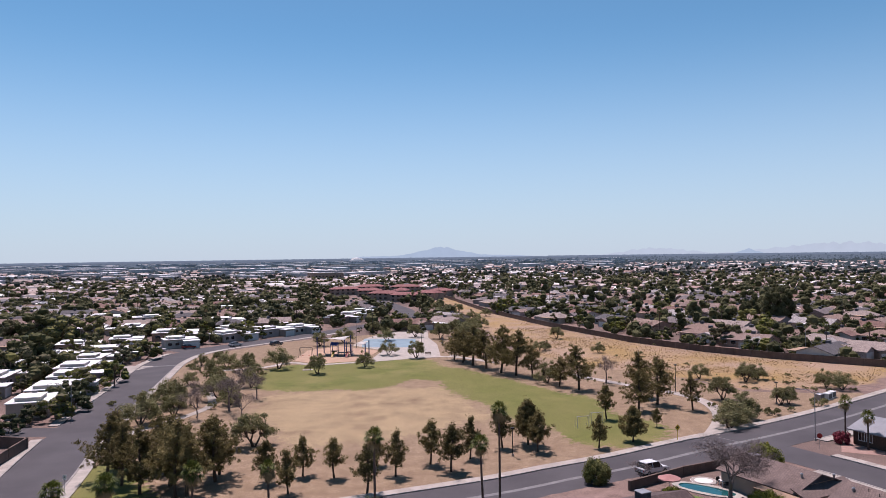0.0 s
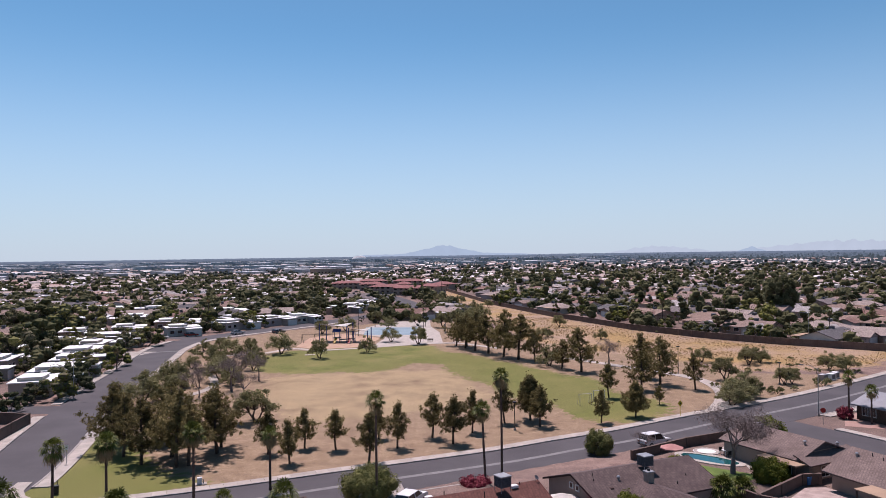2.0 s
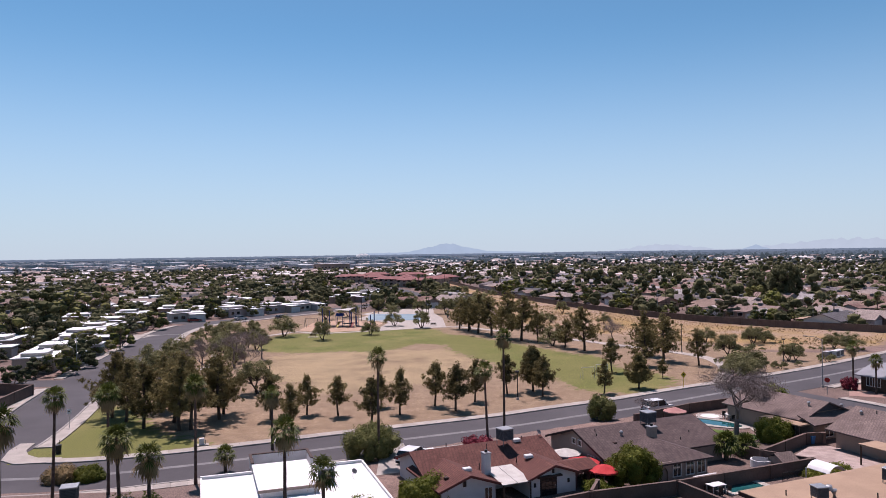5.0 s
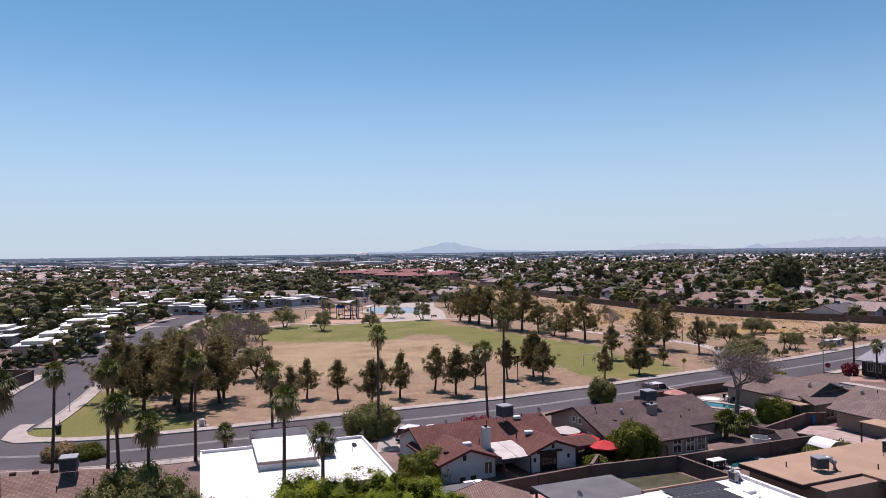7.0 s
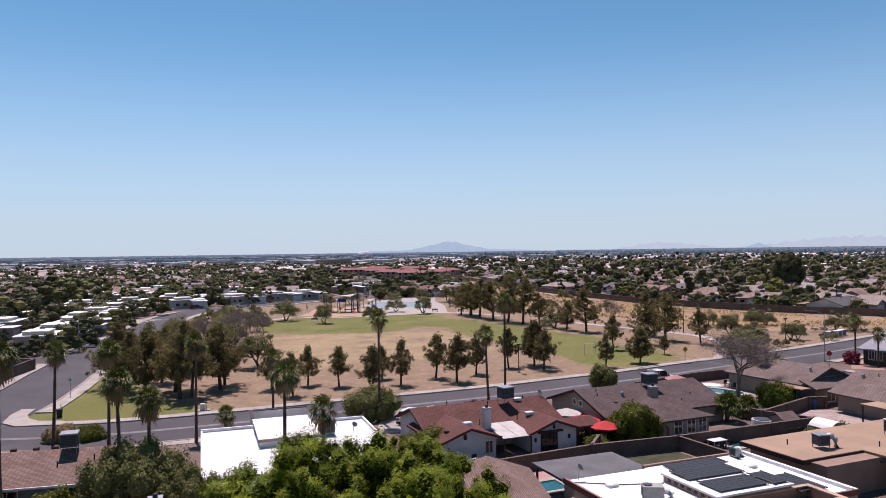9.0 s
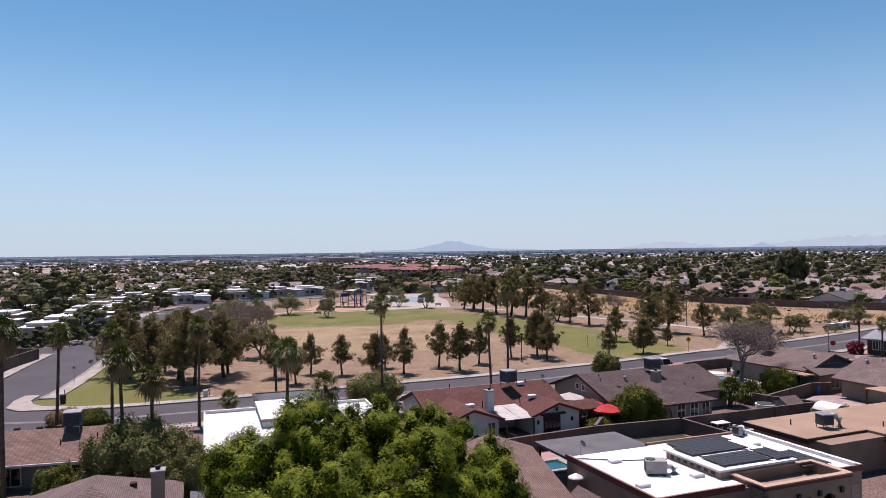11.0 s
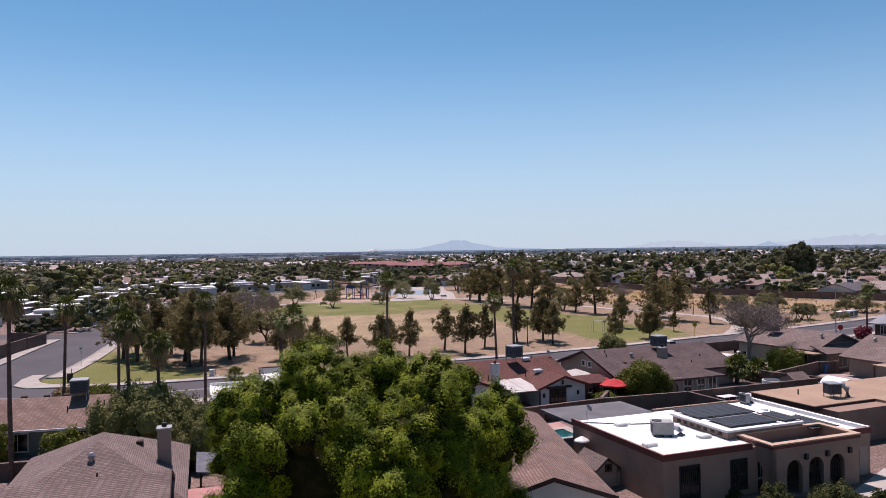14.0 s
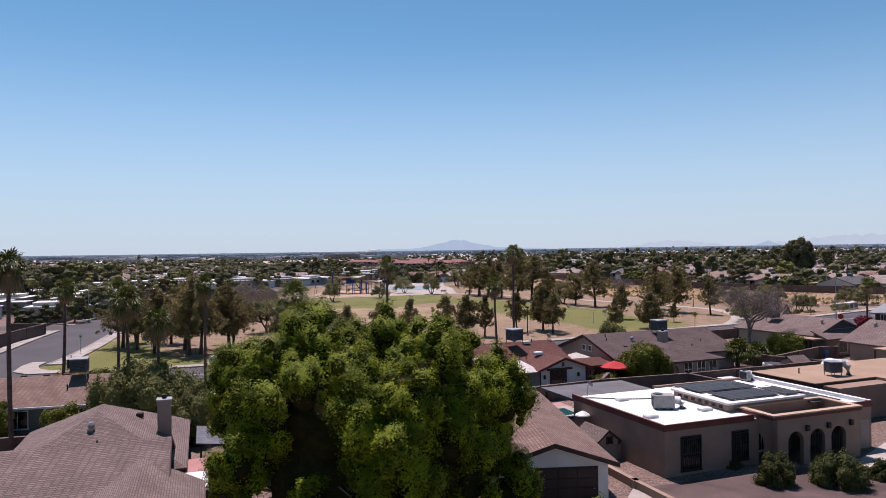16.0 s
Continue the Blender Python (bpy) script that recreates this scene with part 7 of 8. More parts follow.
# ---- far town ----
def far_trees(name, r0, r1, n, size, per, high, seed, material, lumps):
    """Woods of lumpy crowns with leaves standing off them."""
    g = np.random.default_rng(seed)
    a = g.uniform(-0.62, 0.62, n)
    r = np.sqrt(g.uniform(r0 ** 2, r1 ** 2, n))
    cx, cy = r * np.sin(a), r * np.cos(a)
    keep = np.ones(n, dtype=bool)
    for c in (DRY_BELT,):
        keep &= inside(cx, cy, c) < -3
    if r0 < 500:
        for c in CLEAR:
            keep &= inside(cx, cy, c) < -3
        keep &= np.array([np.hypot(lane_pts[:, 0] - a_, lane_pts[:, 1] - b_).min() > 8 for a_, b_ in zip(cx, cy)])
        hs = np.array(taken)
        keep &= np.array([np.hypot(hs[:, 0] - a_, hs[:, 1] - b_).min() > 6.5 for a_, b_ in zip(cx, cy)])
        keep &= ~((cx < -55) & (cy < 235) & (g.uniform(size=n) < 0.75))
        keep &= (cx < 0.02 * cy - 18) | (g.uniform(size=n) < 0.5)
    keep &= ~((np.abs(cx - APTS[0]) < 45) & (np.abs(cy - APTS[1] - 5) < 70))
    cx, cy = cx[keep], cy[keep]
    m = len(cx)
    h = high * g.uniform(0.5, 1.35, m) * np.where((g.uniform(size=m) < 0.14) & (cx > 0.02 * cy) & (cy > 260), 2.2, 1)
    w = np.minimum(h, high * 1.3) * g.uniform(0.45, 0.8, m)
    bm = bmesh.new()
    bmesh.ops.create_icosphere(bm, subdivisions=1, radius=1)
    tri = np.array([[tuple(v.co) for v in f.verts] for f in bm.faces])
    bm.free()
    lump = (np.clip(g.normal(size=(m, lumps, 3)), -1.6, 1.6) * (0.27, 0.27, 0.17) + (0, 0, 0.46)) * np.stack([w, w, h], 1)[:, None, :]
    lump += np.stack([cx, cy, 0 * cx], 1)[:, None, :]
    girth = w[:, None] * g.uniform(0.3, 0.52, (m, lumps)) * (1.45 if lumps == 1 else 1)
    wave = 1 + 0.28 * np.sin(tri[None, None] @ np.array([[5, 2, 1], [1, 4, 3], [2, 1, 5]]) + g.uniform(0, 6, (m, lumps, 1, 1, 3))).mean(-1, keepdims=True)
    solid = (lump[:, :, None, None, :] + tri * wave * girth[:, :, None, None, None] * (1, 1, 1.0)).reshape(-1, 3)
    if per:
        d = g.normal(size=(m, lumps, per, 3)) + (0, 0, 0.4)
        d /= np.linalg.norm(d, axis=3, keepdims=True)
        spots = lump[:, :, None, :] + d * girth[:, :, None, None] * g.uniform(0.75, 1.45, (m, lumps, per, 1))
        leaf_ = cards(spots.reshape(-1, 3), size, g, slim=0.7, out=d.reshape(-1, 3), loose=0.6).reshape(-1, 4, 3)
        solid = np.concatenate([solid, leaf_[:, [0, 1, 2, 0, 2, 3]].reshape(-1, 3)])
    tagged(new(name, quads(name, solid, material, tri=True)), "distant leafy town trees", "trees", kind="stuff")


FAR_LEAF = mat("far_tree_leaves", (0.055, 0.064, 0.03), (0.225, 0.215, 0.105), 0.11, 0.9, 0.6, leaf=0.12, grain=0.4)
# bluer, greyer leaves: distance haze painted into the base colour
HAZED_LEAF = mat("haze_tinted_leaves", (0.05, 0.066, 0.058), (0.12, 0.135, 0.11), 0.05, 0.9, 0.2, leaf=0.1, grain=0.3)
far_trees("garden_wood", 120, 400, 1700, 0.27, 30, 4.8, 39, FAR_LEAF, 6)
far_trees("near_wood", 380, 560, 1700, 0.42, 18, 5.4, 40, FAR_LEAF, 4)
far_trees("far_wood", 500, 920, 4000, 0.8, 5, 5.6, 41, FAR_LEAF, 2)
far_trees("farther_wood", 900, 1250, 3000, 2.0, 0, 5.4, 42, HAZED_LEAF, 1)


def far_roofs(name, r0, r1, n, seed, material, long, wide, high, lo=-0.62, hi=0.62):
    """Plain gabled boxes for the houses too far to tell apart."""
    g = np.random.default_rng(seed)
    a, r = g.uniform(lo, hi, n), np.sqrt(g.uniform(r0 ** 2, r1 ** 2, n))
    b = Build()
    for x, y, yaw, l, w, h in zip(r * np.sin(a), r * np.cos(a), g.choice((0.3, 1.87, -0.8, 0.77), n), g.uniform(0.7, 1.3, n) * long, g.uniform(0.8, 1.2, n) * wide, g.uniform(0.85, 1.2, n) * high):
        if inside(np.array([x]), np.array([y]), DRY_BELT)[0] > -8 or (abs(x - APTS[0]) < 60 and abs(y - APTS[1]) < 80):
            continue
        c, s = math.cos(yaw), math.sin(yaw)
        top_ = h * (1.45 if wide < 14 else 1.0)
        pts = [(-l / 2, -w / 2, 0), (l / 2, -w / 2, 0), (l / 2, w / 2, 0), (-l / 2, w / 2, 0), (-l / 2, -w / 2, h), (l / 2, -w / 2, h), (l / 2, w / 2, h), (-l / 2, w / 2, h), (-l / 2, 0, top_), (l / 2, 0, top_)]
        b.add([(x + c * p - s * q, y + s * p + c * q, z) for p, q, z in pts], [(0, 1, 5, 4), (1, 2, 6, 9, 5), (2, 3, 7, 6), (3, 0, 4, 8, 7), (4, 5, 9, 8), (6, 7, 8, 9)])
    tagged(new(name, b.mesh(name, material)), "distant low roofs of the town", "houses", kind="stuff")


FAR_ROOF = mat("far_roofs", (0.8, 0.8, 0.8), (1, 1, 1), 0.05, 0.9, 0.4, grain=0.2, island=True, hues=((0.42, 0.34, 0.31), (0.3, 0.25, 0.25), (0.55, 0.48, 0.45), (0.36, 0.24, 0.21), (0.8, 0.78, 0.77), (0.2, 0.19, 0.2), (0.46, 0.36, 0.32)))
far_roofs("far_roofs", 520, 1000, 900, 51, FAR_ROOF, 15, 10, 2.7)
far_roofs("farther_roofs", 1000, 1900, 1200, 52, FAR_ROOF, 17, 11, 3.2)
PALE_SHED = mat("pale_metal_roofs", (0.42, 0.44, 0.47), (0.8, 0.8, 0.82), 0.01, 0.7, 0.1)
far_roofs("far_sheds", 950, 1500, 40, 53, PALE_SHED, 60, 22, 7, -0.62, -0.1)
far_roofs("farther_sheds", 1500, 2900, 150, 54, PALE_SHED, 80, 26, 8, -0.62, 0.25)
dome = thing("dome_building", pose(-345, 2800, 0), "white domed hall in the distance", "dome")
part("wall", Build().disc(0, 0, 0, 9, 28, 28), STUCCO_WHITE, dome)
dd = Build()
for k in range(6):
    a, b = k * math.pi / 12, (k + 1) * math.pi / 12
    dd.disc(0, 0, 9 + 13 * math.sin(a), 9 + 13 * math.sin(b), 28 * math.cos(a), 28, max(0.3, 28 * math.cos(b)))
part("dome", dd, WHITE_ROOF, dome, smooth=True)
office = thing("office_building", pose(-150, 900, 0, 0, 0, 8), "pale low office block in the distance", "office building")
part("wall", Build().box(-22, -8, 0, 22, 8, 10), STUCCO_TAN, office)
part("roof", Build().box(-22.5, -8.5, 10, 22.5, 8.5, 10.5), STUCCO_WHITE, office)
for z in range(2):
    for k in range(10):
        part("window", Build().box(-20.5 + 4.2 * k, -8.1, 1.4 + 3.6 * z, -18.6 + 4.2 * k, -7.95, 2.8 + 3.6 * z), GLASS, office)


# ---- distance: land and mountains, with the haze painted in as glow ----
# blue-grey emission stands in for aerial haze; the sun doesn't light these
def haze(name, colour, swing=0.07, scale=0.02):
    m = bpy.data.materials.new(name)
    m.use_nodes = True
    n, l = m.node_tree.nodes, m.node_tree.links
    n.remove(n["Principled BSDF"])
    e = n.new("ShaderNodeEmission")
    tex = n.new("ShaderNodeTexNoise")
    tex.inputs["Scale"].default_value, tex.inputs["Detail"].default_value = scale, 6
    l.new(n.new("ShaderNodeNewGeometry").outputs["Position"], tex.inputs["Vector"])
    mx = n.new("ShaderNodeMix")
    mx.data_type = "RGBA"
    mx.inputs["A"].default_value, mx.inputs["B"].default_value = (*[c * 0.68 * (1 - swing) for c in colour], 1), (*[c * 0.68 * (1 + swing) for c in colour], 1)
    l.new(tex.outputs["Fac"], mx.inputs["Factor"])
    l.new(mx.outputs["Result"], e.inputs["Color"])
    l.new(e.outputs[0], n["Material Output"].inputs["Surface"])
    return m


def ridge(name, a0, a1, radius, profile, material, label, step=0.08):
    n = int((a1 - a0) / step)
    b = Build()
    v, f = [], []
    for k in range(n + 1):
        a = radians(a0 + (a1 - a0) * k / n)
        z = profile(a0 + (a1 - a0) * k / n)
        v += [(radius * math.sin(a), radius * math.cos(a), -5), (radius * math.sin(a), radius * math.cos(a), z), ((radius + 60) * math.sin(a), (radius + 60) * math.cos(a), -5)]
    for k in range(n):
        i = 3 * k
        f += [(i, i + 3, i + 4, i + 1), (i + 1, i + 4, i + 5, i + 2)]
    plain(name, b.add(v, f), material, label, "backdrop", kind="structure")


def hills(peaks, rough=0.12, seed=0.0):
    def f(a):
        z = sum(h * max(0.0, 1 - abs((a - c) / w)) ** p for c, w, h, p in peaks)
        return z * (1 + rough * noise.fractal(Vector((a * 1.7, seed, 0)), 0.8, 2.2, 5))
    return f


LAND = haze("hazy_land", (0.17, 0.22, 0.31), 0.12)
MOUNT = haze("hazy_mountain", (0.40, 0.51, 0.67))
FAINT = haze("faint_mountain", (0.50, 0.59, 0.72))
def sheet(name, r0, z0, r1, z1, material, label):
    v, f = [], []
    for k in range(81):
        a = radians(-40 + k)
        v += [(r0 * math.sin(a), r0 * math.cos(a), z0), (r1 * math.sin(a), r1 * math.cos(a), z1)]
    f = [(2 * k, 2 * k + 2, 2 * k + 3, 2 * k + 1) for k in range(80)]
    plain(name, Build().add(v, f), material, label, "backdrop", kind="structure")


# far woods and plains glow in haze colours, paler with distance
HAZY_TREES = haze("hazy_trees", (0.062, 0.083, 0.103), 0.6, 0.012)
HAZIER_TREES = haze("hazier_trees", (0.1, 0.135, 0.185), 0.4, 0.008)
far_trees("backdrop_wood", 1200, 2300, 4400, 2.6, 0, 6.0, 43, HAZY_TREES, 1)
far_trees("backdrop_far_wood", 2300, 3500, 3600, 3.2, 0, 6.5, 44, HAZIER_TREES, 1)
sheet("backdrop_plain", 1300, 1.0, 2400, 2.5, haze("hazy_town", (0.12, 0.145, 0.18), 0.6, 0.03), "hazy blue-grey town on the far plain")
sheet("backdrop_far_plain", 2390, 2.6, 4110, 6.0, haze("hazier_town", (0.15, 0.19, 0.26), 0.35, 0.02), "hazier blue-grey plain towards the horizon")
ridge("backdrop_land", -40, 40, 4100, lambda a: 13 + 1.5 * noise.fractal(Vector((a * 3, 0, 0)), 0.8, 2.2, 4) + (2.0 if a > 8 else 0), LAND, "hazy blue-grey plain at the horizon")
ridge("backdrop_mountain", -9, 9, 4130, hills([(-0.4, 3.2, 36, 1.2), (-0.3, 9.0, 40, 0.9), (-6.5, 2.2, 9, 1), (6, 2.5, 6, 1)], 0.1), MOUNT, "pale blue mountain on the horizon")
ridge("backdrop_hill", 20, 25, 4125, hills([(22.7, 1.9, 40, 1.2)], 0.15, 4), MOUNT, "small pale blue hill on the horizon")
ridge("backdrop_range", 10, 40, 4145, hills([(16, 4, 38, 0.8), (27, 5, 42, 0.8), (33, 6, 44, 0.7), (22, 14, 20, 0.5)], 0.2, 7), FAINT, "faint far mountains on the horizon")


# ---- park furniture and street things ----
plain("play_sand", Build().prism([(-22, 235), (-37, 248), (-46, 238), (-46, 215), (-38, 208.5), (-26, 212.5)][::-1], 0.0, 0.05), SAND, "orange sandy playground bed", "sand", kind="structure")
plain("plaza", Build().prism([(-23, 213.5), (-2, 219), (-3.5, 250), (-7, 270), (-8, 296), (-24, 290), (-30, 272), (-33, 250), (-21, 236)], 0.0, 0.03), CONCRETE, "pale concrete park plaza", "plaza", kind="structure")
plain("ball_court", Build().prism([(-29, 244.5), (-9.8, 242.6), (-11.8, 267), (-31, 269)], 0.0, 0.06), COURT, "faded blue ball court", "court", kind="structure")
plain("path_park", strip(smooth_line([(-62, 198), (-52, 202), (-46, 211), (-38, 206.5), (-28, 209.5), (-20, 213), (-8, 218), (2, 219), (14, 206)]), -1.1, 1.1, 0.0, 0.05), CONCRETE, "pale concrete park path", "path", kind="structure")
plain("path_east", strip(smooth_line([(30, 186), (40, 172), (48.5, 160.5), (52.6, 152), (52.6, 142), (50, 133), (46.5, 126), (44.5, 122.5)]), -1.3, 1.3, 0.0, 0.05), CONCRETE, "pale concrete park path curving to the street", "path", kind="structure")
plain("path_west", strip(smooth_line([(-52, 118), (-57, 126), (-52, 140), (-50, 152), (-55, 166)]), -0.9, 0.9, 0.0, 0.05), CONCRETE, "pale concrete path under desert trees", "path", kind="structure")
plain("ramp", Build().prism([(41.2, 121.3), (45.3, 123.8), (47.6, 126.4), (49.8, 126.9), (44.4, 121.6), (40.8, 119.6)], 0.0, 0.15), CONCRETE, "pale concrete kerb ramp", "ramp", kind="structure")


def pole_lamp(x, y, h, arm=0.0, yaw=0, label="dark park lamp on a slim post"):
    root = thing("street_lamp", pose(x, y, 0, 0, 0, yaw), label, "street lamp", "lamps")
    part("post", Build().tube([(0, 0, 0), (0, 0, h * 0.5), (0, 0, h)], [0.09, 0.07, 0.05], 8), METAL if arm else BLACK, root)
    part("base", Build().disc(0, 0, 0, 0.35, 0.22, 12, 0.18), CONCRETE, root)
    if arm:
        part("arm", Build().tube([(0, 0, h - 0.2), (arm * 0.5, 0, h + 0.35), (arm, 0, h + 0.4)], 0.035, 6), METAL, root)
        part("lamp_head", Build().box(arm - 0.1, -0.14, h + 0.32, arm + 0.55, 0.14, h + 0.46, 0.03), COOLER, root)
    else:
        part("lamp_head", Build().box(-0.28, -0.28, h, 0.28, 0.28, h + 0.22, 0.04), BLACK, root)


pole_lamp(9.8, 111, 4.2)
pole_lamp(50.2, 159.4, 6.0)
pole_lamp(66.5, 146.4, 4.2)
pole_lamp(59.8, 117.9, 7.8, 2.2, 145, "tall galvanised street lamp with an arm")
pole_lamp(-73.0, 139.4, 7.6, 2.2, 0, "tall galvanised street lamp with an arm")
pole_lamp(-28, 272, 9)
pole_lamp(-9, 270, 9)
pole_lamp(-8.6, 240, 9)
pole_lamp(-30.5, 242, 9)
pole_lamp(-24, 330, 9, 2.0, 180, "tall galvanised street lamp with an arm")
pole_lamp(74, 262, 8, 2.0, 180, "tall galvanised street lamp with an arm")
pole_lamp(106, 214, 8, 2.0, 180, "tall galvanised street lamp with an arm")


def sign(x, y, yaw, h, shape, material, label):
    root = thing("road_sign", pose(x, y, 0, 0, 0, yaw), label, "sign", "road signs")
    part("post", Build().box(-0.03, -0.03, 0, 0.03, 0.03, h), YELLOW if material is YELLOW else METAL, root)
    n, r, turn = {"diamond": (4, 0.52, 0), "octagon": (8, 0.4, math.pi / 8), "plate": (4, 0.45, math.pi / 4)}[shape]
    ring = [(r * math.cos(turn + k * math.tau / n) * (0.75 if shape == "plate" else 1), h + r * 0.6 + r * math.sin(turn + k * math.tau / n)) for k in range(n)]
    v = [(a, y_, z) for y_ in (-0.05, -0.035) for a, z in ring]
    part("sign_plate", Build().add(v, [tuple(range(n)), tuple(reversed(range(n, 2 * n)))] + [(n + k, n + (k + 1) % n, (k + 1) % n, k) for k in range(n)]), material, root)
    if shape != "octagon":
        part("mark_bar", Build().box(-0.1, -0.056, h + r * 0.45, 0.1, -0.052, h + r * 0.85), BLACK, root)


sign(37.6, 118.7, 20, 1.9, "diamond", YELLOW, "yellow diamond road sign on a post")
sign(47.2, 107.2, 30, 2.0, "diamond", YELLOW, "yellow diamond road sign on a post")
sign(57.6, 112.2, -20, 2.0, "octagon", SIGN_RED, "red octagonal road sign on a post")
sign(-51.1, 95.5, 10, 2.0, "plate", FRAME_WHITE, "white speed sign on a post")
can = thing("litter_bin", pose(-46.0, 83.5, 0), "black litter bin beside the lawn", "bin")
part("body", Build().disc(0, 0, 0.05, 0.95, 0.3, 14, 0.34), BLACK, can)
part("rim", Build().disc(0, 0, 0.95, 1.02, 0.37, 14), BLACK, can)
part("sign_post", Build().box(-0.03, 0.3, 0, 0.03, 0.36, 1.5), BLACK, can)
hyd = thing("irrigation_box", pose(-30.3, 86.5, 0, 0, 0, 20), "pale irrigation valve cabinet on a slab", "cabinet")
part("slab", Build().box(-0.8, -0.5, 0, 0.8, 0.5, 0.1, 0.02), CONCRETE, hyd)
part("body", Build().box(-0.3, -0.2, 0.1, 0.3, 0.25, 0.85, 0.06), FRAME_WHITE, hyd)
part("pipe", Build().tube([(0.45, 0, 0.1), (0.45, 0, 0.6), (0.3, 0, 0.6)], 0.06, 8), METAL, hyd)
for i, (x, y) in enumerate(((76.8, 149.4), (78.8, 150.2), (80.6, 152.0))):
    box = thing("utility_cabinet", pose(x, y, 0, 0, 0, 38), "pale grey utility cabinet on a pad", "cabinet", "utility cabinets")
    part("pad", Build().box(-1.0, -0.8, 0, 1.0, 0.8, 0.12, 0.02), CONCRETE, box)
    part("body", Build().box(-0.8, -0.6, 0.12, 0.8, 0.6, 1.35, 0.05), METAL if i == 0 else FRAME_WHITE, box)
    part("door", Build().box(-0.7, -0.63, 0.25, 0.7, -0.6, 1.2), COOLER, box)
for x, y, yaw in ((24, 128.6, 15), (27, 131.5, 15)):
    goal = thing("soccer_goal", pose(x, y, 0, 0, 0, yaw), "small white pipe soccer goal on grass", "goal", "soccer goals")
    for u in (-1.1, 1.1):
        part("upright", Build().tube([(u, 0, 0), (u, 0, 2.0)], 0.05, 6), FRAME_WHITE, goal)
        part("back_stay", Build().tube([(u, 0, 2.0), (u, 0.5, 1.9), (u, 1.1, 0.05)], 0.035, 6), FRAME_WHITE, goal)
    part("crossbar", Build().tube([(-1.1, 0, 2.0), (1.1, 0, 2.0)], 0.05, 6), FRAME_WHITE, goal)
for x, y, yaw in ((-38.3, 197.5, 10), (-6, 224, 0), (2, 222, 20)):
    b = thing("park_bench", pose(x, y, 0, 0, 0, yaw), "dark slatted park bench on a pad", "bench", "benches")
    part("pad", Build().box(-1.4, -0.8, 0, 1.4, 0.8, 0.06), CONCRETE, b)
    for k in range(3):
        part("seat_slat", Build().box(-0.9, -0.25 + k * 0.17, 0.42, 0.9, -0.11 + k * 0.17, 0.47), WOOD, b)
        part("back_slat", Build().box(-0.9, 0.28, 0.5 + k * 0.15, 0.9, 0.32, 0.62 + k * 0.15), WOOD, b)
    for u in (-0.75, 0.75):
        part("leg", Build().box(u - 0.04, -0.2, 0.06, u + 0.04, 0.3, 0.42), BLACK, b)

# ---- playground ----
play = thing("play_structure", pose(-33, 224, 0, 0, 0, -6), "blue and black playground tower with slides and a roof", "playground")
for x, y in ((-3, -1), (-3, 1), (-1, -1), (-1, 1), (1.5, -1), (1.5, 1), (3.5, -1), (3.5, 1)):
    part("post", Build().tube([(x, y, 0), (x, y, 3.6)], 0.09, 8), BLUE, play)
for x0, x1, z in ((-3, -1, 1.5), (1.5, 3.5, 1.2), (-1, 1.5, 1.0)):
    part("deck", Build().box(x0, -1, z, x1, 1, z + 0.12), BLACK, play)
part("tower_roof", pitched(-3, -1, -1, 1, 3.6, 4.3, over=0.2, thick=0.08), BLUE, play)
for x, y, sy in ((-2, -1, -1), (2.5, -1, -1)):
    part("slide", Build().add([(x - 0.35, y, 1.5), (x + 0.35, y, 1.5), (x + 0.35, y + sy * 2.6, 0.25), (x - 0.35, y + sy * 2.6, 0.25), (x - 0.35, y, 1.75), (x + 0.35, y, 1.75), (x + 0.35, y + sy * 2.6, 0.5), (x - 0.35, y + sy * 2.6, 0.5)],
                              [(0, 1, 2, 3), (0, 3, 7, 4), (1, 5, 6, 2), (3, 2, 1, 0)]), SIGN_RED if x > 0 else YELLOW, play)
for k in range(6):
    part("rung", Build().box(3.55, -0.5, 0.2 + 0.2 * k, 4.1 - 0.06 * k, 0.5, 0.25 + 0.2 * k), METAL, play)
for k in range(2):
    shade = thing("shade_sail", pose(-35.6 + k * 7.6, 227 - k * 1.5, 0, 0, 0, -8), "pale fabric shade sail on dark blue posts", "shade sail", "shade sails")
    hs = (5.8, 5.0, 5.6, 4.6) if k == 0 else (4.4, 3.6, 4.2, 3.2)
    w = 4.4 if k == 0 else 3.0
    cs = [(-w, -w * 0.8, hs[0]), (w, -w * 0.8, hs[1]), (w, w * 0.8, hs[2]), (-w, w * 0.8, hs[3])]
    for c in cs:
        part("post", Build().tube([(c[0], c[1], 0), (*c[:2], c[2] + 0.2)], 0.16, 8), BLUE, shade)
    n = 6
    g = Build()
    for i in range(n + 1):
        for j in range(n + 1):
            a, b = i / n, j / n
            p = [(1 - a) * ((1 - b) * cs[0][q] + b * cs[3][q]) + a * ((1 - b) * cs[1][q] + b * cs[2][q]) for q in range(3)]
            pinch = 1 - 0.18 * (math.sin(a * math.pi) * abs(2 * b - 1) + math.sin(b * math.pi) * abs(2 * a - 1)) * 0.6
            g.v.append((p[0] * pinch, p[1] * pinch, p[2]))
    g.f = [(i * (n + 1) + j, (i + 1) * (n + 1) + j, (i + 1) * (n + 1) + j + 1, i * (n + 1) + j + 1) for i in range(n) for j in range(n)]
    sail_ob = part("canopy", g, CLOTH_PALE, shade, smooth=True)
    thick_mod = sail_ob.modifiers.new("thickness", "SOLIDIFY")
    thick_mod.thickness = 0.04
swing = thing("swing_frame", pose(-43.5, 222, 0, 0, 0, -10), "dark metal swing frame with red seats", "swing")
for u in (-2, 2):
    for v in (-1.1, 1.1):
        part("leg", Build().tube([(u, v, 0), (u, 0, 3.0)], 0.06, 6), BLACK, swing)
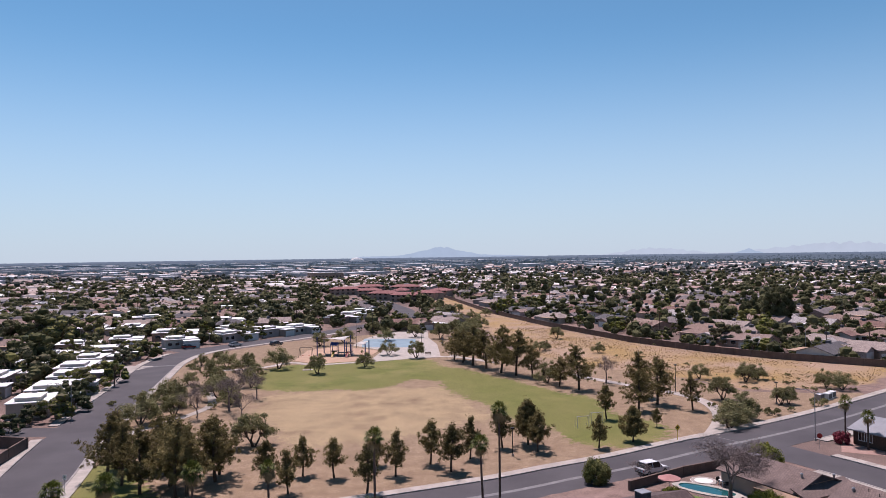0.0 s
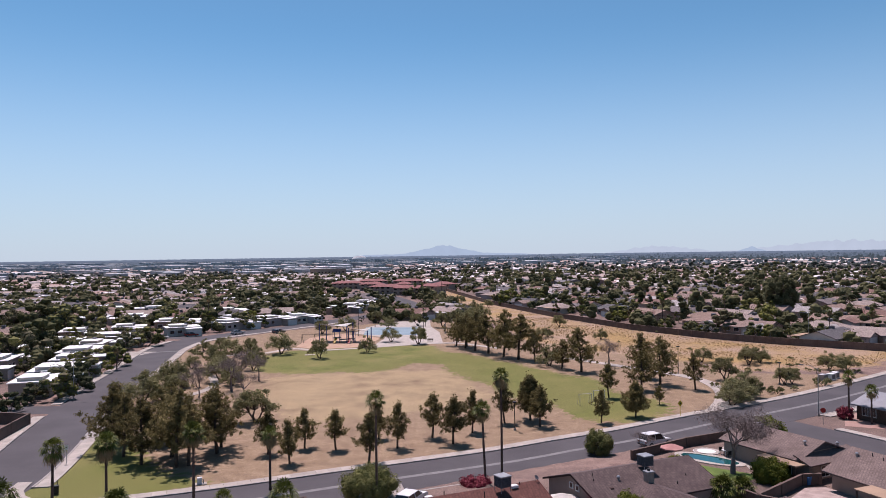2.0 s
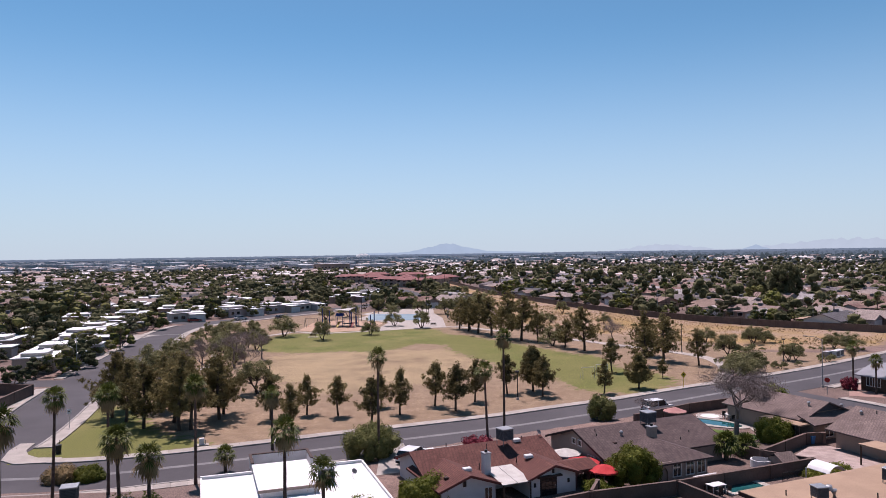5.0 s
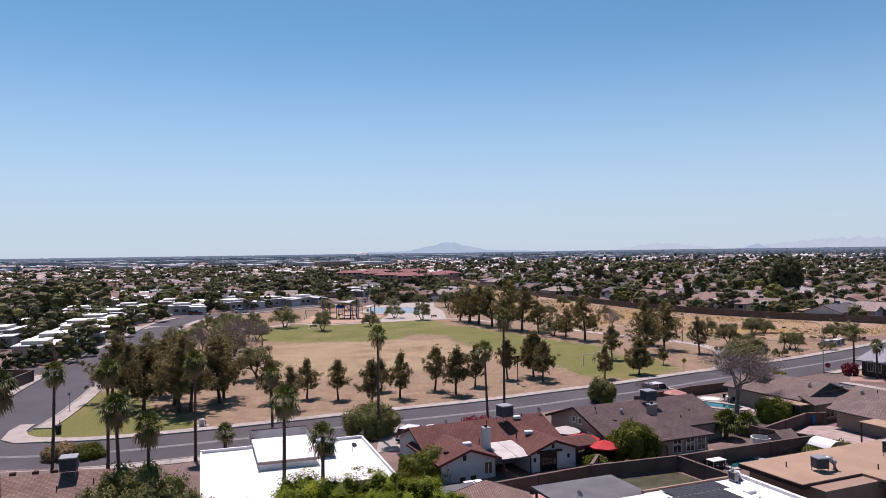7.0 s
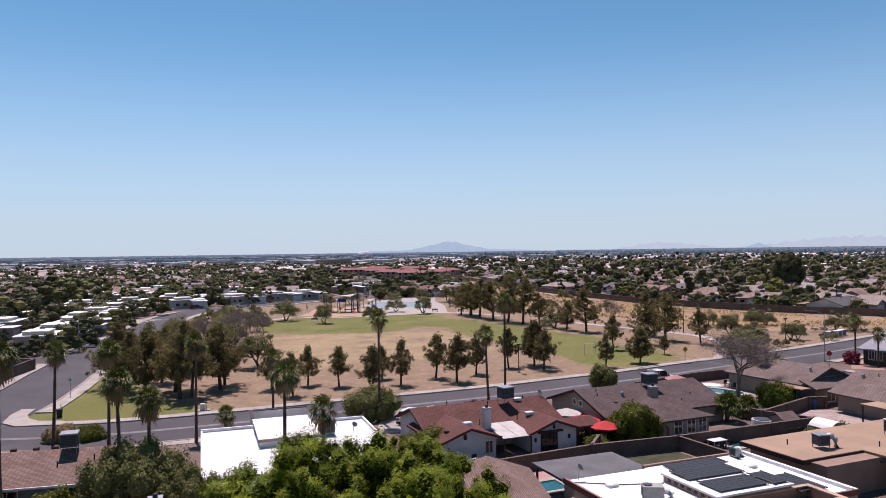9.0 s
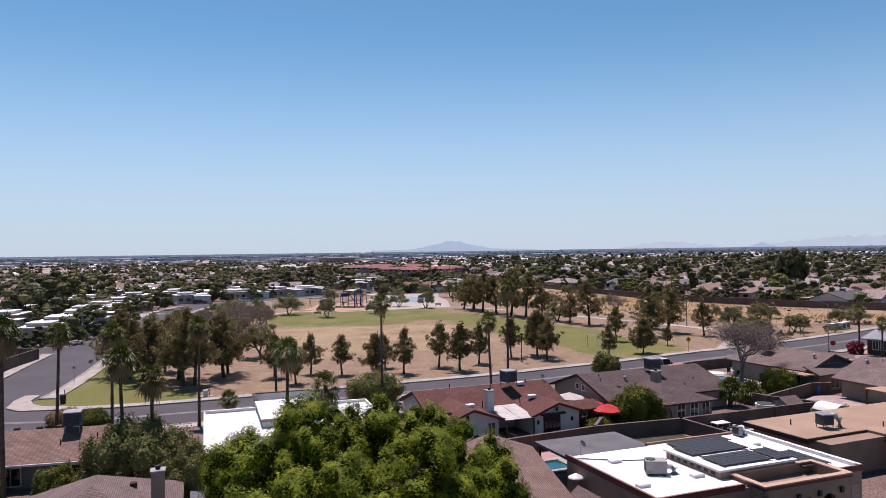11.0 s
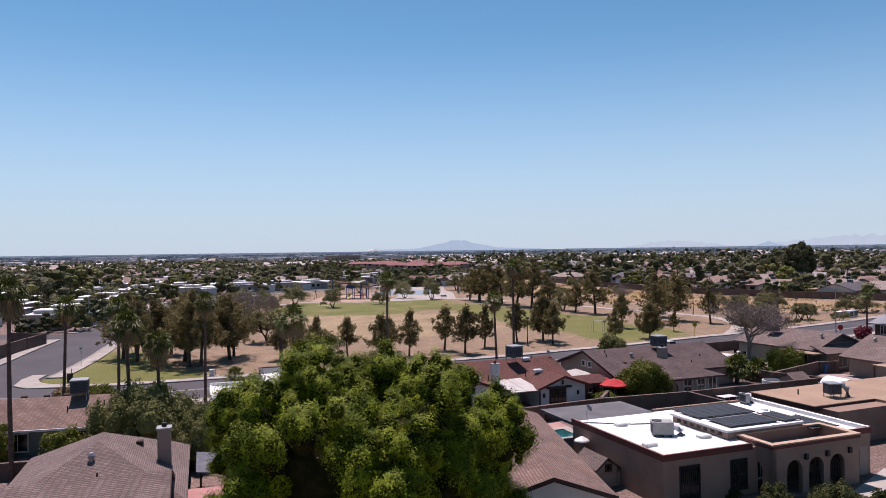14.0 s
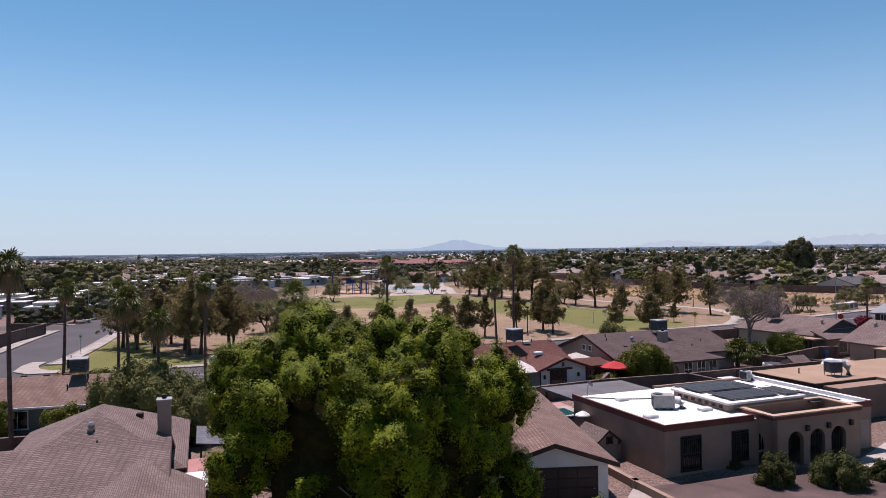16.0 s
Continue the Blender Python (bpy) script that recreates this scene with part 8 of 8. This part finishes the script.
part("top_bar", Build().tube([(-2, 0, 3.0), (2, 0, 3.0)], 0.06, 6), BLACK, swing)
for u in (-1, 1):
    for d in (-0.25, 0.25):
        part("chain", Build().tube([(u + d, 0, 3.0), (u + d, 0, 0.6)], 0.015, 4), METAL, swing)
    part("seat", Build().box(u - 0.28, -0.12, 0.55, u + 0.28, 0.12, 0.62, 0.02), SIGN_RED, swing)
screen = thing("court_windscreen", pose(-1.6, 249, 0, 0, 0, 85), "dark green windscreen panel on a fence", "fence")
part("panel", Build().box(-3, -0.03, 0.3, 3, 0.03, 2.6), LOUVRE, screen)
for u in (-3, 0, 3):
    part("post", Build().tube([(u, 0.06, 0), (u, 0.06, 2.8)], 0.04, 6), METAL, screen)


# ---- vehicles ----
def car(m, paint, label, long=4.7, high=1.7, pickup=False):
    root = thing("car", m, label, "car", "parked vehicles")
    w, l, b = 0.93, long / 2, 0.95
    prof = [(-l, 0.4), (-l, 0.85), (-l + 0.15, b), (-l + 0.9, b), (-l + 1.0, b)] if pickup else [(-l, 0.4), (-l, 0.9), (-l + 0.1, b + 0.1)]
    prof += [(l - 1.25, b + 0.02), (l - 0.25, 0.85), (l, 0.7), (l, 0.4)]
    n = len(prof)
    v = [(x, y, z) for y in (-w, w) for x, z in prof]
    part("body", Build().add(v, [tuple(range(n)), tuple(reversed(range(n, 2 * n)))] + [(n + k, n + (k + 1) % n, (k + 1) % n, k) for k in range(n)]), paint, root)
    c0, c1 = (-0.7, l - 1.2) if pickup else (-l + 0.12, l - 1.2)
    cab = [(c0, b), (c0 + 0.22, high), (c1 - 0.85, high), (c1, b)]
    v = [(x, y * (1 if z < b + 0.1 else 0.84), z) for y in (-w + 0.03, w - 0.03) for x, z in cab]
    part("cabin", Build().add(v, [(0, 1, 2, 3), (7, 6, 5, 4), (0, 4, 5, 1), (1, 5, 6, 2), (2, 6, 7, 3)]), GLASS, root)
    part("roof", Build().box(c0 + 0.25, -w * 0.82, high, c1 - 0.9, w * 0.82, high + 0.05, 0.03), paint, root)
    for x in (c0 + 0.12, (c0 + c1) / 2 - 0.2, c1 - 0.5):
        for s in (-1, 1):
            part("pillar", Build().add([(x - 0.05, s * (w - 0.01), b), (x + 0.05, s * (w - 0.01), b), (x + 0.05, s * w * 0.84, high), (x - 0.05, s * w * 0.84, high)], [(0, 1, 2, 3)]), paint, root)
    for x in (-l + 0.85, l - 0.9):
        for s in (-1, 1):
            wheel = part("wheel", Build().tube([(x, s * (w - 0.2), 0.34), (x, s * (w + 0.02), 0.34)], 0.34, 16), TYRE, root)
            part("rim", Build().tube([(x, s * (w + 0.021), 0.34), (x, s * (w + 0.03), 0.34)], 0.2, 12), METAL, wheel)
    for s in (-1, 1):
        part("headlight", Build().box(l - 0.06, s * 0.68 - 0.18, 0.62, l + 0.01, s * 0.68 + 0.18, 0.76), FRAME_WHITE, root)
        part("tail_light", Build().box(-l - 0.01, s * 0.74 - 0.14, 0.66, -l + 0.05, s * 0.74 + 0.14, 0.86), SIGN_RED, root)
    part("bumper", Build().box(l - 0.02, -w * 0.95, 0.3, l + 0.06, w * 0.95, 0.5, 0.02), BLACK, root)
    part("bumper", Build().box(-l - 0.06, -w * 0.95, 0.3, -l + 0.02, w * 0.95, 0.5, 0.02), BLACK, root)
    return root


car(pose(28.6, 101.6, 0.03, 0, 0, 28), CAR_WHITE, "white sport utility vehicle parked by the kerb", 4.7, 1.75)
car(pose(-4.4, 77.4, 0.5, 0, 0, 66), CAR_WHITE, "white car parked in a driveway", 4.6, 1.5)
for x, y, yaw, lab, pick in ((-95.5, 205.5, 105, "white pickup truck parked before a house", True), (-88.5, 247, 30, "pale car parked before a house", False), (-60.0, 253.5, 50, "dark car parked along the street", False),
                             (-96, 240, 20, "white van parked in a driveway", False), (-120, 248, 20, "pale car parked in a driveway", False), (-74, 252, 55, "dark car parked along the street", False),
                             (104, 238, -50, "pale car parked between houses", False), (108, 252, -50, "white car parked between houses", False), (120, 246, 40, "white pickup truck parked between houses", True)):
    car(pose(x, y, 0.02, 0, 0, yaw), CAR_WHITE if "white" in lab else CAR_ANY, lab, 5.2 if pick else 4.6, 1.8 if pick else 1.5, pick)
plain("driveway_west", Build().prism([(-86.5, 201), (-84.5, 208), (-98, 210), (-99, 203)][::-1], 0.0, 0.03), CONCRETE, "pale concrete driveway", "driveway", kind="structure")

# ---- patio furniture and clutter behind the houses ----
def table_set(x, y, yaw):
    t = thing("garden_table", pose(x, y, 0.57, 0, 0, yaw), "pale garden table on a patio", "table", "garden tables")
    part("tabletop", Build().box(-0.8, -0.5, 0.7, 0.8, 0.5, 0.75, 0.02), FRAME_WHITE, t)
    for u in (-0.7, 0.7):
        for v in (-0.4, 0.4):
            part("leg", Build().box(u - 0.03, v - 0.03, 0, u + 0.03, v + 0.03, 0.7), FRAME_WHITE, t)
    for u, v, r in ((-0.5, -0.9, 180), (0.5, -0.9, 180), (-0.5, 0.9, 0), (0.5, 0.9, 0)):
        c = thing("garden_chair", pose(x, y, 0.57, 0, 0, yaw) @ pose(u, v, 0, 0, 0, r), "dark metal garden chair by a table", "chair", "garden chairs")
        part("seat", Build().box(-0.24, -0.24, 0.42, 0.24, 0.24, 0.46), BLACK, c)
        part("backrest", Build().box(-0.24, 0.2, 0.46, 0.24, 0.24, 0.9), BLACK, c)
        for a in (-0.2, 0.2):
            for b in (-0.2, 0.2):
                part("leg", Build().box(a - 0.02, b - 0.02, 0, a + 0.02, b + 0.02, 0.42), BLACK, c)


table_set(23.8, 66.2, 24)
table_set(13.0, 71.0, 10)
table_set(1.6, 60.4, 24)
table_set(36, 94, 10)
board = thing("diving_board", pose(24.0, 69.4, 0.57, 0, 0, -66), "white diving board beside a pool", "diving board")
part("board", Build().box(-0.25, -1.4, 0.5, 0.25, 1.4, 0.57, 0.02), FRAME_WHITE, board)
part("stand", Build().box(-0.2, -1.2, 0, 0.2, -0.5, 0.5, 0.03), METAL, board)
cover2 = thing("patio_cover", pose(-0.6, 52.4, 0, 0, 0, 23), "grey flat patio cover with a white beam", "patio cover")
part("cover_roof", Build().box(0, 0, 2.3, 3.6, 3.4, 2.42), GREY_ROOF, cover2)
part("beam", Build().add([(3.6, 3.2, 2.45), (3.75, 3.2, 2.45), (5.6, -2.0, 2.1), (5.45, -2.0, 2.1), (3.6, 3.2, 2.55), (3.75, 3.2, 2.55), (5.6, -2.0, 2.2), (5.45, -2.0, 2.2)], [(3, 2, 1, 0), (4, 5, 6, 7), (0, 1, 5, 4), (1, 2, 6, 5), (2, 3, 7, 6), (3, 0, 4, 7)]), FRAME_WHITE, cover2)
for u in (0.1, 3.4):
    for v in (0.1, 3.2):
        part("post", Build().box(u, v, 0, u + 0.1, v + 0.1, 2.3), WOOD, cover2)
plain("pool_deck", Build().prism([(3.6, 57.2), (4.6, 58.6), (7.8, 59.6), (8.6, 57.6), (5.4, 56.3)], 0.0, 0.06), mat("pink_deck_paint", (0.5, 0.27, 0.25), (0.58, 0.34, 0.31), 0.8, 0.9, 9), "faded pink deck beside a pool", "deck", m=pose(0, 0, 0.57), kind="structure")
fence = thing("iron_fence", pose(32.6, 68.8, 0.57, 0, 0, 24), "black iron garden fence", "fence")
for k in range(22):
    part("bar", Build().box(-2.2 + k * 0.13, -0.01, 0, -2.185 + k * 0.13, 0.01, 1.2), BLACK, fence)
for z in (0.15, 1.1):
    part("rail", Build().box(-2.25, -0.015, z, 0.6, 0.015, z + 0.04), BLACK, fence)

# ---- ground before the near houses ----
plain("front_gravel", Build().prism([(8.6, 38.2), (14.5, 40.2), (22.2, 42.6), (24.2, 38.5), (20, 33), (10, 32.5)][::-1], 0.5, 0.6), DARK_GRAVEL, "dark purple-brown gravel front yard", "gravel", kind="structure")
plain("driveway", Build().prism([(22.3, 42.4), (26.6, 46.8), (33, 45.5), (28, 35.5), (24.4, 38.5)][::-1], 0.5, 0.61), CONCRETE, "pale concrete driveway beside a garage", "driveway", kind="structure")
plain("yard_grass", Build().prism([(12.4, 62.4), (19.8, 65.0), (22.4, 59.8), (14.5, 57.0)][::-1], 0.5, 0.595), GRASS, "rough grass in a walled garden, shade painted in", "lawn", kind="structure")

# ---- kerbs and slabs ----
kerb_and_walk("park", park_side, 1, 0.0, 1.5, "pale concrete pavement slabs beside the park")
kerb_and_walk("near", near_left, -1, 0.0, 1.5, "pale concrete pavement slabs before the houses")
kerb_and_walk("near_east", near_right, -1, 0.0, 1.5, "pale concrete pavement slabs before the corner house")
kerb_and_walk("left_park", left_park, -1, 0.0, 1.8, "pale concrete pavement slabs along the park's edge")
kerb_and_walk("left_home", left_home, 1, 0.0, 1.6, "pale concrete pavement slabs along the white houses")
kerb_and_walk("left_home_south", left_home_b, 1, 0.0, 1.6, "pale concrete pavement slabs along a garden wall")
kerb_and_walk("side_east", side_east, 1, 0.0, 1.4, "pale concrete pavement slabs on the street corner")
kerb_and_walk("side_west", side_west, -1, 0.0, 1.4, "pale concrete pavement slabs along the side street")

plain("pavement_corner", Build().prism([(-44.2, 79.6), (-48.4, 78.9), (-50.8, 80.4), (-52.4, 84.5), (-52.9, 87.6), (-51.2, 87.8), (-50.4, 84.6), (-49.0, 82.6), (-47.2, 81.4), (-44.4, 81.4)][::-1], 0.0, 0.145), CONCRETE, "pale concrete street corner with a worn ramp", "pavement", kind="structure")

# ---- from units of the plan to metres ----
for ob in list(scene.objects):
    if ob.parent is None and ob is not cam:
        ob.matrix_basis = Matrix.Scale(UNIT, 4) @ ob.matrix_basis
